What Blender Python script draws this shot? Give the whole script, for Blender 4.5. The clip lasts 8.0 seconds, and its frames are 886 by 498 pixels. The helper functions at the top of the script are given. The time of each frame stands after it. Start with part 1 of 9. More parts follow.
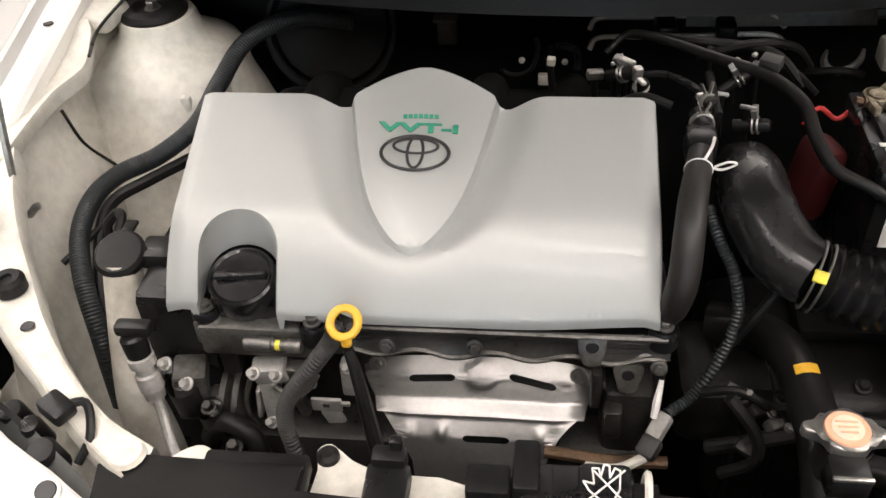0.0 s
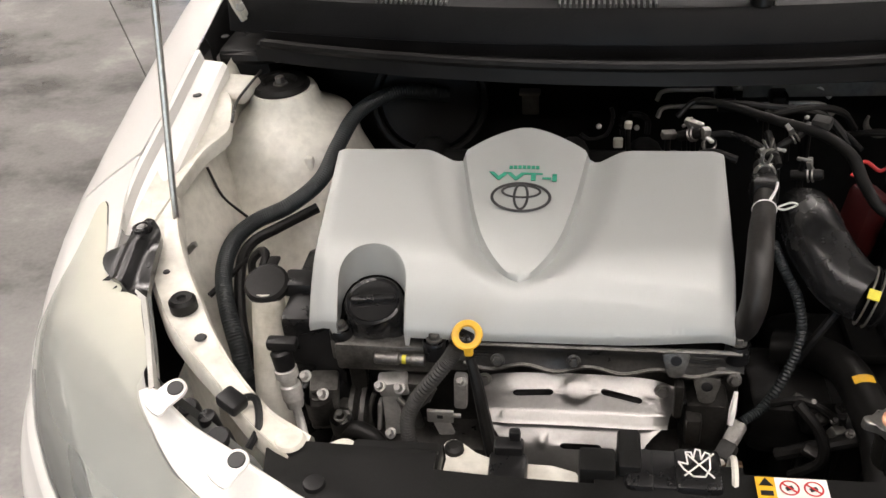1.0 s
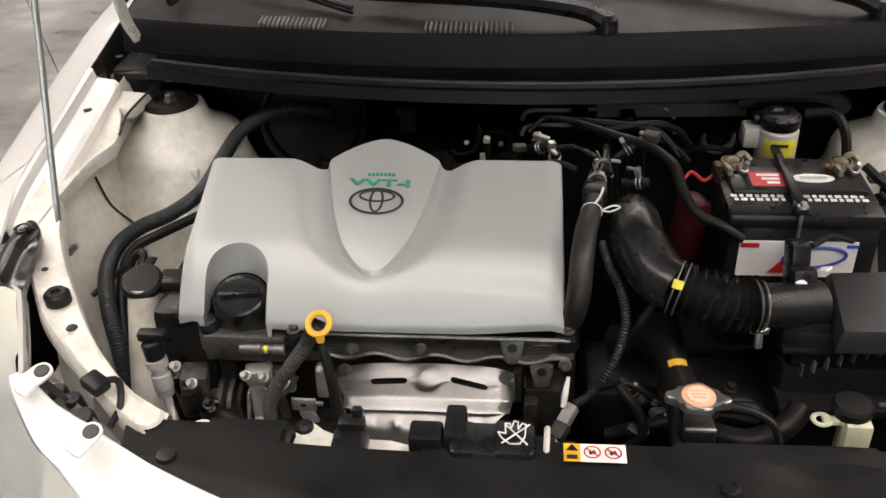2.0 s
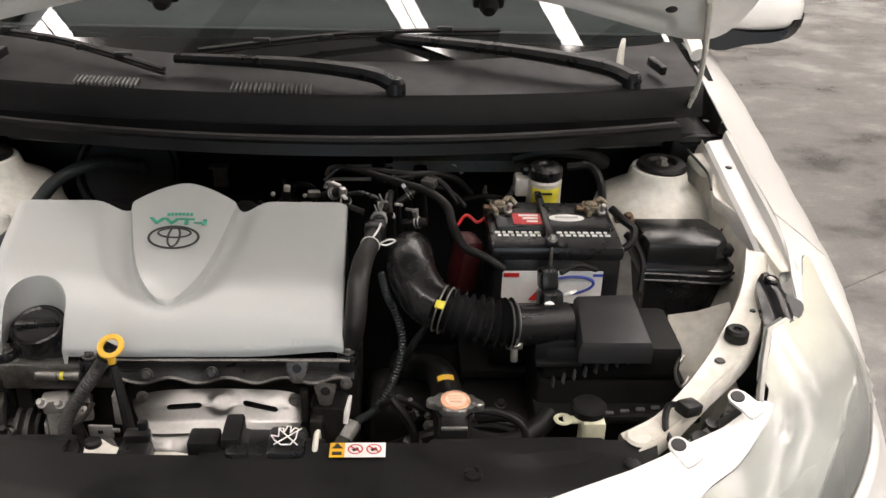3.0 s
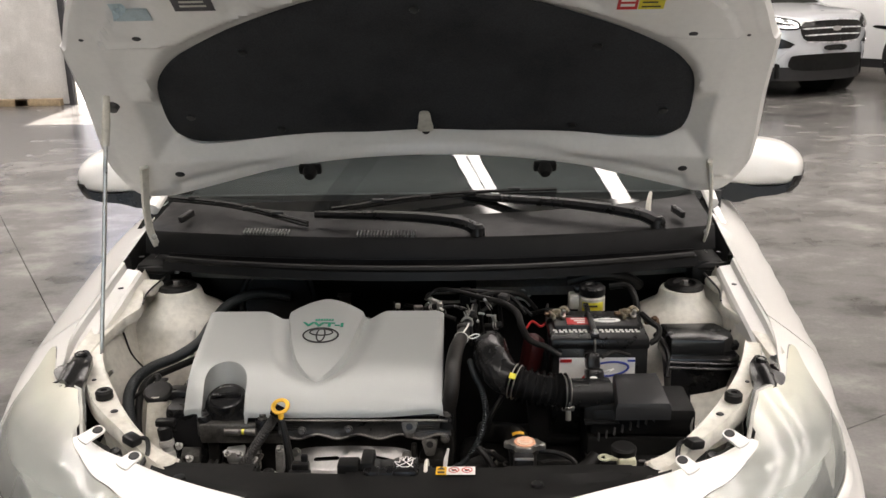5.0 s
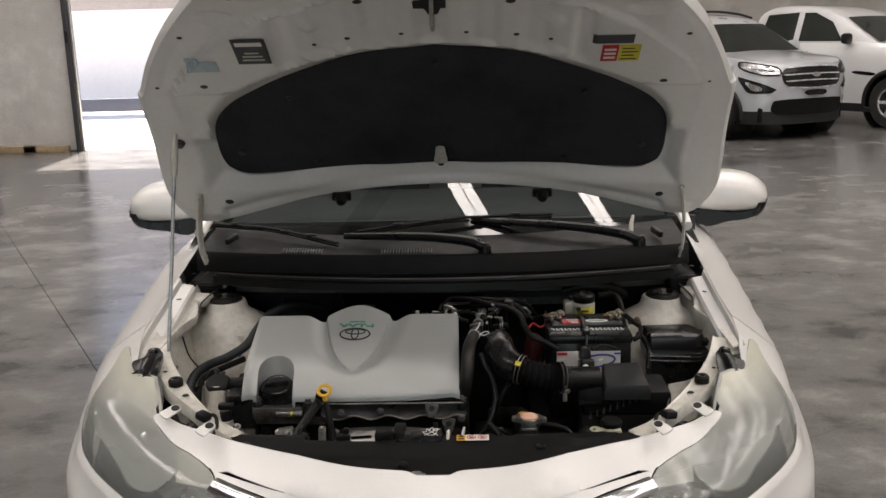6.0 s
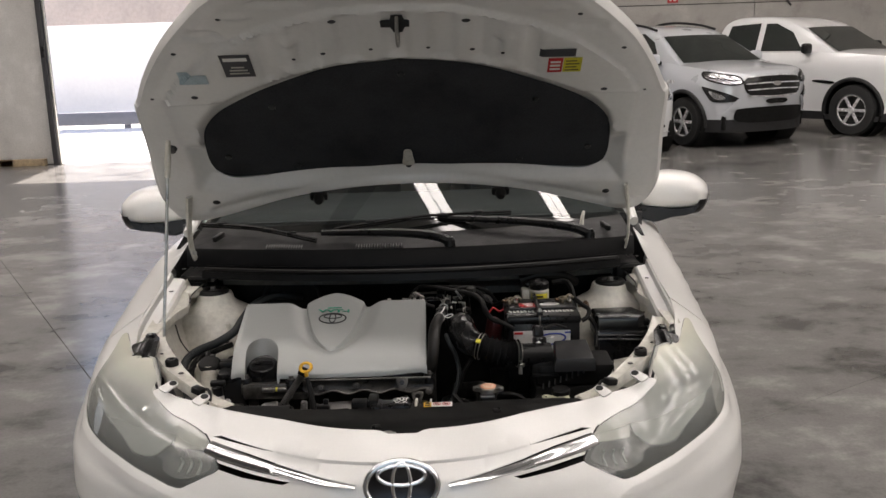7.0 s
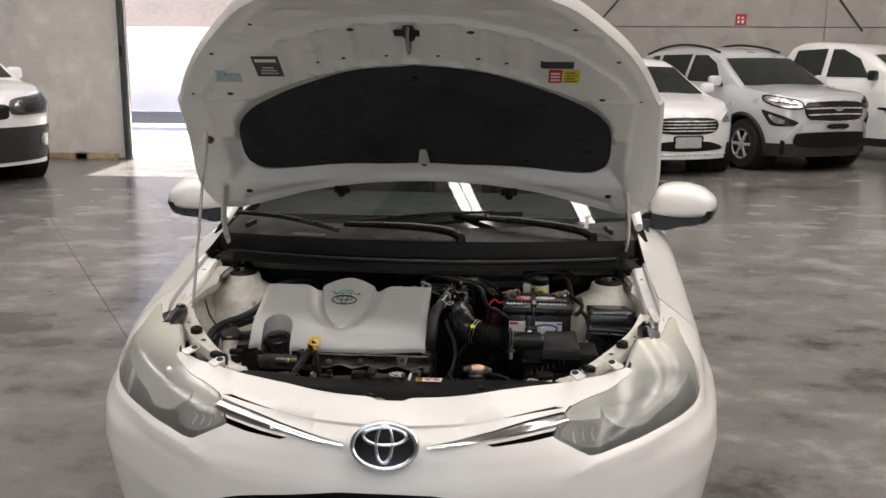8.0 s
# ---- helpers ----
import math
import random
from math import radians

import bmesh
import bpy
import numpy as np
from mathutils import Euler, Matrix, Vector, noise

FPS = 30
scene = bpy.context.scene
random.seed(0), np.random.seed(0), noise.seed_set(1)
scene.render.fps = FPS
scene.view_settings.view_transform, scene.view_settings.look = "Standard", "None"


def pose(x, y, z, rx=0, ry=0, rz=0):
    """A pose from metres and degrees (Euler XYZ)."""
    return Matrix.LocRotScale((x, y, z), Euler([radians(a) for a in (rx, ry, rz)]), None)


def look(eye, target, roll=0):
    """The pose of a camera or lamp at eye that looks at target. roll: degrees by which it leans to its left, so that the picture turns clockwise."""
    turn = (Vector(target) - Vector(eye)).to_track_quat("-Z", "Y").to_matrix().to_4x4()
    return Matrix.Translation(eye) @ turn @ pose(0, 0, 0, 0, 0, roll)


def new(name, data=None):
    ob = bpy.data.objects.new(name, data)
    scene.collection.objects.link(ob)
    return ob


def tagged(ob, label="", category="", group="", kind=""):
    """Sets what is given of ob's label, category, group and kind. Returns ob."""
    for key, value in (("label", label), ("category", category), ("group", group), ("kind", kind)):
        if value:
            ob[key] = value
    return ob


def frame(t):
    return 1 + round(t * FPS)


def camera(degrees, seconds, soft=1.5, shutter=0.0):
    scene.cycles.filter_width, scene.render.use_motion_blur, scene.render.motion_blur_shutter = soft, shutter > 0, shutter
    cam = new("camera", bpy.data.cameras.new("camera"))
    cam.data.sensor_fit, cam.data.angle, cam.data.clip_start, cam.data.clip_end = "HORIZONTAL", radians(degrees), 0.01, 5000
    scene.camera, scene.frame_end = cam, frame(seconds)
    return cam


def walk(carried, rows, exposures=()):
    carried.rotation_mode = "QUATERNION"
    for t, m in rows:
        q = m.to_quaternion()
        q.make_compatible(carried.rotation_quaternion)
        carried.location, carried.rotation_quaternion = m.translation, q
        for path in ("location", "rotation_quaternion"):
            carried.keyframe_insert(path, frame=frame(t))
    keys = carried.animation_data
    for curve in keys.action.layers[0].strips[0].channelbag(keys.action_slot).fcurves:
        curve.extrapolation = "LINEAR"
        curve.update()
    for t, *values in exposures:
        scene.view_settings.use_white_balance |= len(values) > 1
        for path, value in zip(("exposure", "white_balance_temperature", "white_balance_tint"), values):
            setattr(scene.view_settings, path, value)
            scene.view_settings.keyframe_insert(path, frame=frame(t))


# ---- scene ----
from mathutils.geometry import delaunay_2d_cdt

cam = camera(51.1, 8.0)
PATH = [
    (0, (-0.064, -0.124, 1.362), (-0.287, 1.382, 0.065), -3.7),
    (0.5, (-0.108, -0.215, 1.387), (-0.373, 1.348, 0.166), -4.1),
    (1, (-0.125, -0.297, 1.416), (-0.419, 1.319, 0.275), -4.6),
    (1.5, (-0.092, -0.345, 1.424), (-0.365, 1.3, 0.32), -4.3),
    (2, (0.001, -0.391, 1.427), (-0.188, 1.282, 0.347), -2.4),
    (2.2, (0.031, -0.422, 1.428), (-0.101, 1.267, 0.364), -1.2),
    (3.3, (0.129, -0.584, 1.416), (0.254, 1.224, 0.569), 1.4),
    (3.5, (0.11, -0.623, 1.424), (0.24, 1.198, 0.607), 1.0),
    (4, (0.057, -0.73, 1.452), (0.119, 1.128, 0.716), -0.4),
    (4.5, (0.053, -0.862, 1.477), (0.023, 1.03, 0.829), -1.6),
    (5, (0.117, -1.03, 1.491), (0.03, 0.89, 0.938), -1.2),
    (5.2, (0.132, -1.097, 1.502), (0.023, 0.831, 0.981), -1.6),
    (6.3, (0.068, -1.466, 1.511), (0.039, 0.481, 1.056), -1.8),
    (6.5, (0.067, -1.519, 1.512), (0.063, 0.428, 1.054), -2.1),
    (7, (0.11, -1.622, 1.518), (0.091, 0.33, 1.082), -1.8),
    (7.5, (0.204, -1.739, 1.513), (0.106, 0.21, 1.073), -0.5),
    (8, (0.27, -1.827, 1.507), (0.116, 0.125, 1.099), 0.3),
]
EXPOSURES = [(0.0, 2.99, 6930, 16), (1.0, 2.83, 6930, 16), (2.2, 2.75, 6930, 16), (3.5, 2.73, 6930, 16), (4.5, 2.69, 6930, 16), (5.2, 2.39, 6930, 15), (6.3, 1.69, 6880, 16), (7.0, 1.83, 6880, 16), (8.0, 2.01, 6880, 16)]
walk(cam, [(t, look(eye, target, roll)) for t, eye, target, roll in PATH], EXPOSURES)

# ---- world and sun: a bright yard outside, seen through the loading door ----
SUN_DIR = Vector((0.04, -0.44, -0.90)).normalized()
world = bpy.data.worlds.new("sky")
scene.world = world
world.use_nodes = True
wt = world.node_tree
sky = wt.nodes.new("ShaderNodeTexSky")
sky.sky_type, sky.sun_disc = "NISHITA", False
sky.sun_elevation, sky.sun_rotation = math.asin(-SUN_DIR.z), math.atan2(-SUN_DIR.x, -SUN_DIR.y)
wt.nodes["Background"].inputs["Strength"].default_value = 0.15
wt.links.new(sky.outputs["Color"], wt.nodes["Background"].inputs["Color"])
sun = new("sun", bpy.data.lights.new("sun", "SUN"))
sun.data.energy, sun.data.angle, sun.data.color = 5.0, radians(0.5), (1.0, 0.96, 0.90)
sun.matrix_world = look((0, 30, 30), Vector((0, 30, 30)) + SUN_DIR)
SKYLIGHT_GLOW = 4.2

# ---- materials ----


def nodes_of(name):
    m = bpy.data.materials.new(name)
    m.use_nodes = True
    return m, m.node_tree, m.node_tree.nodes["Principled BSDF"]


def link_noise(nt, scale, detail=5.0, rough=0.55, stretch=None):
    n = nt.nodes.new("ShaderNodeTexNoise")
    n.inputs["Scale"].default_value, n.inputs["Detail"].default_value, n.inputs["Roughness"].default_value = scale, detail, rough
    tc = nt.nodes.new("ShaderNodeTexCoord")
    if stretch:
        mp = nt.nodes.new("ShaderNodeMapping")
        mp.inputs["Scale"].default_value = stretch
        nt.links.new(tc.outputs["Object"], mp.inputs["Vector"])
        nt.links.new(mp.outputs["Vector"], n.inputs["Vector"])
    else:
        nt.links.new(tc.outputs["Object"], n.inputs["Vector"])
    return n


def ramp(nt, src, stops):
    r = nt.nodes.new("ShaderNodeValToRGB")
    while len(r.color_ramp.elements) < len(stops):
        r.color_ramp.elements.new(0.5)
    for e, (p, c) in zip(r.color_ramp.elements, stops):
        e.position, e.color = p, (*c, 1) if len(c) == 3 else c
    nt.links.new(src, r.inputs["Fac"])
    return r


def surface(name, base, rough=0.5, metal=0.0, dirt=0.12, big=6.0, fine=90.0, bump=0.05, coat=0.0, coat_rough=0.05, spread=0.10, dirt_colour=None, spec=0.5, depth=0.002, stretch=None):
    """A painted, moulded or cast surface: large blotches, fine grain, uneven gloss and a small relief."""
    m, nt, p = nodes_of(name)
    a, b = link_noise(nt, big, 6.0, 0.6), link_noise(nt, fine, 4.0, 0.6, stretch)
    lo = dirt_colour or tuple(c * (1 - dirt) for c in base)
    hi = tuple(min(1.0, c * (1 + dirt * 0.35)) for c in base)
    ra = ramp(nt, a.outputs["Fac"], [(0.30, lo), (0.55, base), (0.80, hi)])
    mix = nt.nodes.new("ShaderNodeMix")
    mix.data_type, mix.blend_type = "RGBA", "MULTIPLY"
    rb = ramp(nt, b.outputs["Fac"], [(0.30, (1 - dirt * 0.6,) * 3), (0.60, (1.0,) * 3)])
    mix.inputs["Factor"].default_value = 1.0
    nt.links.new(ra.outputs["Color"], mix.inputs["A"])
    nt.links.new(rb.outputs["Color"], mix.inputs["B"])
    nt.links.new(mix.outputs["Result"], p.inputs["Base Color"])
    mr = nt.nodes.new("ShaderNodeMapRange")
    mr.inputs["To Min"].default_value, mr.inputs["To Max"].default_value = max(0.02, rough - spread), min(1.0, rough + spread)
    mr.inputs["From Min"].default_value, mr.inputs["From Max"].default_value = 0.3, 0.7
    nt.links.new(a.outputs["Fac"], mr.inputs["Value"])
    nt.links.new(mr.outputs["Result"], p.inputs["Roughness"])
    if bump > 0:
        bp = nt.nodes.new("ShaderNodeBump")
        bp.inputs["Strength"].default_value, bp.inputs["Distance"].default_value = bump, depth
        nt.links.new(b.outputs["Fac"], bp.inputs["Height"])
        nt.links.new(bp.outputs["Normal"], p.inputs["Normal"])
    p.inputs["Metallic"].default_value = metal
    p.inputs["Coat Weight"].default_value, p.inputs["Coat Roughness"].default_value = coat, coat_rough
    p.inputs["Specular IOR Level"].default_value = spec
    return m


PAINT = surface("white_paint", (0.775, 0.765, 0.735), 0.36, dirt=0.05, big=2.0, fine=300, bump=0.004, coat=0.8, coat_rough=0.20, spread=0.03)
BAYWHITE = surface("bay_white_paint", (0.70, 0.68, 0.61), 0.42, dirt=0.30, big=9.0, fine=60, bump=0.04, coat=0.3, dirt_colour=(0.55, 0.52, 0.45))
HOODIN = surface("hood_inner_paint", (0.74, 0.727, 0.695), 0.40, dirt=0.06, big=5.0, fine=80, bump=0.01, coat=0.7, coat_rough=0.15)
BLACK = surface("black_plastic", (0.0115, 0.0115, 0.012), 0.30, dirt=0.4, big=25, fine=400, bump=0.04, spread=0.08, spec=0.28)
DULL = surface("dull_black_plastic", (0.0115, 0.0115, 0.0113), 0.48, dirt=0.4, big=18, fine=500, bump=0.06, spread=0.08, spec=0.12)
GLOSSBLACK = surface("gloss_black_plastic", (0.0115, 0.0115, 0.012), 0.20, dirt=0.4, big=30, fine=300, bump=0.04, spread=0.1, spec=0.45)
RUBBER = surface("black_rubber", (0.0115, 0.0112, 0.0108), 0.42, dirt=0.45, big=30, fine=250, bump=0.06, spread=0.12, spec=0.2)
LOOM = surface("grey_loom_tape", (0.040, 0.039, 0.037), 0.55, dirt=0.5, big=40, fine=300, bump=0.2, spec=0.35)
GREYBLUE = surface("grey_corrugated_sleeve", (0.022, 0.027, 0.029), 0.5, dirt=0.4, big=40, fine=300, bump=0.1)
SILVER = surface("silver_cover_paint", (0.412, 0.424, 0.410), 0.50, metal=0.35, dirt=0.03, big=4, fine=900, bump=0.02, spread=0.03, coat=0.15)
ALUMINIUM = surface("cast_aluminium", (0.27, 0.26, 0.245), 0.45, metal=0.8, dirt=0.5, big=20, fine=220, bump=0.3, spread=0.15, dirt_colour=(0.08, 0.075, 0.07))
DARKCAST = surface("dark_oily_casting", (0.040, 0.038, 0.035), 0.38, metal=0.5, dirt=0.6, big=22, fine=200, bump=0.25, spread=0.15)
GREYCAST = surface("dirty_grey_casting", (0.15, 0.145, 0.135), 0.42, metal=0.6, dirt=0.5, big=24, fine=220, bump=0.3, spread=0.12, dirt_colour=(0.05, 0.047, 0.043))
SHIELD = surface("pressed_heat_shield_steel", (0.33, 0.32, 0.31), 0.33, metal=0.9, dirt=0.15, big=9, fine=200, bump=0.015, spread=0.06)
STEEL = surface("zinc_steel", (0.50, 0.49, 0.46), 0.36, metal=0.9, dirt=0.35, big=30, fine=200, bump=0.1)
CHROME = surface("chrome", (0.78, 0.79, 0.80), 0.13, metal=1.0, dirt=0.05, big=20, fine=200, bump=0.0, spread=0.03)
COPPER = surface("rusty_pipe", (0.16, 0.10, 0.06), 0.45, metal=0.6, dirt=0.5, big=40, fine=200, bump=0.3)
YELLOW = surface("yellow_plastic", (0.75, 0.42, 0.03), 0.4, dirt=0.15, big=40, fine=300, bump=0.03)
YELLOWTAG = surface("yellow_marking", (0.70, 0.62, 0.05), 0.55, dirt=0.2, big=60, fine=300, bump=0.03)
ORANGE = surface("orange_cap_sticker", (0.80, 0.42, 0.27), 0.5, dirt=0.12, big=60, fine=300, bump=0.02)
RED = surface("red_plastic", (0.55, 0.02, 0.02), 0.45, dirt=0.2, big=40, fine=300, bump=0.04)
DARKRED = surface("dark_red_plastic", (0.055, 0.005, 0.005), 0.5, dirt=0.3, big=30, fine=300, bump=0.04)
LABELWHITE = surface("white_label", (0.78, 0.77, 0.74), 0.5, dirt=0.08, big=40, fine=300, bump=0.02)
LABELGREY = surface("grey_label", (0.055, 0.055, 0.06), 0.5, dirt=0.15, big=40, fine=300, bump=0.02)
LABELBLUE = surface("blue_print", (0.03, 0.06, 0.35), 0.5, dirt=0.1, big=40, fine=300, bump=0.02)
PALEBLUE = surface("faded_blue_sticker", (0.42, 0.52, 0.55), 0.5, dirt=0.2, big=40, fine=300, bump=0.02)
GREEN = surface("green_print", (0.02, 0.30, 0.19), 0.5, dirt=0.15, big=60, fine=300, bump=0.02)
PRINTDARK = surface("dark_print", (0.014, 0.014, 0.015), 0.4, dirt=0.2, big=60, fine=300, bump=0.02)
TANK = surface("milky_tank_plastic", (0.55, 0.53, 0.47), 0.45, dirt=0.2, big=18, fine=150, bump=0.05, dirt_colour=(0.36, 0.34, 0.28))
PALEYELLOW = surface("aged_bottle_plastic", (0.52, 0.52, 0.38), 0.45, dirt=0.2, big=30, fine=150, bump=0.05)
COWL = surface("weathered_cowl_plastic", (0.0095, 0.0095, 0.0099), 0.46, dirt=0.4, big=14, fine=400, bump=0.06, spread=0.1, spec=0.16)
FRIT = surface("black_frit_glass", (0.006, 0.0065, 0.0065), 0.06, dirt=0.2, big=10, fine=200, bump=0.0, spread=0.02, spec=0.4)
LIDGREY = surface("satin_dark_grey_lid", (0.026, 0.026, 0.027), 0.42, dirt=0.3, big=20, fine=400, bump=0.08, spread=0.06, spec=0.4)
BRIGHTLINE = surface("bright_plated_line", (0.62, 0.61, 0.58), 0.35, metal=0.35, dirt=0.2, big=40, fine=300, bump=0.02)
BAREALLOY = surface("bare_bright_alloy", (0.50, 0.49, 0.465), 0.40, metal=0.3, dirt=0.3, big=30, fine=220, bump=0.12, spread=0.1)
RIBGREY = surface("grey_rib_plastic", (0.10, 0.10, 0.098), 0.4, dirt=0.4, big=40, fine=300, bump=0.1)
FELT = surface("hood_insulation_felt", (0.040, 0.041, 0.044), 0.95, dirt=0.4, big=7, fine=260, bump=0.5, depth=0.004, spec=0.15)
TYRE = surface("tyre_rubber", (0.02, 0.02, 0.02), 0.75, dirt=0.3, big=12, fine=120, bump=0.2)
ALLOY = surface("alloy_rim", (0.72, 0.72, 0.73), 0.28, metal=0.35, dirt=0.1, big=20, fine=200, bump=0.0)
SILVERPAINT = surface("silver_car_paint", (0.60, 0.62, 0.65), 0.30, metal=0.22, dirt=0.04, big=2, fine=300, bump=0.0, coat=1.0, spread=0.04)
WHITEPAINT = surface("fleet_white_paint", (0.78, 0.78, 0.78), 0.35, dirt=0.04, big=2, fine=300, bump=0.0, coat=1.0, spread=0.04)
CLADDING = surface("grey_bumper_plastic", (0.013, 0.013, 0.014), 0.6, dirt=0.3, big=10, fine=200, bump=0.1)
CABIN = surface("dark_cabin_trim", (0.035, 0.036, 0.038), 0.7, dirt=0.3, big=10, fine=200, bump=0.1)
PLATEGREY = surface("plate_backing", (0.42, 0.42, 0.42), 0.5, dirt=0.2, big=30, fine=200, bump=0.02)
WOODPALE = surface("pale_pallet_wood", (0.42, 0.32, 0.20), 0.75, dirt=0.35, big=12, fine=60, bump=0.2)
REFLECTOR = surface("lamp_reflector", (0.46, 0.47, 0.46), 0.34, metal=0.75, dirt=0.1, big=20, fine=200, bump=0.0, spread=0.03)
PALELAMP = surface("pale_lamp_plastic", (0.44, 0.435, 0.40), 0.4, dirt=0.15, big=14, fine=150, bump=0.02)
LAMPGREY = surface("smoky_lamp_trim", (0.13, 0.13, 0.125), 0.35, metal=0.3, dirt=0.3, big=30, fine=200, bump=0.05)
LAMPDARK = surface("lamp_housing", (0.085, 0.088, 0.084), 0.4, dirt=0.2, big=20, fine=200, bump=0.02)
STEELFRAME = surface("dark_door_steel", (0.06, 0.06, 0.065), 0.5, metal=0.3, dirt=0.3, big=8, fine=90, bump=0.1)
YARDWALL = surface("white_yard_wall", (0.88, 0.87, 0.85), 0.85, dirt=0.06, big=0.6, fine=12, bump=0.1)
BEIGEWALL = surface("beige_plaster_wall", (0.50, 0.42, 0.36), 0.9, dirt=0.2, big=0.5, fine=10, bump=0.1)
YARD = surface("sunlit_yard_concrete", (0.68, 0.66, 0.63), 0.85, dirt=0.15, big=0.4, fine=15, bump=0.2)
YARDRAIL = surface("blue_grey_rail", (0.09, 0.10, 0.13), 0.6, dirt=0.2, big=2, fine=40, bump=0.05)
ROOFSHEET = surface("roof_sheet", (0.55, 0.55, 0.53), 0.6, dirt=0.15, big=0.8, fine=20, bump=0.1)


def concrete(name, light, dark, rough, bump, scale=1.0, gloss_spread=0.12, stretch=None):
    m, nt, p = nodes_of(name)
    a, b, c = link_noise(nt, 0.5 * scale, 10, 0.62, stretch), link_noise(nt, 2.6 * scale, 10, 0.62, stretch), link_noise(nt, 70 * scale, 3, 0.6)
    add = nt.nodes.new("ShaderNodeMath")
    add.operation = "ADD"
    half = nt.nodes.new("ShaderNodeMath")
    half.operation = "MULTIPLY"
    half.inputs[1].default_value = 0.42
    nt.links.new(a.outputs["Fac"], half.inputs[0])
    half2 = nt.nodes.new("ShaderNodeMath")
    half2.operation = "MULTIPLY"
    half2.inputs[1].default_value = 0.58
    nt.links.new(b.outputs["Fac"], half2.inputs[0])
    nt.links.new(half.outputs[0], add.inputs[0])
    nt.links.new(half2.outputs[0], add.inputs[1])
    mid = tuple((l + d) / 2 for l, d in zip(light, dark))
    r = ramp(nt, add.outputs[0], [(0.36, dark), (0.50, mid), (0.63, light)])
    r.color_ramp.interpolation = "EASE"
    mix = nt.nodes.new("ShaderNodeMix")
    mix.data_type, mix.blend_type = "RGBA", "MULTIPLY"
    mix.inputs["Factor"].default_value = 1.0
    rc = ramp(nt, c.outputs["Fac"], [(0.3, (0.86,) * 3), (0.6, (1.0,) * 3)])
    nt.links.new(r.outputs["Color"], mix.inputs["A"])
    nt.links.new(rc.outputs["Color"], mix.inputs["B"])
    nt.links.new(mix.outputs["Result"], p.inputs["Base Color"])
    mr = nt.nodes.new("ShaderNodeMapRange")
    mr.inputs["From Min"].default_value, mr.inputs["From Max"].default_value = 0.25, 0.75
    mr.inputs["To Min"].default_value, mr.inputs["To Max"].default_value = rough - gloss_spread, rough + gloss_spread
    nt.links.new(b.outputs["Fac"], mr.inputs["Value"])
    nt.links.new(mr.outputs["Result"], p.inputs["Roughness"])
    bp = nt.nodes.new("ShaderNodeBump")
    bp.inputs["Strength"].default_value, bp.inputs["Distance"].default_value = bump, 0.01
    nt.links.new(b.outputs["Fac"], bp.inputs["Height"])
    nt.links.new(bp.outputs["Normal"], p.inputs["Normal"])
    return m


FLOOR = concrete("polished_concrete_floor", (0.262, 0.254, 0.242), (0.046, 0.045, 0.043), 0.225, 0.0, 1.05, gloss_spread=0.015, stretch=(0.8, 1.0, 1.0))
WALL = concrete("grey_concrete_wall", (0.49, 0.47, 0.44), (0.32, 0.305, 0.285), 0.85, 0.15, 0.9, 0.05)
PALEWALL = concrete("pale_cast_wall", (0.66, 0.645, 0.62), (0.42, 0.41, 0.39), 0.85, 0.15, 0.8, 0.05)


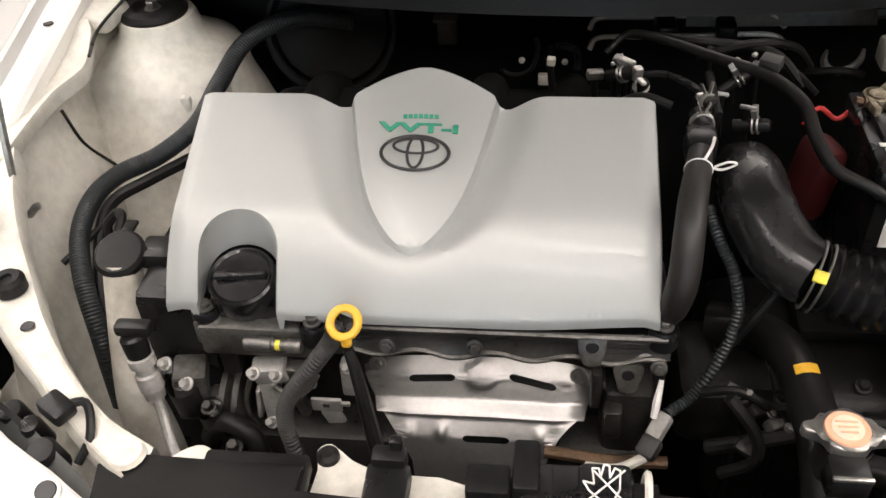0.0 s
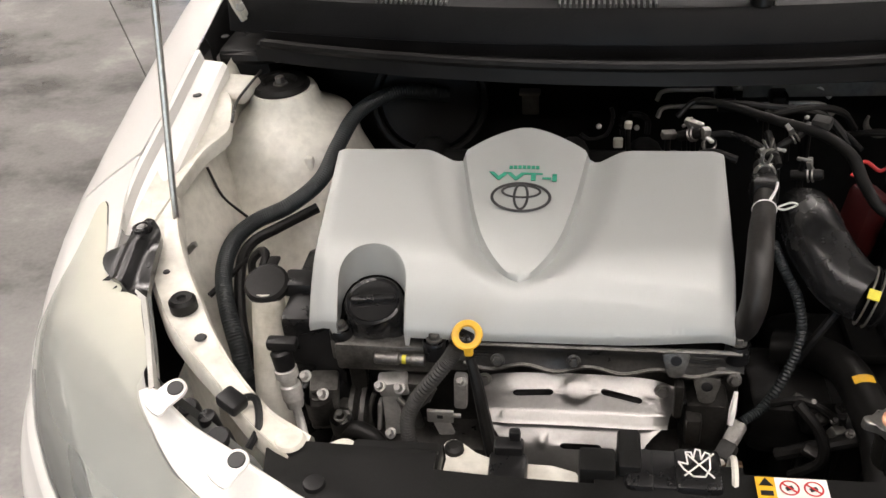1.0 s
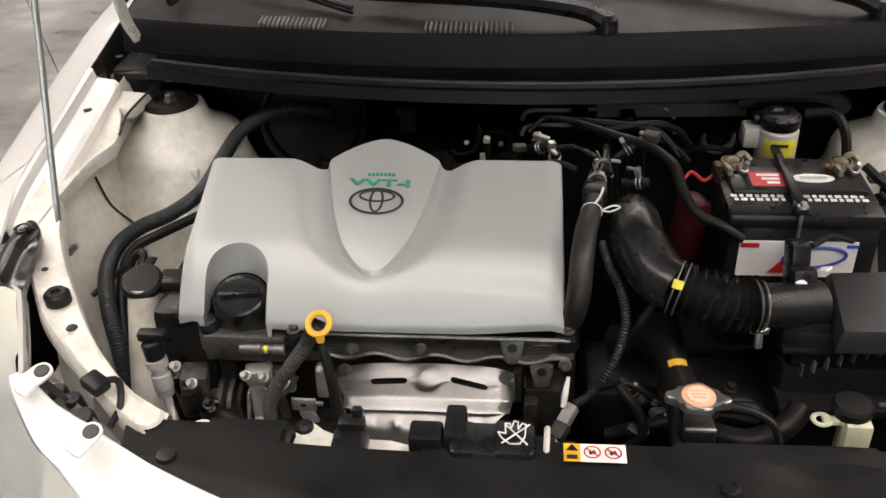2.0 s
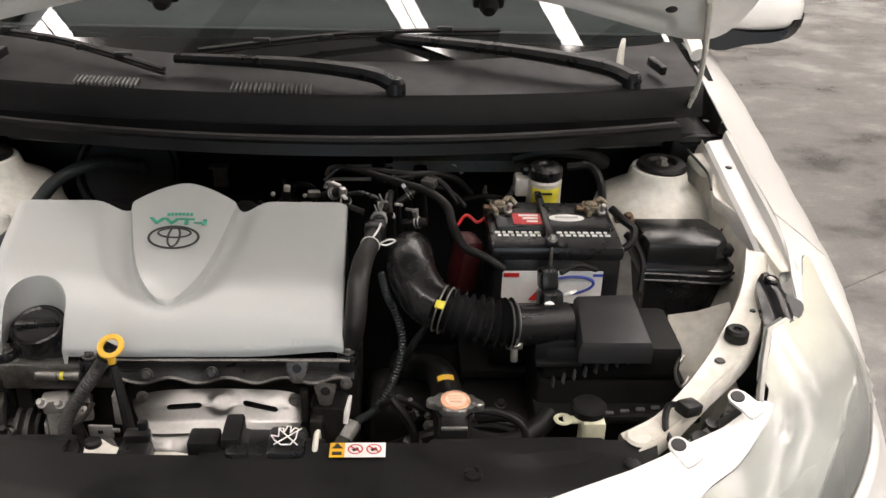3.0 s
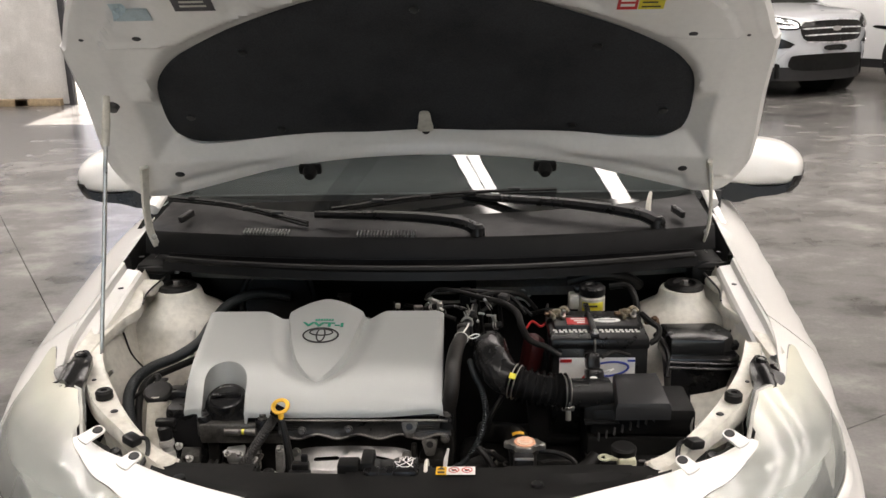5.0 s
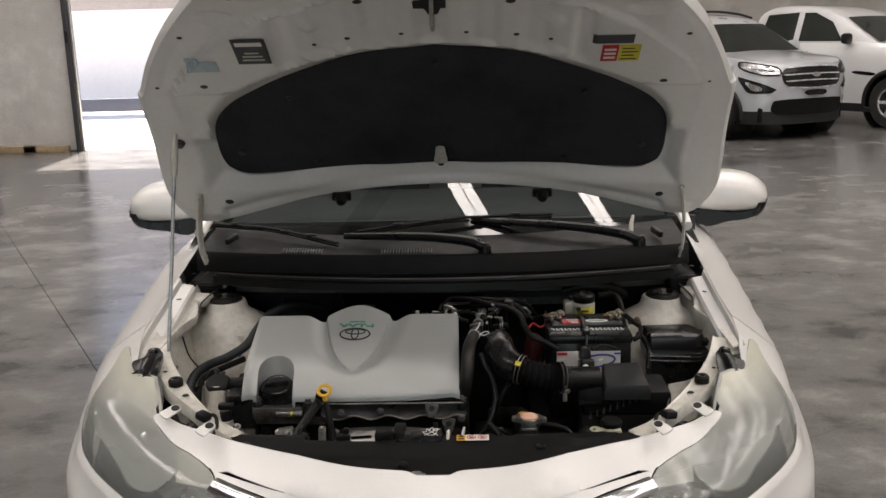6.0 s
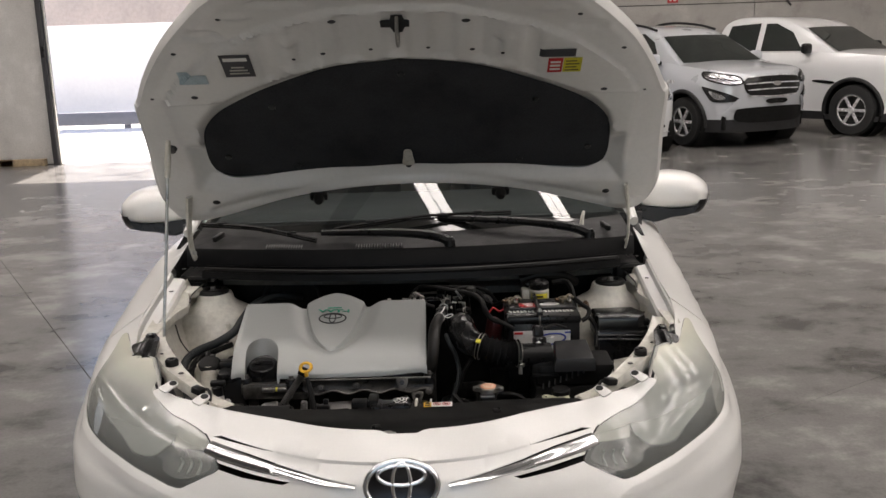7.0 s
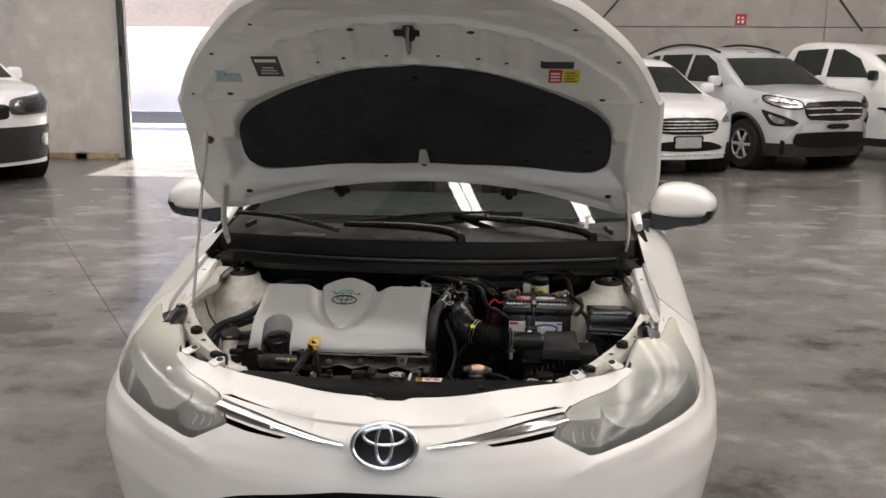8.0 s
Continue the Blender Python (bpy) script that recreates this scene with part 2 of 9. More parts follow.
def clear_glass(name, tint, gloss_rough=0.02, haze=None, haze_amount=0.0):
    """A pane: what lies behind shows through, and it mirrors at a grazing view."""
    m, nt, p = nodes_of(name)
    tr = nt.nodes.new("ShaderNodeBsdfTransparent")
    tr.inputs["Color"].default_value = (*tint, 1)
    gl = nt.nodes.new("ShaderNodeBsdfGlossy")
    gl.inputs["Roughness"].default_value = gloss_rough
    fr = nt.nodes.new("ShaderNodeFresnel")
    fr.inputs["IOR"].default_value = 1.52
    mix = nt.nodes.new("ShaderNodeMixShader")
    nt.links.new(fr.outputs["Fac"], mix.inputs["Fac"])
    last = tr.outputs["BSDF"]
    if haze:
        df = nt.nodes.new("ShaderNodeBsdfDiffuse")
        n = link_noise(nt, 9.0, 4.0, 0.5)
        tc = nt.nodes.new("ShaderNodeTexCoord")
        sep = nt.nodes.new("ShaderNodeSeparateXYZ")
        nt.links.new(tc.outputs["Object"], sep.inputs["Vector"])
        # Lens clouds and yellows upwards; the top is whitened further to paint in sheen.
        aged = nt.nodes.new("ShaderNodeMapRange")
        for key, value in (("From Min", 0.62), ("From Max", 0.82), ("To Min", -0.12), ("To Max", 0.88)):
            aged.inputs[key].default_value = value
        nt.links.new(sep.outputs["Z"], aged.inputs["Value"])
        both = nt.nodes.new("ShaderNodeMath")
        both.operation = "MULTIPLY_ADD"
        both.inputs[1].default_value = 0.12
        nt.links.new(n.outputs["Fac"], both.inputs[0])
        nt.links.new(aged.outputs["Result"], both.inputs[2])
        r = ramp(nt, both.outputs[0], [(0.0, (haze_amount * 0.35,) * 3), (0.25, (haze_amount * 0.95,) * 3), (0.60, (haze_amount * 1.6,) * 3), (0.88, (min(1.0, haze_amount * 3.2),) * 3)])
        tone = ramp(nt, both.outputs[0], [(0.3, (haze[0] * 0.92, haze[1] * 0.95, haze[2] * 0.97)), (0.6, haze), (0.95, (haze[0] * 1.30, haze[1] * 1.26, haze[2] * 1.10))])
        nt.links.new(tone.outputs["Color"], df.inputs["Color"])
        hm = nt.nodes.new("ShaderNodeMixShader")
        nt.links.new(r.outputs["Color"], hm.inputs["Fac"])
        nt.links.new(last, hm.inputs[1])
        nt.links.new(df.outputs["BSDF"], hm.inputs[2])
        last = hm.outputs["Shader"]
    nt.links.new(last, mix.inputs[1])
    nt.links.new(gl.outputs["BSDF"], mix.inputs[2])
    nt.links.new(mix.outputs["Shader"], nt.nodes["Material Output"].inputs["Surface"])
    return m


WINDSCREEN = clear_glass("windscreen_glass", (0.62, 0.72, 0.70))
LENS = clear_glass("hazed_lamp_lens", (0.76, 0.78, 0.74), 0.12, (0.55, 0.56, 0.525), 0.27)
LAMPCLEAR = clear_glass("clear_lamp_lens", (0.9, 0.9, 0.9), 0.05)
DARKGLASS = surface("tinted_car_glass", (0.016, 0.021, 0.020), 0.03, dirt=0.1, big=3, fine=60, bump=0.0, spread=0.02, spec=0.9)


def glowing(name, colour, strength):
    m, nt, p = nodes_of(name)
    p.inputs["Base Color"].default_value = (0.8, 0.8, 0.8, 1)
    p.inputs["Emission Color"].default_value = (*colour, 1)
    p.inputs["Emission Strength"].default_value = strength
    return m


SKYLIGHT = glowing("translucent_skylight_sheet", (1.0, 0.98, 0.95), SKYLIGHT_GLOW)

# ---- building helpers ----


def smooth01(a, b, v):
    t = min(1.0, max(0.0, (v - a) / (b - a)))
    return t * t * (3 - 2 * t)


ORIGIN = {}


def thing(name, loc, label, category, group="", kind=""):
    """An empty at a thing's base; its parts are given in world places."""
    e = new(name)
    e.empty_display_size = 0.05
    e.location = loc
    ORIGIN[e] = Vector(loc)
    return tagged(e, label, category, group, kind)


def finish(me, material, smooth=35):
    me.materials.append(material)
    if smooth:
        me.polygons.foreach_set("use_smooth", [True] * len(me.polygons))
        me.set_sharp_from_angle(angle=radians(smooth))


def part(name, bm, material, parent=None, label="", smooth=35):
    """Links a bmesh, built in world places, as one mesh object under a thing or under a part."""
    bmesh.ops.recalc_face_normals(bm, faces=bm.faces)
    me = bpy.data.meshes.new(name)
    bm.to_mesh(me)
    bm.free()
    finish(me, material, smooth)
    ob = new(name, me)
    if parent:
        ob.parent = parent
        me.transform(Matrix.Translation(-ORIGIN[parent]))
        ORIGIN[ob] = ORIGIN[parent]
    else:
        ORIGIN[ob] = Vector((0, 0, 0))
    return tagged(ob, label)


def single(name, bm, material, label, category, kind="", group="", smooth=35):
    return tagged(part(name, bm, material, None, "", smooth), label, category, group, kind)


def spline(pts, n=8):
    p = [np.array(q, float) for q in pts]
    p = [2 * p[0] - p[1]] + p + [2 * p[-1] - p[-2]]
    out = []
    for a, b, c, d in zip(p, p[1:], p[2:], p[3:]):
        for k in range(n):
            t = k / n
            out.append(0.5 * (2 * b + (c - a) * t + (2 * a - 5 * b + 4 * c - d) * t * t + (3 * b - a - 3 * c + d) * t**3))
    return out + [p[-2]]


def tube(bm, pts, r, n=10, steps=8, rings=0, depth=0.0, caps=True):
    """A pipe through points. rings, depth: ribs along its length. r: one radius, or one at each point."""
    if rings:
        steps = max(steps, int(rings * 6 / max(1, len(pts) - 1)))
    line = spline(pts, steps)
    rad = np.interp(np.linspace(0, 1, len(line)), np.linspace(0, 1, len(pts)), r) if hasattr(r, "__len__") else np.full(len(line), r)
    if rings:
        rad = rad + depth * np.cos(np.linspace(0, rings * 2 * math.pi, len(line)))
    rows, side = [], None
    for i, c in enumerate(line):
        way = Vector(line[min(i + 1, len(line) - 1)] - line[max(i - 1, 0)]).normalized()
        side = way.orthogonal() if side is None else side - side.dot(way) * way
        side.normalize()
        up = way.cross(side)
        rows.append([bm.verts.new(Vector(c) + float(rad[i]) * (math.cos(a) * side + math.sin(a) * up)) for a in (2 * math.pi * k / n for k in range(n))])
    for a, b in zip(rows, rows[1:]):
        for k in range(n):
            bm.faces.new((a[k], a[(k + 1) % n], b[(k + 1) % n], b[k]))
    if caps:
        bm.faces.new(rows[0])
        bm.faces.new(list(reversed(rows[-1])))
    return bm


def box(bm, c, s, bev=0.003, turn=None, seg=2):
    r = bmesh.ops.create_cube(bm, size=1.0)["verts"]
    m = Matrix.Translation(c) @ (turn or Matrix.Identity(4)) @ Matrix.Diagonal((*s, 1))
    bmesh.ops.transform(bm, matrix=m, verts=r)
    if bev > 0:
        edges = list({e for v in r for e in v.link_edges})
        bmesh.ops.bevel(bm, geom=edges, offset=min(bev, min(s) * 0.45), segments=seg, affect="EDGES", profile=0.5)
    return bm


def lathe(bm, profile, m=None, n=24):
    """Turns a profile of (radius, height) round z, then lays it by the matrix m."""
    m = m or Matrix.Identity(4)
    rows = []
    for r, h in profile:
        if r < 1e-6:
            rows.append([bm.verts.new(m @ Vector((0, 0, h)))])
        else:
            rows.append([bm.verts.new(m @ Vector((r * math.cos(2 * math.pi * k / n), r * math.sin(2 * math.pi * k / n), h))) for k in range(n)])
    for a, b in zip(rows, rows[1:]):
        for k in range(n):
            q = [a[k % len(a)], a[(k + 1) % len(a)], b[(k + 1) % len(b)], b[k % len(b)]]
            q = list(dict.fromkeys(q))
            if len(q) > 2:
                bm.faces.new(q)
    return bm


def prism(bm, poly, depth, m, bev=0.0):
    """A flat outline in x, y, pushed to z = depth and laid by the matrix m."""
    lo = [bm.verts.new(m @ Vector((x, y, 0))) for x, y in poly]
    hi = [bm.verts.new(m @ Vector((x, y, depth))) for x, y in poly]
    n = len(poly)
    fs = [bm.faces.new(lo), bm.faces.new(list(reversed(hi)))]
    fs += [bm.faces.new((lo[k], hi[k], hi[(k + 1) % n], lo[(k + 1) % n])) for k in range(n)]
    if bev > 0:
        top = [e for e in fs[1].edges]
        bmesh.ops.bevel(bm, geom=top, offset=bev, segments=2, affect="EDGES", profile=0.5)
    return bm


def aim(at, way, up=(0, 0, 1)):
    """A frame at a place whose z points along way."""
    z = Vector(way).normalized()
    x = Vector(up).cross(z)
    if x.length < 1e-4:
        x = Vector((1, 0, 0))
    x.normalize()
    y = z.cross(x)
    return Matrix.Translation(at) @ Matrix((x, y, z)).transposed().to_4x4()


def loop2(poly, n=4, closed=True):
    """A smooth closed outline through points of the plane."""
    p = [np.array(q, float) for q in poly]
    k = len(p)
    out = []
    for i in range(k):
        a, b, c, d = p[i - 1], p[i], p[(i + 1) % k], p[(i + 2) % k]
        for j in range(n):
            t = j / n
            out.append(0.5 * (2 * b + (c - a) * t + (2 * a - 5 * b + 4 * c - d) * t * t + (3 * b - a - 3 * c + d) * t**3))
    return [tuple(q) for q in out]


def dense(poly, step):
    """The outline with its straight edges cut into short ones."""
    out = []
    for a, b in zip(poly, poly[1:] + poly[:1]):
        k = max(1, int(math.hypot(b[0] - a[0], b[1] - a[1]) / step))
        out += [(a[0] + (b[0] - a[0]) * i / k, a[1] + (b[1] - a[1]) * i / k) for i in range(k)]
    return out


def inside(pts, poly):
    """Which of many points lie within an outline."""
    p, q = np.asarray(pts, float), np.asarray(poly, float)
    x, y = p[:, :1], p[:, 1:]
    x0, y0 = q[:, 0], q[:, 1]
    x1, y1 = np.roll(x0, -1), np.roll(y0, -1)
    span = np.where(y1 == y0, 1e-12, y1 - y0)
    crossed = ((y0 > y) != (y1 > y)) & (x < (x1 - x0) * (y - y0) / span + x0)
    return crossed.sum(1) % 2 == 1


def sheet(fn, outline, holes=(), step=0.03, step2=None, lines=()):
    """A skin over an outline of the plane, with holes and crease lines, laid into space by fn(a, b)."""
    step2 = step2 or step
    outline = dense(outline, step * 0.8)
    holes = [dense(h, min(step, step2) * 0.6) for h in holes]
    pts, edges = [], []
    for loop in (outline, *holes):
        k0 = len(pts)
        pts += loop
        edges += [(k0 + i, k0 + (i + 1) % len(loop)) for i in range(len(loop))]
    lo, hi = np.min(outline, axis=0), np.max(outline, axis=0)
    grid = np.stack(np.meshgrid(np.arange(lo[0] + step * 0.37, hi[0], step), np.arange(lo[1] + step2 * 0.41, hi[1], step2), indexing="ij"), -1).reshape(-1, 2)

    def kept(some):
        ok = inside(some, outline)
        for h in holes:
            ok &= ~inside(some, h)
        return ok

    for line in lines:
        k0 = len(pts)
        pts += line
        edges += [(k0 + i, k0 + i + 1) for i in range(len(line) - 1)]
        for q in line:
            grid = grid[np.hypot(grid[:, 0] - q[0], grid[:, 1] - q[1]) > step * 0.55]
    if len(grid):
        pts += [tuple(q) for q in grid[kept(grid)]]
    vs, _, fs, *_ = delaunay_2d_cdt([Vector((float(a), float(b))) for a, b in pts], edges, [], 0, 1e-6)
    flat = np.array([(v.x, v.y) for v in vs])
    mids = np.array([flat[list(t)].mean(0) for t in fs])
    bm = bmesh.new()
    made = [bm.verts.new(fn(float(a), float(b))) for a, b in flat]
    for t, ok in zip(fs, kept(mids)):
        if ok:
            bm.faces.new([made[i] for i in t])
    bmesh.ops.delete(bm, geom=[v for v in bm.verts if not v.link_faces], context="VERTS")
    return bm


def thick(bm, t):
    """Gives a skin its thickness: a second skin behind it, closed along the edges."""
    bmesh.ops.recalc_face_normals(bm, faces=bm.faces)
    bm.normal_update()
    front, verts = bm.faces[:], bm.verts[:]
    rim = [(e.verts[0], e.verts[1]) for e in bm.edges if len(e.link_faces) == 1]
    back = {v: bm.verts.new(v.co - v.normal * t) for v in verts}
    for f in front:
        bm.faces.new([back[v] for v in reversed(f.verts)])
    for a, b in rim:
        bm.faces.new((a, b, back[b], back[a]))
    return bm


def lettering(text, size, m, material, name, parent, depth=0.0006, width=None, bold=0.0):
    """Raised letters in the built-in font, as a mesh part; width: the length to which the line is fitted."""
    cu = bpy.data.curves.new(name, "FONT")
    cu.body, cu.size, cu.extrude, cu.align_x, cu.align_y = text, size, depth, "CENTER", "CENTER"
    cu.offset = bold
    tmp = new(name, cu)
    me = bpy.data.meshes.new_from_object(tmp)
    bpy.data.objects.remove(tmp)
    if width:
        xs = [v.co.x for v in me.vertices]
        me.transform(Matrix.Diagonal((width / (max(xs) - min(xs)), 1, 1, 1)))
    me.transform(Matrix.Translation(-ORIGIN[parent]) @ m)
    finish(me, material, 0)
    ob = new(name, me)
    ob.parent = parent
    ORIGIN[ob] = ORIGIN[parent]
    return ob


def bolt(bm, at, way=(0, 0, 1), r=0.008, h=0.008):
    """A flanged hexagon bolt head."""
    m = aim(at, way)
    lathe(bm, [(0, 0.001), (r * 1.5, 0.001), (r * 1.45, 0.003), (r * 1.05, 0.0035)], m, 14)
    lathe(bm, [(r, 0.003), (r, h), (r * 0.85, h + 0.001), (0, h + 0.001)], m, 6)
    return bm


class Shell:
    """A car body's skin: a plan line from the nose's middle round the side to the tail, leant inwards with height."""

    def __init__(self, plan, shoulder, lean):
        mirror = [(-plan[1][0], plan[1][1])] + plan
        line = np.array(spline(mirror, 14))[14:]
        self.c = line
        self.s = np.r_[0, np.cumsum(np.hypot(*np.diff(line, axis=0).T))]
        d = np.gradient(line, axis=0)
        self.n = np.stack([-d[:, 1], d[:, 0]], 1) / np.hypot(*d.T)[:, None]
        self.zs, self.q = np.array(shoulder).T, np.array(lean).T
        self.length = self.s[-1]
        self.swell = None

    def plan_at(self, s):
        return np.interp(s, self.s, self.c[:, 0]), np.interp(s, self.s, self.c[:, 1])

    def find(self, y):
        """How far along the line it has come to y."""
        return float(np.interp(y, self.c[:, 1], self.s))

    def at(self, u, z, out=0.0):
        s, g = abs(u), -1.0 if u < 0 else 1.0
        x, y = self.plan_at(s)
        nx, ny = np.interp(s, self.s, self.n[:, 0]), np.interp(s, self.s, self.n[:, 1])
        k = z - np.interp(s, *self.zs)
        q = np.interp(k, *self.q) - out - (self.swell(s, z, k) if self.swell else 0.0)
        return Vector((g * (x + nx * q), y + ny * q, z))

# ---- the hall: floor, walls, roof, loading door ----
FLOOR_TURN = Matrix.Rotation(radians(32.3), 4, "Z")
floor_root = thing("floor", (0, 0, 0), "polished grey concrete floor with cloudy stains and joints", "floor", "", "structure")
for i in range(-4, 4):
    for j in range(-4, 4):
        for x0, x1, y0, y1 in ((-16, -1.2, -14, 11.45), (-1.2, 14, -14, 16.6)):
            bm = bmesh.new()
            box(bm, (-0.013 + 6 * i + 3, 0.874 + 6 * j + 3, -0.06), (5.9972, 5.9972, 0.12), 0.002, seg=1)
            bmesh.ops.transform(bm, matrix=FLOOR_TURN, verts=bm.verts)
            for co, no in (((x0, 0, 0), (-1, 0, 0)), ((x1, 0, 0), (1, 0, 0)), ((0, y0, 0), (0, -1, 0)), ((0, y1, 0), (0, 1, 0))):
                bmesh.ops.bisect_plane(bm, geom=bm.verts[:] + bm.edges[:] + bm.faces[:], plane_co=co, plane_no=no, clear_outer=True)
            if bm.faces:
                part("floor_slab", bm, FLOOR, floor_root, smooth=0)
            else:
                bm.free()
bm = bmesh.new()
box(bm, (-1, 0, -0.2), (40, 60, 0.2), 0)
single("ground", bm, YARD, "bare concrete ground under and around the hall", "ground", "structure", smooth=0)

DOOR_X0, DOOR_X1, FRONT_Y, BACK_Y, ROOF_Z = -5.42, -1.2, 11.4, 16.6, 8.0


def wall(name, c, s, label):
    bm = bmesh.new()
    box(bm, c, s, 0.004, seg=1)
    ob = single(name, bm, WALL, label, "wall", "structure", smooth=0)
    return ob


def panelled_wall(name, x0, x1, y, z0, z1, label, pw=6.0, ph=2.0, t=0.2, material=None):
    """A wall of precast slabs with open joints, seen from -y."""
    root = thing(name, ((x0 + x1) / 2, y, z0), label, "wall", "", "structure")
    bm = bmesh.new()
    box(bm, ((x0 + x1) / 2, y + t / 2 + 0.02, (z0 + z1) / 2), (x1 - x0, t - 0.04, z1 - z0), 0)
    part("wall_core", bm, STEELFRAME, root, smooth=0)
    z = z0
    while z < z1 - 0.01:
        h = min(ph, z1 - z)
        x = x0
        while x < x1 - 0.01:
            w = min(pw, x1 - x)
            bm = bmesh.new()
            box(bm, (x + w / 2, y + 0.02, z + h / 2), (w - 0.012, 0.04, h - 0.014), 0.006, seg=1)
            part("wall_panel", bm, material or WALL, root, smooth=0)
            x += pw
        z += ph


panelled_wall("wall_north", DOOR_X1 + 0.2, 14.0, BACK_Y, 0.0, ROOF_Z, "grey precast concrete wall panels with dark horizontal joints", 7.0, 2.07)
panelled_wall("wall_door_side", -16.0, DOOR_X0, FRONT_Y, 0.0, ROOF_Z, "pale grey cast concrete wall beside the loading door", 6.5, 4.0, material=PALEWALL)
wall("wall_over_door", ((DOOR_X0 + DOOR_X1) / 2, FRONT_Y + 0.1, 6.2), (DOOR_X1 - DOOR_X0, 0.2, 3.6), "concrete wall over the loading door")
wall("wall_return", (DOOR_X1 + 0.1, (FRONT_Y + BACK_Y) / 2, ROOF_Z / 2), (0.2, BACK_Y - FRONT_Y + 0.2, ROOF_Z), "concrete return wall beside the loading door")
wall("wall_east", (14.1, 1.3, ROOF_Z / 2), (0.2, 31, ROOF_Z), "plain concrete side wall")
wall("wall_west", (-16.1, -1.3, ROOF_Z / 2), (0.2, 25.8, ROOF_Z), "plain concrete side wall")
# unseen opening added in the end wall to brighten the car's front with daylight
wall("wall_south", (-9.75, -14.1, ROOF_Z / 2), (12.5, 0.2, ROOF_Z), "plain concrete end wall beside an added unseen opening")
wall("wall_south_end", (8.25, -14.1, ROOF_Z / 2), (11.5, 0.2, ROOF_Z), "plain concrete end wall beside an added unseen opening")
wall("wall_over_gate", (-0.5, -14.1, 6.25), (6, 0.2, 3.5), "concrete wall over the added unseen opening")
# diagonal braces on the back wall
for x0, z0, x1, z1 in ((1.75, 2.12, 3.20, 3.80), (6.68, 2.0, 5.25, 3.80)):
    bm = bmesh.new()
    tube(bm, [(x0, BACK_Y - 0.03, z0), ((x0 + x1) / 2, BACK_Y - 0.03, (z0 + z1) / 2), (x1, BACK_Y - 0.03, z1)], 0.018, 8, 2)
    single("wall_brace", bm, STEELFRAME, "thin dark diagonal brace rod on the concrete wall", "brace", group="wall braces")

# roof with slanting rows of translucent skylight strips
bm = bmesh.new()
box(bm, (-8.6, -1.25, ROOF_Z + 0.06), (14.8, 25.9, 0.06), 0)
box(bm, (6.4, 1.4, ROOF_Z + 0.06), (15.2, 31.2, 0.06), 0)
single("ceiling", bm, ROOFSHEET, "light grey metal roof sheeting of the hall", "ceiling", "structure", smooth=0)
ROW_TURN = -40.0
for k, x in enumerate((-10.85, -7.85, -4.85, 0.12, 3.11, 6.1, 9.1, 12.1)):
    root = thing("skylight", (x, 5.3, ROOF_Z), "long narrow translucent skylight strip glowing with daylight", "skylight", "roof skylights")
    m = Matrix.Translation((x, 5.3, ROOF_Z)) @ Matrix.Rotation(radians(-ROW_TURN), 4, "Z")
    for j in range(-4, 3):
        c = m @ Vector((0, 4.2 * j, 0))
        if abs(c.x + 1) > 13.2 or not -12.5 < c.y < (14.2 if c.x > -0.5 else 9.6):
            continue
        bm = bmesh.new()
        for o in (-0.095, 0.095):
            box(bm, (o, 4.2 * j, 0.0), (0.165, 4.05, 0.02), 0)
        bmesh.ops.transform(bm, matrix=m, verts=bm.verts)
        part("pane", bm, SKYLIGHT, root, smooth=0)
        bm = bmesh.new()
        box(bm, (0, 4.2 * j, 0.012), (0.42, 4.2, 0.02), 0)
        bmesh.ops.transform(bm, matrix=m, verts=bm.verts)
        part("skylight_frame", bm, STEELFRAME, root, smooth=0)

# dark steel rafters across the skylight rows
for k in range(-2, 4):
    bm = bmesh.new()
    m = Matrix.Translation((0, 5.3, 0)) @ Matrix.Rotation(radians(-ROW_TURN), 4, "Z")
    box(bm, (0, 3.4 * k + 1.0, ROOF_Z - 0.30), (34, 0.22, 0.34), 0)
    bmesh.ops.transform(bm, matrix=m, verts=bm.verts)
    for co, no in (((-15.9, 0, 0), (-1, 0, 0)), ((13.9, 0, 0), (1, 0, 0)), ((0, -13.9, 0), (0, -1, 0)), ((0, 11.3, 0), (0, 1, 0))):
        bmesh.ops.bisect_plane(bm, geom=bm.verts[:] + bm.edges[:] + bm.faces[:], plane_co=co, plane_no=no, clear_outer=True)
    single("roof_beam", bm, STEELFRAME, "dark steel rafter under the hall roof", "beam", "structure", smooth=0)

# loading door: steel jamb with guide, pallet beside it, and the sunlit yard
root = thing("door_1", (DOOR_X0, FRONT_Y, 0), "open loading door with a dark steel guide rail", "door", "", "structure")
bm = bmesh.new()
box(bm, (DOOR_X0 + 0.02, FRONT_Y - 0.05, 2.2), (0.07, 0.09, 4.4), 0.004)
part("jamb", bm, STEELFRAME, root)
bm = bmesh.new()
box(bm, (DOOR_X0 + 0.075, FRONT_Y - 0.04, 2.2), (0.02, 0.05, 4.4), 0.003)
part("guide_rail", bm, STEEL, root)
bm = bmesh.new()
box(bm, (DOOR_X0 + 0.02, FRONT_Y - 0.105, 1.55), (0.05, 0.02, 0.16), 0.004)
part("latch_box", bm, BLACK, root)
bm = bmesh.new()
box(bm, ((DOOR_X0 + DOOR_X1) / 2, FRONT_Y + 0.05, 4.46), (DOOR_X1 - DOOR_X0, 0.3, 0.28), 0.02)
part("lintel", bm, STEELFRAME, root)

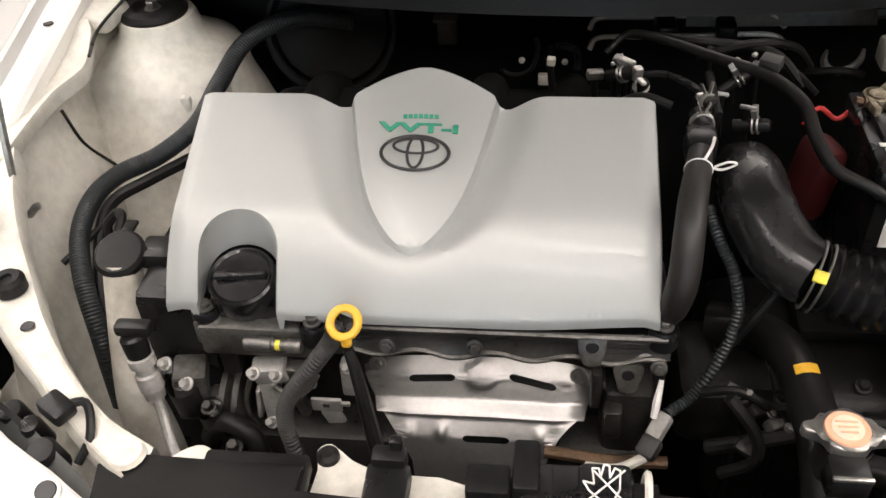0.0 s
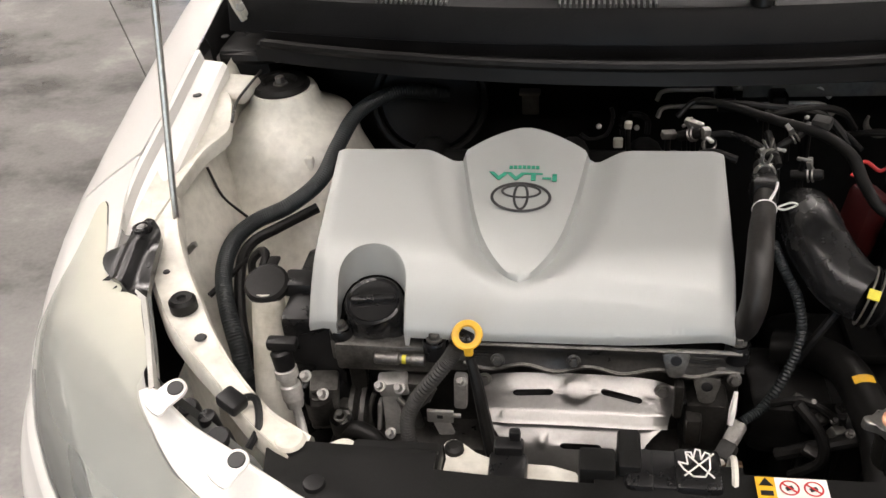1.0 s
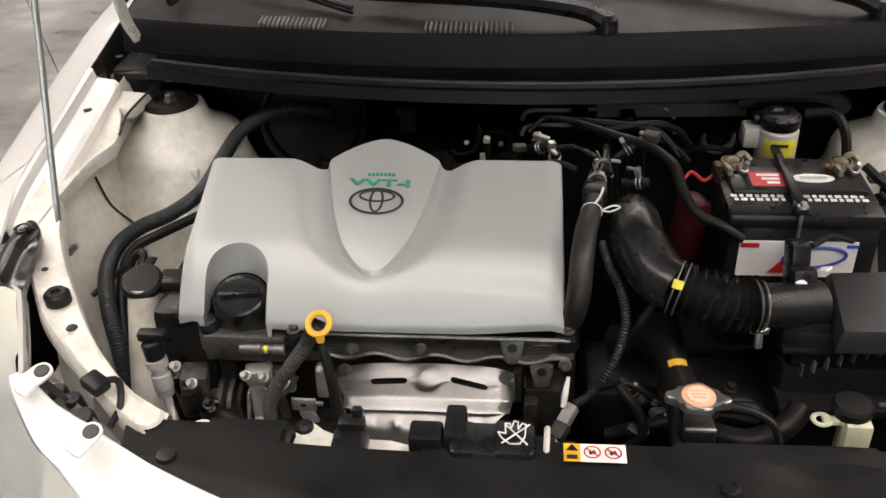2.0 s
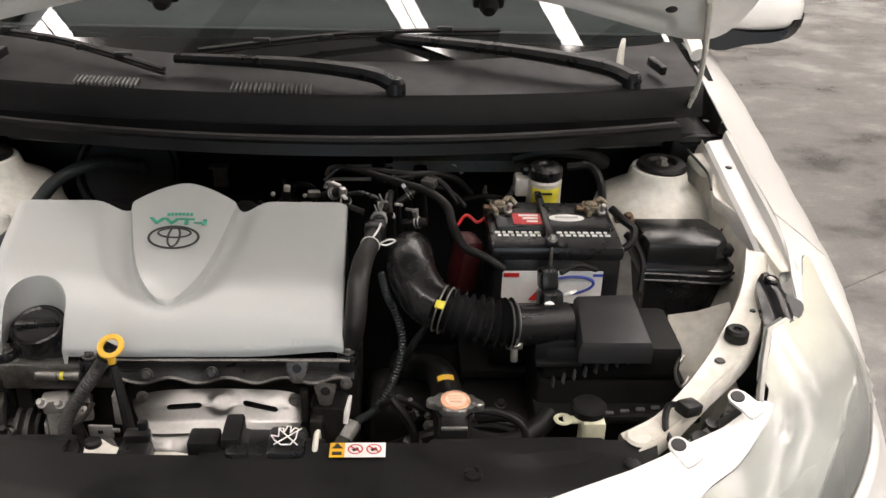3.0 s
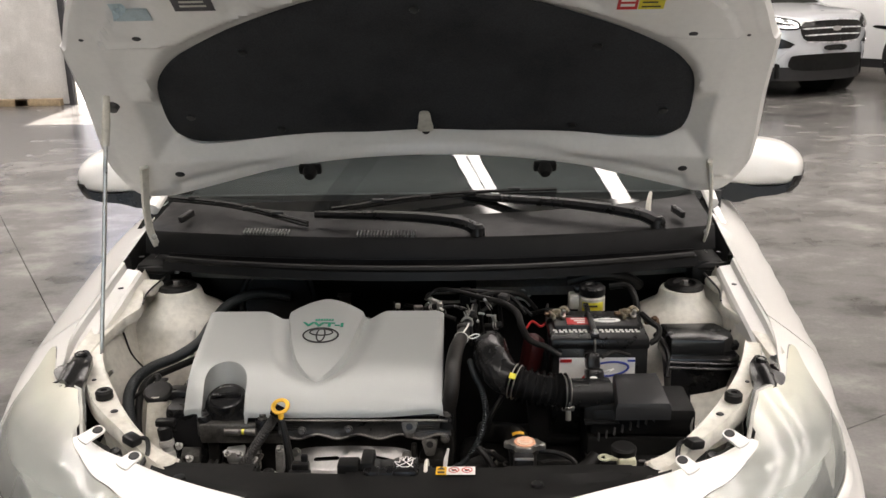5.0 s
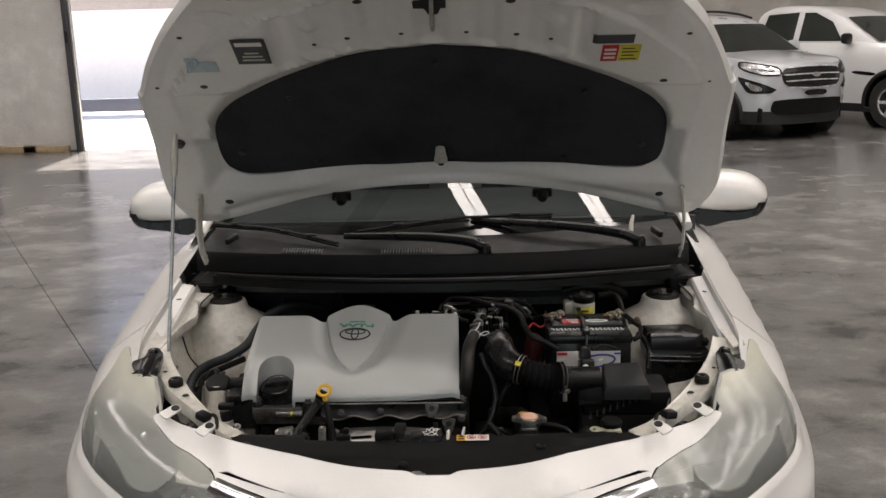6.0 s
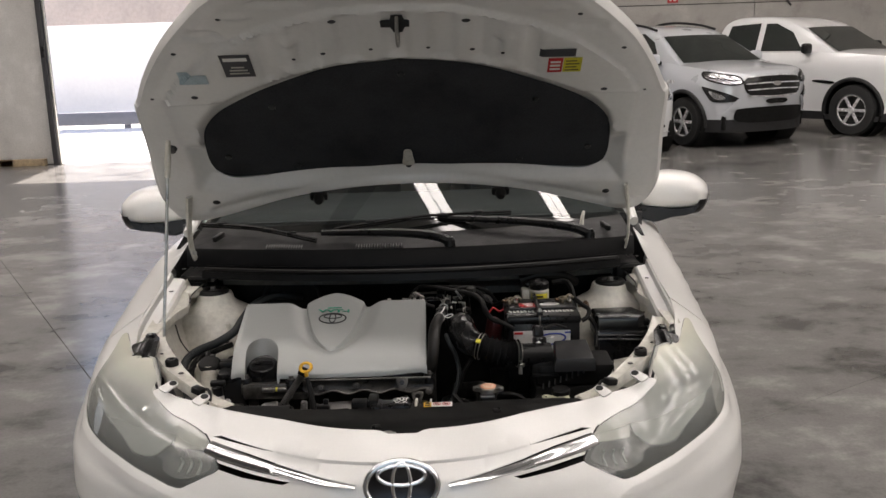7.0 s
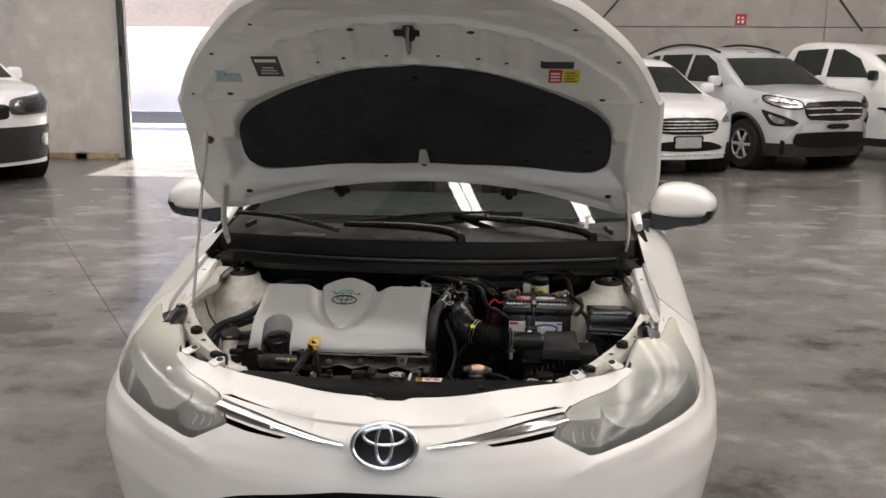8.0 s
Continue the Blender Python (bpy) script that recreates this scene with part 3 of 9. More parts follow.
root = thing("pallet_boards", (-6.0, FRONT_Y - 0.12, 0), "pale wooden boards lying along the concrete wall", "boards")
for k, (x, w) in enumerate(((-6.35, 0.75), (-5.85, 0.62))):
    bm = bmesh.new()
    box(bm, (x, FRONT_Y - 0.10, 0.045), (w, 0.12, 0.09), 0.006)
    part("board", bm, WOODPALE, root)

bm = bmesh.new()
box(bm, (-6.5, 18.7, 1.05), (19, 0.2, 2.1), 0.01)
single("yard_wall", bm, YARDWALL, "white boundary wall of the sunlit yard", "wall", "structure", smooth=0)
bm = bmesh.new()
box(bm, (-6.5, 24.0, 3.5), (30, 0.4, 7.0), 0.02)
single("backdrop_building", bm, BEIGEWALL, "beige plastered building behind the yard wall", "building", "structure", smooth=0)
root = thing("yard_rail", (-6.5, 17.2, 0), "blue-grey steel guard rail in front of the yard wall", "guard rail")
bm = bmesh.new()
box(bm, (-6.5, 17.2, 0.22), (18, 0.12, 0.26), 0.03)
part("beam", bm, YARDRAIL, root)
for k in range(7):
    bm = bmesh.new()
    box(bm, (-14.5 + 2.7 * k, 17.3, 0.12), (0.12, 0.1, 0.24), 0.01)
    part("post", bm, YARDRAIL, root)

# red fire-point sign on the back wall
root = thing("fire_sign", (4.44, BACK_Y - 0.01, 2.1), "small red and white pictogram sign fixed to the concrete wall", "sign")
bm = bmesh.new()
box(bm, (4.44, BACK_Y - 0.012, 2.21), (0.20, 0.012, 0.20), 0.003)
part("plate", bm, RED, root)
for k, (dx, dz, w, h) in enumerate(((-0.045, 0.03, 0.035, 0.05), (0.03, 0.03, 0.05, 0.03), (-0.045, -0.045, 0.04, 0.05), (0.035, -0.04, 0.05, 0.06))):
    bm = bmesh.new()
    box(bm, (4.44 + dx, BACK_Y - 0.020, 2.21 + dz), (w, 0.004, h), 0.001)
    part("pictogram_bar", bm, LABELWHITE, root, smooth=0)

# ---- the white sedan ----
BODY = Shell(
    [(0, 0.02), (0.1, 0.024), (0.2, 0.042), (0.3, 0.08), (0.4, 0.128), (0.5, 0.185), (0.6, 0.262), (0.7, 0.355), (0.77, 0.46), (0.815, 0.60), (0.835, 0.75), (0.845, 0.95), (0.85, 1.2), (0.85, 1.7), (0.85, 2.6), (0.845, 3.4), (0.81, 4.0), (0.70, 4.28), (0.4, 4.39), (0.15, 4.41), (0.0, 4.41)],
    [(0, 0.685), (0.3, 0.685), (0.55, 0.69), (0.8, 0.715), (1.0, 0.735), (1.25, 0.775), (1.7, 0.85), (2.2, 0.88), (4.0, 0.93), (7.0, 0.95)],
    [(-0.55, 0.05), (-0.35, 0.012), (-0.2, -0.014), (-0.1, -0.008), (-0.06, 0.0), (-0.03, 0.004), (0, 0.014), (0.03, 0.04), (0.06, 0.082), (0.09, 0.128), (0.13, 0.19), (0.2, 0.30)],
)
CREST_U = [0.40, 0.43, 0.475, 0.55, 0.64, 0.73, 0.82, 0.895, 0.96, 1.05]
CREST_Z = [0.604, 0.618, 0.634, 0.641, 0.647, 0.652, 0.657, 0.664, 0.690, 0.740]


def full_corners(s, z, k):
    """The bumper's blunt corners, its flared foot, and the crest that runs under the lamp."""
    out = np.interp(s, [0, 0.1, 0.25, 0.4, 0.5, 0.6, 0.8, 0.95, 1.1, 1.3, 1.6], [0, 0, 0.026, 0.046, 0.052, 0.047, 0.020, 0.008, -0.001, -0.004, 0]) * min(1.0, max(0.0, (0.06 - k) / 0.13))
    out += 0.026 * np.interp(s, [0.6, 0.8, 1.2, 1.6], [0, 1, 1, 0]) * smooth01(-0.05, -0.13, k)
    d = z - np.interp(s, CREST_U, CREST_Z)
    out += 0.0085 * max(0.0, 1 - abs(d) / (0.010 if d > 0 else 0.035)) * smooth01(0.39, 0.46, s) * smooth01(1.05, 0.95, s)
    return out


BODY.swell = full_corners
sedan = thing("sedan_car", (0, 0.8, 0), "white four-door sedan with raised bonnet and yellowed headlights", "car")
LAMP_LOW = [(0.708, 0.770), (0.690, 0.763), (0.655, 0.7555), (0.620, 0.7485), (0.585, 0.7430), (0.530, 0.7380), (0.490, 0.7335), (0.459, 0.7270), (0.430, 0.714), (0.400, 0.696), (0.391, 0.686), (0.420, 0.670), (0.452, 0.653), (0.476, 0.6445), (0.547, 0.6510), (0.635, 0.6570), (0.73, 0.6620), (0.82, 0.6670), (0.880, 0.6740), (0.912, 0.690), (0.930, 0.708), (0.955, 0.735), (0.995, 0.768), (1.05, 0.796), (1.095, 0.812), (1.085, 0.8195), (1.04, 0.8175), (0.97, 0.811), (0.905, 0.805)]
LAMP_LOW = [tuple(p[:2]) for p in spline([(a, b, 0) for a, b in LAMP_LOW], 3)]
LAMP_EDGE = [(0.86, 0.811), (0.806, 0.812), (0.748, 0.796), (0.715, 0.783)]
HL = LAMP_LOW + LAMP_EDGE


def mirrored(poly):
    return [(-a, b) for a, b in reversed(poly)]


SLOT_UP = [(0.285, 0.7225), (0.36, 0.7285), (0.425, 0.7330), (0.447, 0.7275), (0.36, 0.7240), (0.31, 0.7218)]
SLOT_LO = [(0.225, 0.684), (0.30, 0.688), (0.40, 0.697), (0.392, 0.688), (0.33, 0.681), (0.24, 0.678)]
MOUTH = loop2([(-0.46, 0.46), (-0.42, 0.505), (-0.32, 0.545), (-0.15, 0.572), (0, 0.578), (0.15, 0.572), (0.32, 0.545), (0.42, 0.505), (0.46, 0.46), (0.40, 0.36), (0.2, 0.335), (0, 0.33), (-0.2, 0.335), (-0.40, 0.36)], 4)
LIP = [(0, 0.752), (0.03, 0.752), (0.05, 0.757), (0.13, 0.758), (0.3, 0.762), (0.46, 0.763), (0.62, 0.766), (0.695, 0.772)]
LIP_END = [(0.912, 0.809), (0.98, 0.821), (1.06, 0.834), (1.155, 0.853)]


def crease(u):
    return float(np.interp(abs(u), [0.0, 0.08, 0.16, 0.285, 0.36, 0.44, 0.47], [0.7145, 0.7150, 0.7170, 0.7225, 0.7262, 0.7305, 0.7330]))


def nose(u, z):
    """The bumper's skin: a rounded band under the bonnet's line, undercut along a crease."""
    k = z - crease(u)
    fade = smooth01(0.475, 0.44, abs(u))
    out = 0.0055 * smooth01(-0.0035, 0.0035, k) * smooth01(0.040, 0.012, k) - 0.003 * smooth01(-0.028, -0.0035, k) * smooth01(0.0035, -0.0035, k)
    return BODY.at(u, z, out * fade)


CREASES = [[(float(u), crease(u) + d) for u in np.linspace(-0.275, 0.275, 56)] for d in (-0.0035, 0.0, 0.0035)]
CREASES += [[(g * float(u), float(np.interp(u, CREST_U, CREST_Z)) + d) for u in np.linspace(0.41, 0.90, 50)] for g in (1, -1) for d in (0.0, -0.004)]
U_B = 1.16
ARCH = (0.92, 0.31, 0.32)
arch_line = [(BODY.find(ARCH[0] - ARCH[2] * math.cos(t)), ARCH[1] + ARCH[2] * math.sin(t)) for t in np.linspace(0, math.pi, 40)]
edge = [(U_B, float(np.interp(U_B, [a for a, _ in arch_line[:20]], [b for _, b in arch_line[:20]])))] + [q for q in reversed(arch_line[:20]) if q[0] < U_B - 0.01] + [(1.02, 0.24)]
top = LIP + LAMP_LOW[1:] + LIP_END
outline = [(-a, b) for a, b in reversed(top)] + top[1:] + edge + [(0.5, 0.20), (0, 0.19), (-0.5, 0.20)] + [(-a, b) for a, b in reversed(edge)]
bm = sheet(nose, outline, [SLOT_UP, mirrored(SLOT_UP), SLOT_LO, mirrored(SLOT_LO), MOUTH], 0.02, 0.010, CREASES)
bumper = part("front_bumper", thick(bm, 0.003), PAINT, sedan, "glossy white front bumper", 40)
# lip rolled over into the bay
bm = bmesh.new()
rows = []
for k in range(-46, 47):
    u = k * 0.0150
    z = float(np.interp(abs(u), [a for a, _ in LIP], [b for _, b in LIP]))
    p = nose(u, z)
    q = BODY.at(u, z - 0.012)
    n = (p - q).normalized()
    inward = Vector((0, 1, 0)) if abs(u) < 0.3 else (BODY.at(u, z, -0.02) - p).normalized()
    rows.append([bm.verts.new(v) for v in (p, p + inward * 0.003 + Vector((0, 0, 0.0005)), p + inward * 0.006 + Vector((0, 0, -0.002)), p + inward * 0.007 + Vector((0, 0, -0.02)))])
for a, b in zip(rows, rows[1:]):
    for k in range(3):
        bm.faces.new((a[k], a[k + 1], b[k + 1], b[k]))
part("bumper_lip", bm, PAINT, sedan)
# black backing behind the slots and the lower mouth
bm = sheet(lambda u, z: BODY.at(u, z, -0.035), [(-0.50, 0.30), (0.50, 0.30), (0.52, 0.60), (0.47, 0.738), (0, 0.712), (-0.47, 0.738), (-0.52, 0.60)], (), 0.05)
part("bumper_backing", bm, DULL, sedan)
for k in range(6):
    z = 0.36 + 0.035 * k
    bm = bmesh.new()
    tube(bm, [BODY.at(u, z, -0.012) for u in np.linspace(-0.40, 0.40, 9)], 0.006, 6, 3)
    part("grille_slat", bm, DULL, bumper)
# chrome strips
for g in (1, -1):
    us = np.linspace(0.092, 0.440, 25)
    hi = np.interp(us, [0.092, 0.2, 0.34, 0.440], [0.683, 0.700, 0.715, 0.7225])
    lo = np.interp(us, [0.092, 0.24, 0.33, 0.40, 0.440], [0.6775, 0.690, 0.6955, 0.7015, 0.7065])
    bm = bmesh.new()
    rows = []
    for u, a, b in zip(us, hi, lo):
        rows.append([bm.verts.new(BODY.at(g * u, z, o)) for z, o in ((a, -0.004), (a, 0.004), (a - 0.15 * (a - b), 0.009), (b + 0.35 * (a - b), 0.010), (b, 0.003), (b, -0.004))])
    for p, q in zip(rows, rows[1:]):
        for k in range(5):
            bm.faces.new((p[k], p[k + 1], q[k + 1], q[k]))
    bm.faces.new(rows[0])
    bm.faces.new(rows[-1])
    part("chrome_strip", bm, CHROME, bumper, "chrome trim strip", 60)


def oval_ring(bm, c, a, b, r, m, n=40, k=8):
    """A rounded oval ring of half-axes a, b in the plane of m."""
    rows = []
    for i in range(n):
        t = 2 * math.pi * i / n
        mid = Vector((a * math.cos(t), b * math.sin(t), 0))
        nor = Vector((b * math.cos(t), a * math.sin(t), 0)).normalized()
        rows.append([bm.verts.new(m @ (Vector((*c, 0)) + mid + nor * r * math.cos(p) + Vector((0, 0, 0.7 * r * math.sin(p))))) for p in (2 * math.pi * j / k for j in range(k))])
    for i in range(n):
        p, q = rows[i], rows[(i + 1) % n]
        for j in range(k):
            bm.faces.new((p[j], p[(j + 1) % k], q[(j + 1) % k], q[j]))


# round badge: dark dish and chrome ovals
BADGE = aim((0, 0.024, 0.684), (0, -0.90, 0.42))
badge = None
bm = bmesh.new()
lathe(bm, [(0, 0.006), (0.5, 0.0055), (0.95, 0.003), (1.0, -0.012)], BADGE @ Matrix.Diagonal((0.072, 0.050, 1, 1)), 40)
badge = part("front_badge", bm, GLOSSBLACK, bumper, "black oval badge with chrome rings")
for cy, a, b, r, lift, n in ((0, 0.070, 0.048, 0.0055, 0.004, 40), (0.004, 0.0175, 0.040, 0.004, 0.007, 30), (0.020, 0.046, 0.0185, 0.004, 0.007, 34)):
    bm = bmesh.new()
    oval_ring(bm, (0, cy), a, b, r, BADGE @ Matrix.Translation((0, 0, lift)), n, 8)
    part("badge_ring", bm, CHROME, badge, "chrome badge ring", 60)

# headlights: dished housing, reflector bowl, hazed lens
for g in (1, -1):
    poly = HL if g > 0 else mirrored(HL)
    cx, cz = 0.70, 0.712

    def dish(u, z, g=g):
        e = min(1.0, abs(abs(u) - cx) / 0.32) ** 2 + min(1.0, abs(z - cz) / 0.075) ** 2
        return BODY.at(u, z, -0.010 - (0.030 + 0.035 * max(0.0, 1 - e * 0.75)) * smooth01(0.785, 0.735, z))

    bm = sheet(dish, poly, (), 0.03, 0.015)
    lamp = part("headlight", bm, LAMPDARK, sedan, "headlight with yellowed cloudy lens")
    # main bowl: an oval dish that fills the outer half of the lamp, with a bright rim
    bowl = loop2([(0.548, 0.700), (0.575, 0.678), (0.64, 0.672), (0.74, 0.678), (0.83, 0.690), (0.885, 0.712), (0.915, 0.742), (0.89, 0.764), (0.81, 0.767), (0.71, 0.755), (0.62, 0.737), (0.565, 0.720)], 4)

    def bowl_at(u, z, g=g, lift=0.0):
        e = ((abs(u) - 0.73) / 0.19) ** 2 + ((z - 0.716) / 0.05) ** 2
        return BODY.at(u, z, -0.012 - 0.050 * max(0.0, 1 - e) + lift)

    bm = sheet(bowl_at, [(g * a, b) for a, b in bowl], (), 0.02, 0.008)
    bowl_ob = part("reflector", thick(bm, 0.002), REFLECTOR, lamp, "silver reflector bowl", 60)
    bm = bmesh.new()
    tube(bm, [bowl_at(g * a, b, g, 0.002) for a, b in bowl[:24]], 0.0022, 6, 1)
    part("bowl_rim", bm, CHROME, bowl_ob, "bright bowl rim", 60)
    bm = bmesh.new()
    lathe(bm, [(0.020, -0.012), (0.022, 0.0), (0.017, 0.010), (0.0, 0.014)], aim(BODY.at(g * 0.71, 0.718, -0.052), BODY.at(g * 0.71, 0.718) - BODY.at(g * 0.71, 0.718, -0.05)), 20)
    part("bulb_shield", bm, CHROME, bowl_ob)
    # indicator pocket in the lower inner corner: small dish and a few upright flutes
    bm = sheet(lambda u, z: BODY.at(u, z, -0.014 - 0.022 * max(0.0, 1 - ((abs(u) - 0.475) / 0.05) ** 2 - ((z - 0.677) / 0.025) ** 2)), [(g * a, b) for a, b in loop2([(0.415, 0.684), (0.445, 0.664), (0.480, 0.654), (0.535, 0.660), (0.542, 0.684), (0.50, 0.700), (0.45, 0.702)], 3)], (), 0.012, 0.006)
    part("indicator_dish", thick(bm, 0.0015), LAMPGREY, lamp, "smoky indicator dish", 60)
    for k in range(4):
        u = 0.448 + 0.024 * k
        bm = bmesh.new()
        z0, z1 = 0.664 - 0.001 * k, 0.690 - 0.002 * k
        tube(bm, [BODY.at(g * u, z0, -0.020), BODY.at(g * (u + 0.004), (z0 + z1) / 2, -0.030), BODY.at(g * (u + 0.007), z1, -0.020)], 0.0030, 6, 3)
        part("indicator_flute", bm, REFLECTOR, lamp)
    bm = sheet(lambda u, z: BODY.at(u, z, -0.010), [(g * a, b) for a, b in ((0.415, 0.697), (0.450, 0.706), (0.53, 0.702), (0.553, 0.722), (0.590, 0.738), (0.52, 0.733), (0.465, 0.7235), (0.435, 0.713))], (), 0.03, 0.008)
    part("side_reflector", bm, PALELAMP, lamp, "pale side reflector", 60)
    # pale inner bezel along the upper edge, up into the tip
    bm = sheet(lambda u, z: BODY.at(u, z, -0.007), [(g * a, b) for a, b in ((0.60, 0.7415), (0.70, 0.7585), (0.80, 0.771), (0.89, 0.769), (0.925, 0.745), (0.955, 0.752), (1.0, 0.780), (1.07, 0.808), (1.03, 0.812), (0.95, 0.805), (0.90, 0.800), (0.86, 0.805), (0.81, 0.805), (0.75, 0.789), (0.715, 0.773), (0.66, 0.752))], (), 0.03, 0.012)
    part("lamp_bezel", bm, PALELAMP, lamp, "pale inner bezel", 60)
    bm = sheet(lambda u, z: BODY.at(u, z, 0.002), poly, (), 0.025, 0.012)
    lens = part("lens", bm, LENS, lamp, "cloudy yellowed plastic lens", 60)
    lens.visible_shadow = False
    bm = bmesh.new()
    loop = [BODY.at(g * u, z, -0.001) for u, z in LAMP_LOW[20:-26]]
    tube(bm, loop, 0.0015, 5, 1)
    part("lamp_seal", bm, RUBBER, lamp)
    # folded rim of the lens beside the gap
    bm = bmesh.new()
    rows = []
    for u, z in [(0.905, 0.805)] + LAMP_EDGE + [(0.69, 0.772)]:
        p = BODY.at(g * u, z, 0.002)
        rows.append([bm.verts.new(p + Vector(d)) for d in ((0, 0, 0), (-g * 0.004, 0.004, 0.001), (-g * 0.006, 0.006, -0.004), (-g * 0.006, 0.006, -0.022))])
    for p, q in zip(rows, rows[1:]):
        for k in range(3):
            bm.faces.new((p[k], p[k + 1], q[k + 1], q[k]))
    part("lens_rim", bm, PALELAMP, lamp, "milky folded lens rim")

# front wings, with wheel arch and inner flange
FLANGE = [(1.02, 0.822), (1.10, 0.842), (1.25, 0.880), (1.45, 0.918), (1.62, 0.945), (1.80, 0.962), (2.05, 0.975)]
for g in (1, -1):
    up = [(g * a, b) for a, b in FLANGE if a > U_B] 
    arch = [(g * a, b) for a, b in reversed(arch_line) if a > U_B + 0.006]
    outline = [(g * (U_B + 0.0012), 0.8545)] + up + [(g * 2.05, 0.24), (arch[0][0], 0.24)] + arch + [(g * (U_B + 0.0012), edge[0][1])]
    bm = sheet(lambda u, z: BODY.at(u, z, 0.0005), outline, (), 0.04, 0.02)
    wing = part("front_wing", thick(bm, 0.002), PAINT, sedan, "white front wing", 40)
    # stepped gutter along the inner edge, where the bonnet closes
    bm = bmesh.new()
    rows = []
    for u, z, _ in spline([(a, b, 0) for a, b in FLANGE], 6):
        e = BODY.at(g * u, z)
        if e.y > 0.945:
            continue
        rows.append([bm.verts.new(e + Vector((-g * dx, 0, dz))) for dx, dz in ((0, 0), (0.005, -0.002), (0.009, -0.016), (0.036, -0.020), (0.042, -0.026), (0.043, -0.06))])
    for p, q in zip(rows, rows[1:]):
        for k in range(5):
            bm.faces.new((p[k], p[k + 1], q[k + 1], q[k]))
    part("wing_gutter", bm, PAINT, wing)
    bm = bmesh.new()
    rows = []
    for u, z, _ in spline([(a, b, 0) for a, b in FLANGE], 6):
        e = BODY.at(g * u, z)
        if e.y > 0.93:
            rows.append([bm.verts.new(e + Vector((-g * dx, 0, dz))) for dx, dz in ((0.001, -0.001), (0.006, -0.012), (0.010, -0.10), (0.09, -0.115))])
    for p, q in zip(rows, rows[1:]):
        for k in range(3):
            bm.faces.new((p[k], p[k + 1], q[k + 1], q[k]))
    part("wing_well", bm, DULL, wing, "black well beside the cowl")
    for u, z in ((1.30, 0.868), (1.45, 0.895), (1.60, 0.921)):
        e = BODY.at(g * u, z + 0.02) + Vector((-g * 0.026, 0, -0.016))
        bm = bmesh.new()
        lathe(bm, [(0.0, 0.0012), (0.006, 0.0012), (0.0065, 0)], aim(e, (0, 0, 1)), 12)
        part("gutter_hole", bm, PRINTDARK, wing)
    bm = bmesh.new()
    lathe(bm, [(0.325, 0.02), (0.33, 0.15), (0.325, 0.22), (0.0, 0.22)], aim((g * 0.84, ARCH[0], ARCH[1]), (-g, 0, 0)), 32)
    part("arch_liner", bm, DULL, wing)

# rest of the shell: sides, tail, top, cabin
bands = [(2.06, 0.24), (BODY.length, 0.30), (BODY.length, 0.98), (4.5, 1.0), (2.06, 0.972)]
for g in (1, -1):
    rear = [(g * BODY.find(3.42 + 0.33 * math.cos(t)), 0.31 + 0.33 * math.sin(t)) for t in np.linspace(0, 2 * math.pi, 28)[:-1]]
    bm = sheet(lambda u, z: BODY.at(u, z), [(g * a, b) for a, b in bands], [rear], 0.10, 0.06)
    part("body_side", bm, PAINT, sedan, "white body side")
bm = bmesh.new()
rows = []
for y in np.linspace(3.55, 4.33, 10):
    s = BODY.find(min(y, 4.27))
    z = 0.99 + 0.02 * math.sin((y - 3.55) * 3)
    e = BODY.at(s, 0.98)
    rows.append([bm.verts.new((t * e.x, y, z + 0.03 * (1 - t * t))) for t in np.linspace(-1, 1, 9)])
for p, q in zip(rows, rows[1:]):
    for k in range(8):
        bm.faces.new((p[k], p[k + 1], q[k + 1], q[k]))
part("boot_lid", bm, PAINT, sedan, "white boot lid")


def cabin_top(y):
    return float(np.interp(y, [1.0, 1.12, 1.4, 1.7, 1.95, 2.2, 2.6, 3.0, 3.3, 3.55, 3.8], [0.929, 0.985, 1.115, 1.265, 1.385, 1.44, 1.465, 1.445, 1.36, 1.2, 1.0]))


def cabin_half(y, z):
    return 0.745 - 0.36 * (z - 0.96) * 0.9


bm = bmesh.new()
rows = []
for y in np.linspace(1.95, 3.0, 14):
    z = cabin_top(y)
    w = cabin_half(y, z)
    rows.append([bm.verts.new((t * w, y + (0.05 * t * t if y < 2.0 else 0), z + 0.03 * (1 - t * t) - 0.02 * abs(t) ** 6)) for t in np.linspace(-1, 1, 13)])
for p, q in zip(rows, rows[1:]):
    for k in range(12):
        bm.faces.new((p[k], p[k + 1], q[k + 1], q[k]))
part("roof", bm, PAINT, sedan, "white roof")


def pane(y0, y1, w0, w1, bow, n=12):
    bm = bmesh.new()
    rows = []
    for y in np.linspace(y0, y1, 26):
        z = cabin_top(y)
        w = np.interp(y, [y0, y1], [w0, w1])
        rows.append([bm.verts.new((t * w, y + bow * t * t, z + 0.035 * (1 - t * t) - 0.02)) for t in np.linspace(-1, 1, n + 1)])
    for p, q in zip(rows, rows[1:]):
        for k in range(n):
            bm.faces.new((p[k], p[k + 1], q[k + 1], q[k]))
    return bm


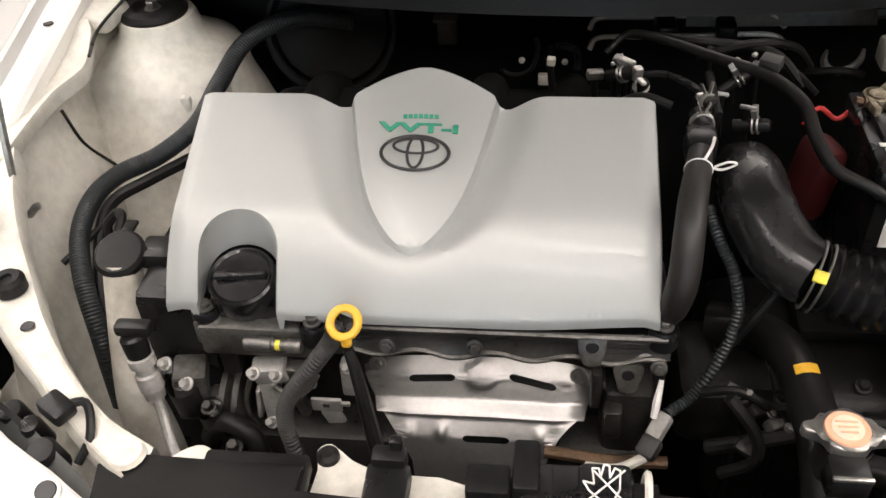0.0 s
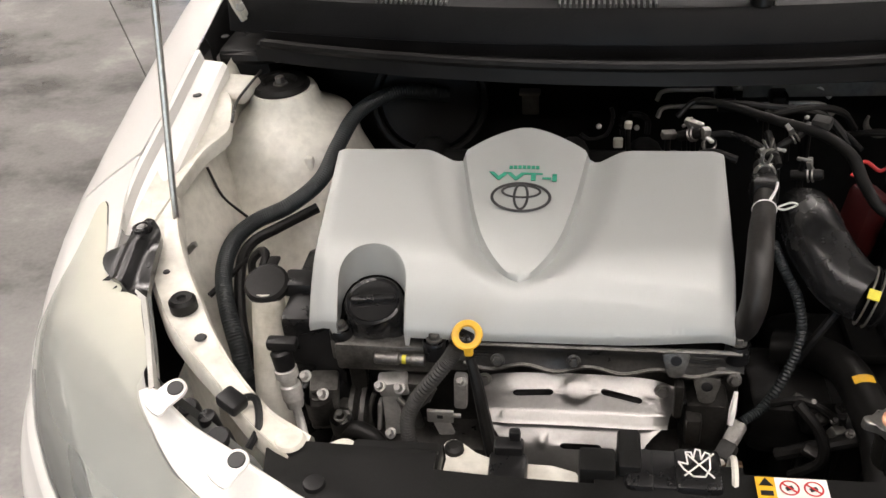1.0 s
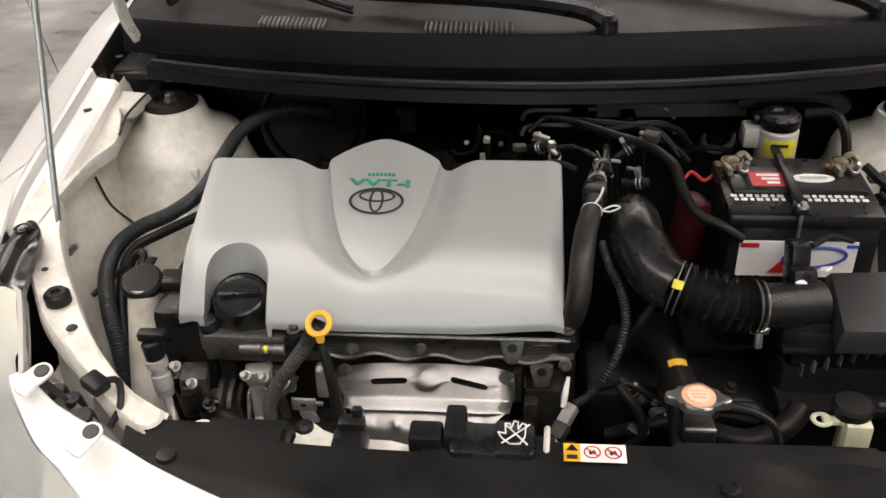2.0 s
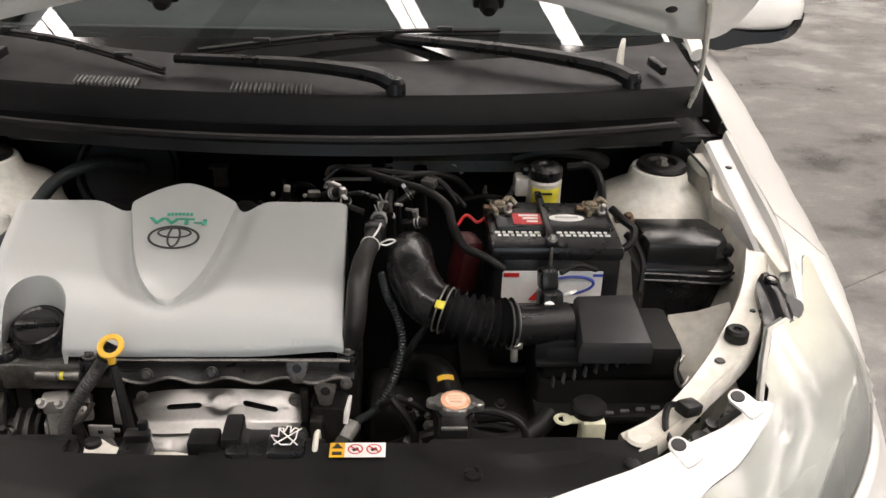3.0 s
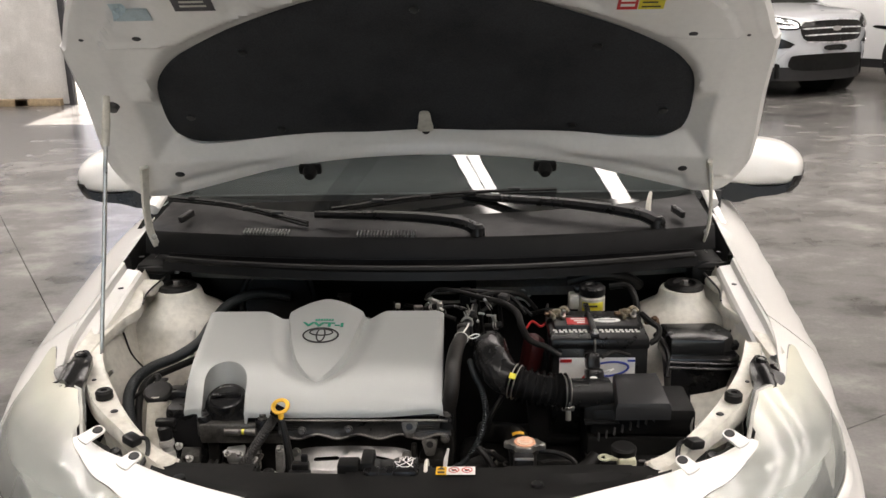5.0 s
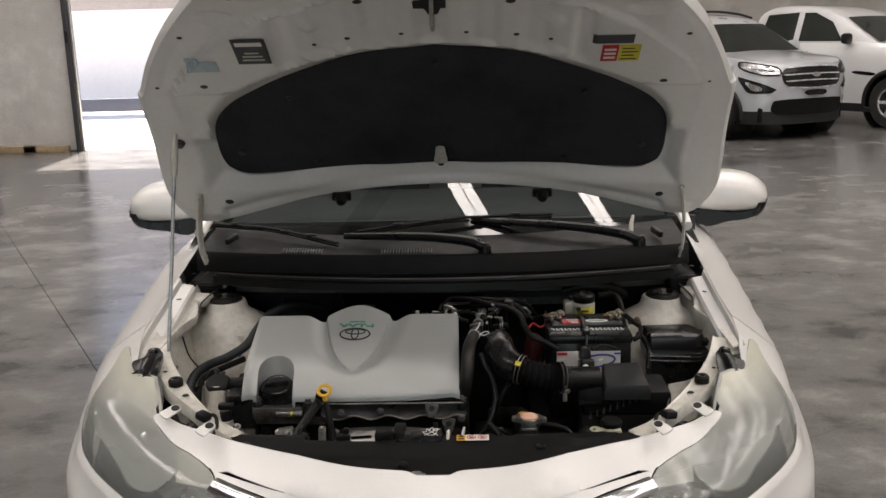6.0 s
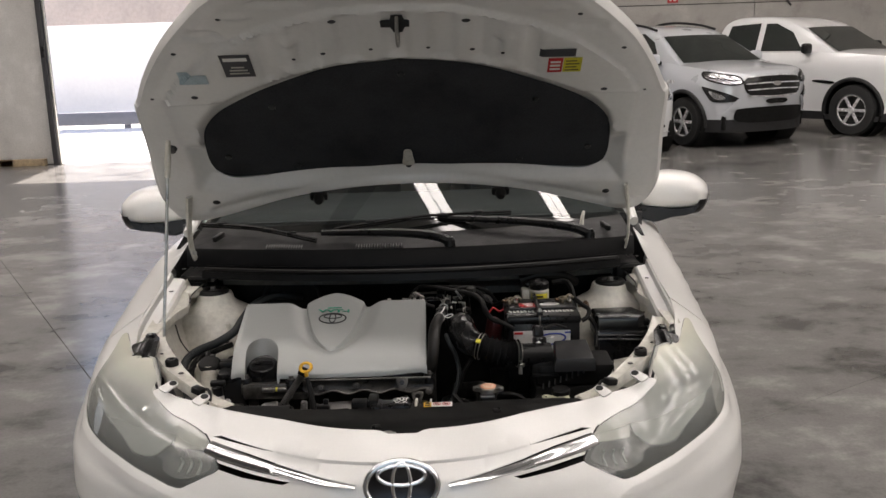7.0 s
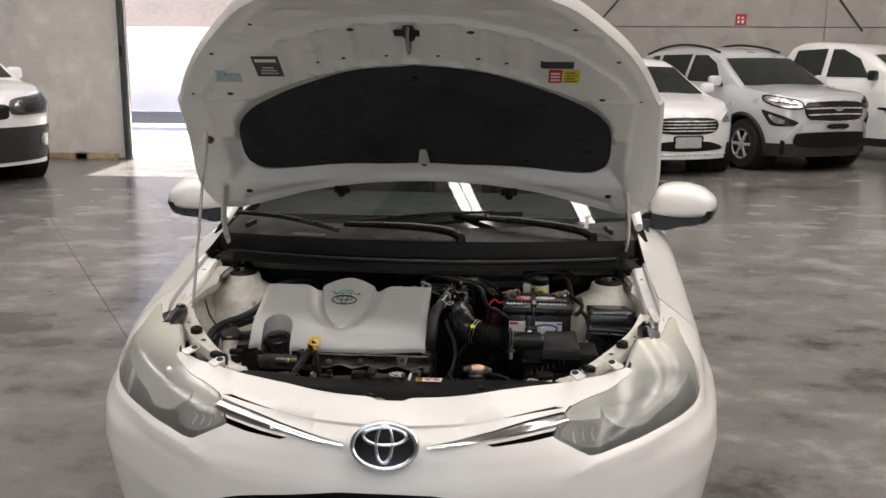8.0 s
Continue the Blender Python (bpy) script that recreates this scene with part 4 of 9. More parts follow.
part("windscreen", pane(1.115, 1.96, 0.72, 0.60, 0.10), WINDSCREEN, sedan, "clean windscreen mirroring the roof lights").visible_shadow = False
part("windscreen_frit", pane(1.035, 1.114, 0.73, 0.72, 0.10), FRIT, sedan, "black printed lower band of the windscreen")
part("rear_window", pane(2.98, 3.62, 0.58, 0.66, -0.06), DARKGLASS, sedan)
for g in (1, -1):
    for y0, y1 in ((1.45, 2.33), (2.38, 3.25)):
        def side(y, z, g=g):
            return Vector((g * (cabin_half(y, z) + 0.085 * (1 - (z - 0.96) / 0.5)), y, z))
        bm = sheet(side, [(y0 + (0.36 if y0 < 2 else 0), 1.34), (y0, 0.98), (y1, 0.98), (y1 - (0 if y0 < 2 else 0.22), 1.36)], (), 0.15)
        part("side_window", bm, DARKGLASS, sedan)
    bm = bmesh.new()
    tube(bm, [(g * 0.700, 1.17, 0.965), (g * 0.672, 1.45, 1.105), (g * 0.645, 1.72, 1.258), (g * 0.61, 2.0, 1.40), (g * 0.585, 2.4, 1.452), (g * 0.60, 2.95, 1.44), (g * 0.68, 3.3, 1.30), (g * 0.76, 3.62, 1.02)], [0.016, 0.028, 0.035, 0.04, 0.04, 0.045, 0.06, 0.07], 10, 6)
    part("side_rail", bm, PAINT, sedan)
    # door mirror
    m = Matrix.Translation((g * 0.875, 1.44, 1.0)) @ Euler((0, 0, g * -0.20)).to_matrix().to_4x4()
    bm = bmesh.new()
    prof = loop2([(-0.105, -0.035), (-0.10, 0.045), (-0.04, 0.075), (0.05, 0.066), (0.105, 0.03), (0.112, -0.01), (0.095, -0.035), (0.0, -0.045)], 4)
    if g < 0:
        prof = mirrored(prof)
    rows = []
    for d, k in ((-0.085, 0.35), (-0.078, 0.62), (-0.06, 0.84), (-0.03, 0.96), (0.0, 1.0), (0.045, 1.0), (0.05, 0.94)):
        rows.append([bm.verts.new(m @ Vector((a * k, d, 0.012 + (b - 0.012) * k))) for a, b in prof])
    n = len(prof)
    for p, q in zip(rows, rows[1:]):
        for k in range(n):
            bm.faces.new((p[k], p[(k + 1) % n], q[(k + 1) % n], q[k]))
    bm.faces.new(rows[0])
    bm.faces.new(rows[-1])
    mirror_cap = part("door_mirror", bm, PAINT, sedan, "white door mirror cap", 50)
    bm = bmesh.new()
    low = loop2([(-0.15, -0.055), (-0.10, -0.030), (0.0, -0.039), (0.095, -0.030), (0.115, -0.008), (0.09, -0.052), (0.0, -0.066), (-0.08, -0.082)], 3)
    if g < 0:
        low = mirrored(low)
    rows = []
    for d, k in ((-0.07, 0.75), (-0.05, 0.95), (0.0, 1.02), (0.05, 0.99)):
        rows.append([bm.verts.new(m @ Vector((a * k, d, b))) for a, b in low])
    n = len(low)
    for p, q in zip(rows, rows[1:]):
        for k in range(n):
            bm.faces.new((p[k], p[(k + 1) % n], q[(k + 1) % n], q[k]))
    bm.faces.new(rows[0])
    bm.faces.new(rows[-1])
    part("mirror_foot", bm, BLACK, mirror_cap, "black lower mirror housing")
    # wheels
    for y in (ARCH[0], 3.42):
        bm = bmesh.new()
        lathe(bm, [(0.20, -0.085), (0.28, -0.09), (0.298, -0.06), (0.30, 0.0), (0.298, 0.06), (0.28, 0.09), (0.20, 0.085)], aim((g * 0.725, y, 0.30), (g, 0, 0)), 36)
        w = part("wheel", bm, TYRE, sedan, "black tyre on a steel wheel")
        bm = bmesh.new()
        lathe(bm, [(0.20, 0.08), (0.19, 0.06), (0.08, 0.045), (0.05, 0.06), (0, 0.06)], aim((g * 0.735, y, 0.30), (g, 0, 0)), 30)
        part("rim", bm, ALLOY, w)
# cabin: dashboard, seats, floor
bm = bmesh.new()
box(bm, (0, 1.62, 0.86), (1.40, 0.50, 0.24), 0.08, seg=3)
part("dashboard", bm, CABIN, sedan, "dark dashboard behind the windscreen")
bm = bmesh.new()
oval_ring(bm, (0, 0), 0.18, 0.18, 0.016, aim((0.36, 1.95, 0.98), (0, 0.8, 0.6)))
part("steering_wheel", bm, CABIN, sedan)
for x in (-0.36, 0.36):
    bm = bmesh.new()
    box(bm, (x, 2.45, 0.85), (0.50, 0.20, 0.75), 0.08, pose(0, 0, 0, -12), 3)
    box(bm, (x, 2.52, 1.29), (0.25, 0.11, 0.18), 0.05, pose(0, 0, 0, -10), 3)
    part("front_seat", bm, CABIN, sedan)
bm = bmesh.new()
box(bm, (0, 2.5, 0.32), (1.45, 2.9, 0.06), 0.02)
part("cabin_floor", bm, CABIN, sedan)
bm = bmesh.new()
box(bm, (0, 1.30, 0.66), (1.50, 0.02, 0.62), 0)
part("bulkhead", bm, CABIN, sedan)

# ---- raised bonnet ----
HOOD_LINE = [(0.99, 1.04), (0.945, 1.11), (0.87, 1.215), (0.78, 1.315), (0.68, 1.41), (0.57, 1.495), (0.456, 1.571), (0.37, 1.617), (0.30, 1.645), (0.24, 1.660)]
hl_line = np.array(spline([(a, b, 0) for a, b in HOOD_LINE], 12))
hl_s = np.r_[0, np.cumsum(np.hypot(*np.diff(hl_line[:, :2], axis=0).T))]


def hood_at(x, s, out=0.0):
    """A place on the bonnet's inner side; out: metres from it towards the outer skin."""
    y, z = float(np.interp(s, hl_s, hl_line[:, 0])), float(np.interp(s, hl_s, hl_line[:, 1]))
    y2, z2 = float(np.interp(s + 0.01, hl_s, hl_line[:, 0])), float(np.interp(s + 0.01, hl_s, hl_line[:, 1]))
    if s + 0.01 > hl_s[-1]:
        y2, z2 = y - 0.008, z + 0.004
    t = Vector((0, y2 - y, z2 - z)).normalized()
    n = Vector((0, -t.z, t.y))
    if n.z < 0:
        n = -n
    return Vector((x, y, z)) + n * out + Vector((0, 0, -0.35 * max(0.0, abs(x) - 0.5) ** 2))


RIM = [(0.0, 0.118), (0.10, 0.114), (0.2, 0.104), (0.33, 0.080), (0.45, 0.042), (0.54, 0.014), (0.60, 0.004), (0.655, 0.02), (0.685, 0.08), (0.69, 0.16), (0.676, 0.30), (0.664, 0.44), (0.652, 0.465), (0.608, 0.555), (0.54, 0.662), (0.445, 0.785), (0.37, 0.868), (0.24, 0.955), (0.12, 0.99), (0.0, 1.0)]
half_rim = [tuple(p[:2]) for p in spline([(a, b, 0) for a, b in RIM], 5)]
rim_loop = half_rim + [(-a, b) for a, b in reversed(half_rim[1:-1])]
PAD_HALF = [(0.0, 0.176), (0.25, 0.168), (0.42, 0.150), (0.50, 0.152), (0.535, 0.185), (0.54, 0.25), (0.525, 0.33), (0.475, 0.395), (0.40, 0.445), (0.30, 0.500), (0.16, 0.557), (0.0, 0.580)]
hp = [tuple(p[:2]) for p in spline([(a, b, 0) for a, b in PAD_HALF], 4)]
pad_loop = hp + [(-a, b) for a, b in reversed(hp[1:-1])]


def rim_gap(x, s):
    """Rough distance inside the bonnet's outline."""
    w = float(np.interp(s, [b for a, b in half_rim[30:]], [a for a, b in half_rim[30:]])) if s > 0.05 else 0.65
    lo = float(np.interp(abs(x), [a for a, b in half_rim[:30]], [b for a, b in half_rim[:30]]))
    return min(w - abs(x), s - lo, 1.0 - s)


def pad_gap(x, s):
    """Rough distance outside the felt pad's outline."""
    a = abs(x)
    hi = float(np.interp(a, [0, 0.16, 0.30, 0.40, 0.475, 0.525, 0.54], [0.58, 0.557, 0.50, 0.445, 0.395, 0.33, 0.25]))
    return max(s - hi, (a - 0.54), 0.165 - s)


def panel_out(x, s):
    """Pressed inner panel: a sloping band round the pad, a raised crescent with flutes before it, beads, and a folded rim."""
    a, g, r = abs(x), pad_gap(x, s), rim_gap(x, s)
    brow = float(np.interp(a, [0, 0.14, 0.30, 0.40, 0.47, 0.53, 0.565, 0.585], [0.835, 0.82, 0.755, 0.69, 0.62, 0.56, 0.51, 0.47]))
    band = min(1.0, max(0.0, (g - 0.004) / 0.046))
    out = 0.018 - 0.026 * band
    raised = smooth01(0.0, 0.010, brow - s) * smooth01(0.462, 0.474, s) * smooth01(0.046, 0.056, g)
    out -= 0.011 * raised
    if s > 0.5:
        flute = smooth01(0.30, 0.70, 0.5 + 0.5 * math.cos(a / 0.105 * 2 * math.pi))
        out += 0.007 * flute * raised * smooth01(0.335, 0.315, a) * smooth01(0.012, 0.022, brow - s) * smooth01(0.060, 0.070, g)
    for pa, ps, wa, ws, h in ((0.24, 0.705, 0.022, 0.022, -0.005), (0.245, 0.850, 0.070, 0.014, 0.007), (0.43, 0.725, 0.050, 0.022, 0.007), (0.105, 0.905, 0.060, 0.014, 0.005), (0.245, 0.598, 0.030, 0.016, -0.006), (0.185, 0.618, 0.022, 0.014, -0.006), (0.34, 0.800, 0.040, 0.014, -0.004)):
        d = math.hypot((a - pa) / wa, (s - ps) / ws)
        out += h * smooth01(1.0, 0.65, d)
    if 0.46 < a < 0.585:
        out -= 0.006 * math.exp(-(((s - 0.470) / 0.007) ** 2)) * smooth01(0.46, 0.48, a)
    if a > 0.58:
        out += 0.006 * smooth01(0.585, 0.600, a) * smooth01(0.15, 0.20, s) * smooth01(0.50, 0.45, s)
    out += 0.010 * math.exp(-((s - 0.135 + 0.08 * (a / 0.5) ** 2) / 0.014) ** 2) * (a < 0.56)
    return out * smooth01(0.0, 0.030, r)


def inner_panel(x, s):
    return hood_at(x, s, panel_out(x, s))


bonnet = part("bonnet", thick(sheet(lambda x, s: hood_at(x * 1.012, s, 0.030), rim_loop, (), 0.05), 0.0015), PAINT, sedan, "white bonnet panel propped open", 40)
bm = sheet(inner_panel, rim_loop, [pad_loop], 0.0085)
part("inner_panel", bm, HOODIN, bonnet, "pressed white inner bonnet panel", 50)
bm = bmesh.new()
rows = []
for x, s in rim_loop:
    a, b = hood_at(x, s, 0.0), hood_at(x * 1.012, s, 0.030)
    mid = (a + b) / 2 + (hood_at(x * 1.02, s, 0.015) - (a + b) / 2) * 0.8
    rows.append([bm.verts.new(a), bm.verts.new(mid), bm.verts.new(b)])
for p, q in zip(rows, rows[1:] + rows[:1]):
    for k in range(2):
        bm.faces.new((p[k], p[k + 1], q[k + 1], q[k]))
part("bonnet_rim", bm, PAINT, bonnet)


def felt(x, s):
    g = -pad_gap(x, s)
    out = 0.017 - 0.009 * smooth01(0.0, 0.03, g) + 0.004 * noise.noise(Vector((x * 9, s * 9, 0)))
    d = math.hypot((x - 0.0) / 0.05, (s - 0.225) / 0.035)
    return hood_at(x, s, out + 0.006 * smooth01(1.0, 0.5, d))


pad = part("insulation_pad", sheet(felt, pad_loop, (), 0.02), FELT, bonnet, "black felt insulation pad")
for x, s in [(0, 0.19), (0, 0.545), (-0.30, 0.20), (0.30, 0.20), (-0.33, 0.43), (0.33, 0.43), (-0.48, 0.24), (0.48, 0.24)]:
    bm = bmesh.new()
    lathe(bm, [(0, 0.004), (0.008, 0.003), (0.009, 0)], aim(hood_at(x, s, -0.002), hood_at(x, s, -0.1) - hood_at(x, s)), 12)
    part("pad_clip", bm, PRINTDARK, pad)
def hood_frame(x, s, out):
    """A frame on the inner panel whose z looks out of it, y up along it."""
    c = hood_at(x, s, out)
    z = (hood_at(x, s, out - 0.1) - c).normalized()
    up = (hood_at(x, s + 0.03, out) - c).normalized()
    right = up.cross(z).normalized()
    return Matrix.Translation(c) @ Matrix((right, up, z)).transposed().to_4x4()


bm = bmesh.new()
m = hood_frame(0.0, 0.222, -0.003)
prism(bm, loop2([(-0.016, -0.024), (-0.013, 0.0), (-0.011, 0.020), (-0.006, 0.028), (0.006, 0.028), (0.011, 0.020), (0.013, 0.0), (0.016, -0.024), (0.0, -0.027)], 3), 0.007, m, 0.002)
part("prop_rest_clip", bm, TANK, pad, "pale grey plastic clip")

# striker loop in its cross-shaped hole
bm = bmesh.new()
m = hood_frame(0.006, 0.768, -0.016)
cross = loop2([(-0.045, 0.012), (-0.016, 0.014), (-0.012, 0.032), (0.012, 0.032), (0.016, 0.014), (0.045, 0.012), (0.045, -0.012), (0.016, -0.014), (0.010, -0.034), (-0.010, -0.034), (-0.016, -0.014), (-0.045, -0.012)], 2)
prism(bm, cross, 0.002, m)
part("striker_hole", bm, PRINTDARK, bonnet)
bm = bmesh.new()
c, z, up = m.translation, m.to_3x3().col[2], m.to_3x3().col[1]
tube(bm, [c + up * 0.028, c + z * 0.03 + up * 0.022, c + z * 0.045 + up * 0.0, c + z * 0.038 - up * 0.03, c - up * 0.04], 0.004, 8, 6)
part("striker", bm, STEEL, bonnet, "bright steel bonnet striker loop")
for x, s, r in [(-0.135, 0.785, 0.008), (0.155, 0.775, 0.008), (0.403, 0.769, 0.005), (0.52, 0.632, 0.005), (0.492, 0.483, 0.007), (0.605, 0.464, 0.004), (-0.378, 0.791, 0.005), (-0.512, 0.66, 0.005), (-0.505, 0.498, 0.007), (-0.613, 0.489, 0.004), (0.17, 0.66, 0.005), (-0.17, 0.66, 0.005), (-0.24, 0.64, 0.004), (0.24, 0.64, 0.004), (0.546, 0.075, 0.009), (-0.546, 0.075, 0.009), (0.07, 0.672, 0.004), (-0.06, 0.672, 0.004)]:
    p = inner_panel(x, s)
    bm = bmesh.new()
    lathe(bm, [(0, 0.0014), (r * 0.8, 0.0014), (r, 0.0)], aim(p, hood_at(x, s, -0.1) - hood_at(x, s)) @ Matrix.Diagonal((1.25, 0.9, 1, 1)), 12)
    part("panel_hole", bm, PRINTDARK, bonnet)
for x in (-0.256, 0.25):
    bm = bmesh.new()
    m = hood_frame(x, 0.088, -0.010)
    box(bm, (0, 0, 0), (0.05, 0.022, 0.016), 0.005)
    lathe(bm, [(0.016, 0.004), (0.015, 0.016), (0.010, 0.024), (0, 0.025)], Matrix.Identity(4), 14)
    bmesh.ops.transform(bm, matrix=m, verts=bm.verts)
    part("rubber_stop", bm, RUBBER, bonnet, "black rubber bonnet stop")


def sticker(name, x0, x1, s0, s1, material, parent, out=0.002, label=""):
    """A thin sticker on the inner panel, following its curve."""
    bm = sheet(lambda x, s: hood_at(x, s, panel_out(x, s) - out), [(x0, s0), (x1, s0), (x1, s1), (x0, s1)], (), 0.007)
    return part(name, thick(bm, 0.0006), material, parent, label)


OUTS = 0.0015
lab = sticker("notice_label", -0.408, -0.338, 0.58, 0.668, LABELGREY, bonnet, OUTS, "dark grey notice label with pale lettering")
sticker("label_heading", -0.401, -0.346, 0.644, 0.657, LABELWHITE, bonnet, OUTS + 0.0012)
for k, w in enumerate((0.030, 0.042, 0.046)):
    sticker("text_bar", -0.373 - w / 2, -0.373 + w / 2, 0.617 - 0.012 * k, 0.622 - 0.012 * k, TANK, bonnet, OUTS + 0.0012)
sticker("dark_label", 0.325, 0.408, 0.622, 0.651, LABELGREY, bonnet, OUTS, "worn dark strip label")
sticker("red_warning_label", 0.347, 0.381, 0.560, 0.616, RED, bonnet, OUTS, "red warning label")
for k in range(3):
    sticker("text_bar", 0.352, 0.376, 0.570 + 0.014 * k, 0.577 + 0.014 * k, LABELWHITE, bonnet, OUTS + 0.0012)
sticker("yellow_warning_label", 0.383, 0.426, 0.560, 0.616, YELLOWTAG, bonnet, OUTS, "yellow warning label")
for k in range(4):
    sticker("text_bar", 0.388, 0.420 - 0.006 * (k % 2), 0.567 + 0.012 * k, 0.570 + 0.012 * k, PRINTDARK, bonnet, OUTS + 0.0012)
sticker("faded_label", -0.525, -0.455, 0.555, 0.590, PALEBLUE, bonnet, OUTS + 0.0005, "faded pale blue sticker")

# prop rod and hinges
rod_top, rod_low = Vector((-0.600, 0.722, 1.286)), Vector((-0.621, 0.602, 0.79))
bm = bmesh.new()
tube(bm, [rod_low + Vector((0.02, 0, -0.01)), rod_low, rod_low.lerp(rod_top, 0.5), rod_top], 0.0042, 8, 6)
prop = part("prop_rod", bm, STEEL, sedan, "slim grey steel bonnet prop rod")
bm = bmesh.new()
way = (rod_top - rod_low).normalized()
tube(bm, [rod_top - way * 0.085, rod_top - way * 0.04, rod_top + way * 0.01], [0.0075, 0.0085, 0.006], 10, 4)
part("rod_grip", bm, TANK, prop, "pale foam grip")
bm = bmesh.new()
lathe(bm, [(0, 0.012), (0.010, 0.010), (0.013, 0.0)], aim(rod_top + Vector((0.004, 0.02, -0.012)), hood_at(-0.6, 0.375, -0.1) - hood_at(-0.6, 0.375)), 14)
part("rod_socket", bm, PRINTDARK, bonnet)
for g in (1, -1):
    bm = bmesh.new()
    pts = [(g * 0.630, 0.990, 0.925), (g * 0.633, 0.968, 0.965), (g * 0.630, 0.950, 1.02), (g * 0.622, 0.935, 1.075), (g * 0.612, 0.915, 1.12)]
    for o in (-0.010, -0.003, 0.004):
        tube(bm, [(x + o * 0.3, y + o, z) for x, y, z in pts], [0.0035, 0.004, 0.0045, 0.0055, 0.006], 6, 4)
    arm = part("bonnet_hinge", bm, BAYWHITE, sedan, "white painted bonnet hinge arm")
    bm = bmesh.new()
    bolt(bm, (g * 0.628, 0.968, 0.950), (-g * 0.4, -0.9, 0.2), 0.0045, 0.005)
    part("hinge_bolt", bm, STEEL, arm)

# ---- engine bay structure: part of the sedan ----


def bow(x, k):
    return k * (x / 0.6) ** 2


def across(profile, x0, x1, n=24, fade=None):
    """A skin swept across the car; profile rows: y in the middle, bow towards the sides, z."""
    bm = bmesh.new()
    rows = []
    for x in np.linspace(x0, x1, n + 1):
        rows.append([bm.verts.new((float(x), y + bow(x, k), z)) for y, k, z in profile])
    for p, q in zip(rows, rows[1:]):
        for j in range(len(profile) - 1):
            bm.faces.new((p[j], p[j + 1], q[j + 1], q[j]))
    return bm


cowl = part("cowl_panel", thick(across([(0.905, 0.07, 0.905), (0.918, 0.07, 0.948), (0.924, 0.07, 0.955), (0.95, 0.07, 0.958), (1.02, 0.08, 0.966), (1.10, 0.10, 0.978), (1.13, 0.10, 0.984)], -0.66, 0.66, 40), 0.002), COWL, sedan, "black plastic cowl panel under the windscreen")
part("cowl_gutter", thick(across([(0.832, 0.095, 0.885), (0.836, 0.095, 0.905), (0.85, 0.095, 0.906), (0.862, 0.092, 0.892), (0.89, 0.08, 0.888), (0.904, 0.07, 0.892), (0.906, 0.07, 0.91)], -0.60, 0.60, 40), 0.002), COWL, sedan, "black cowl gutter")
bm = bmesh.new()
tube(bm, [(x, 0.838 + bow(x, 0.095), 0.909) for x in np.linspace(-0.59, 0.59, 17)], 0.0075, 8, 3)
part("bonnet_seal", bm, RUBBER, cowl, "black rubber bonnet seal")
bm = bmesh.new()
tube(bm, [(x, 0.856 + bow(x, 0.092), 0.898) for x in np.linspace(-0.585, 0.585, 17)], 0.004, 6, 3)
part("seal_bead", bm, GLOSSBLACK, cowl)
LOUVRE = surface("grey_louvre_plastic", (0.13, 0.13, 0.127), 0.5, dirt=0.3, big=20, fine=200, bump=0.05)
# louvres of the fresh-air inlet
for x0, x1, n in ((-0.425, -0.315, 15), (-0.165, -0.029, 18)):
    bm = bmesh.new()
    x = x0
    for k in range(n):
        x = x0 + (x1 - x0) * (k + 0.5) / n
        box(bm, (x, 0.938 + bow(x, 0.07), 0.9600), (0.0030, 0.030, 0.006), 0.0008, pose(0, 0, 0, 6), 1)
    tagged(part("louvre", bm, LOUVRE, cowl), kind="stuff")
for x0, x1 in ((-0.36, -0.03),):
    bm = bmesh.new()
    for k in range(26):
        x = x0 + (x1 - x0) * (k + 0.5) / 26
        box(bm, (x, 0.889 + bow(x, 0.08), 0.892), (0.005, 0.008, 0.003), 0.0008, None, 1)
    tagged(part("drain_slot", bm, CLADDING, cowl), kind="stuff")
for x in (-0.575, 0.575):
    bm = bmesh.new()
    box(bm, (x, 1.045, 0.978), (0.012, 0.05, 0.016), 0.003, pose(0, 0, 0, 8, 0, 20 if x > 0 else -20))
    part("cowl_rib", bm, BLACK, cowl)
    bm = bmesh.new()
    box(bm, (x * 1.10, 1.03, 0.86), (0.08, 0.16, 0.06), 0.01)
    part("hinge_well", bm, DULL, sedan)

# wipers
for pivot, tip, b0, b1 in (((0.105, 0.935, 0.968), (-0.265, 1.010, 0.988), (-0.235, 1.05, 0.992), (0.30, 1.15, 1.010)), ((0.520, 0.99, 0.968), (0.07, 1.125, 1.002), (-0.66, 1.18, 0.994), (-0.28, 0.99, 0.974))):
    bm = bmesh.new()
    p, t = Vector(pivot), Vector(tip)
    tube(bm, [p, p.lerp(t, 0.12) + Vector((0, 0, 0.014)), p.lerp(t, 0.45) + Vector((0, 0, 0.015)), t], [0.015, 0.014, 0.012, 0.009], 8, 5)
    lathe(bm, [(0.017, -0.012), (0.016, 0.006), (0.010, 0.013), (0, 0.014)], Matrix.Translation(p), 16)
    wiper = part("windscreen_wiper", bm, BLACK, sedan, "black windscreen wiper")
    bm = bmesh.new()
    a, b = Vector(b0), Vector(b1)
    mid = a.lerp(b, 0.5) + Vector((0, 0, 0.012))
    tube(bm, [a, mid, b], 0.0045, 6, 8)
    tube(bm, [a + Vector((0, 0, -0.008)), mid + Vector((0, 0, -0.008)), b + Vector((0, 0, -0.008))], 0.003, 6, 8)
    for k in (0.2, 0.4, 0.6, 0.8):
        box(bm, a.lerp(b, k) + Vector((0, 0, 0.008)), (0.03, 0.010, 0.012), 0.003)
    part("wiper_blade", bm, RUBBER, wiper)
bm = bmesh.new()
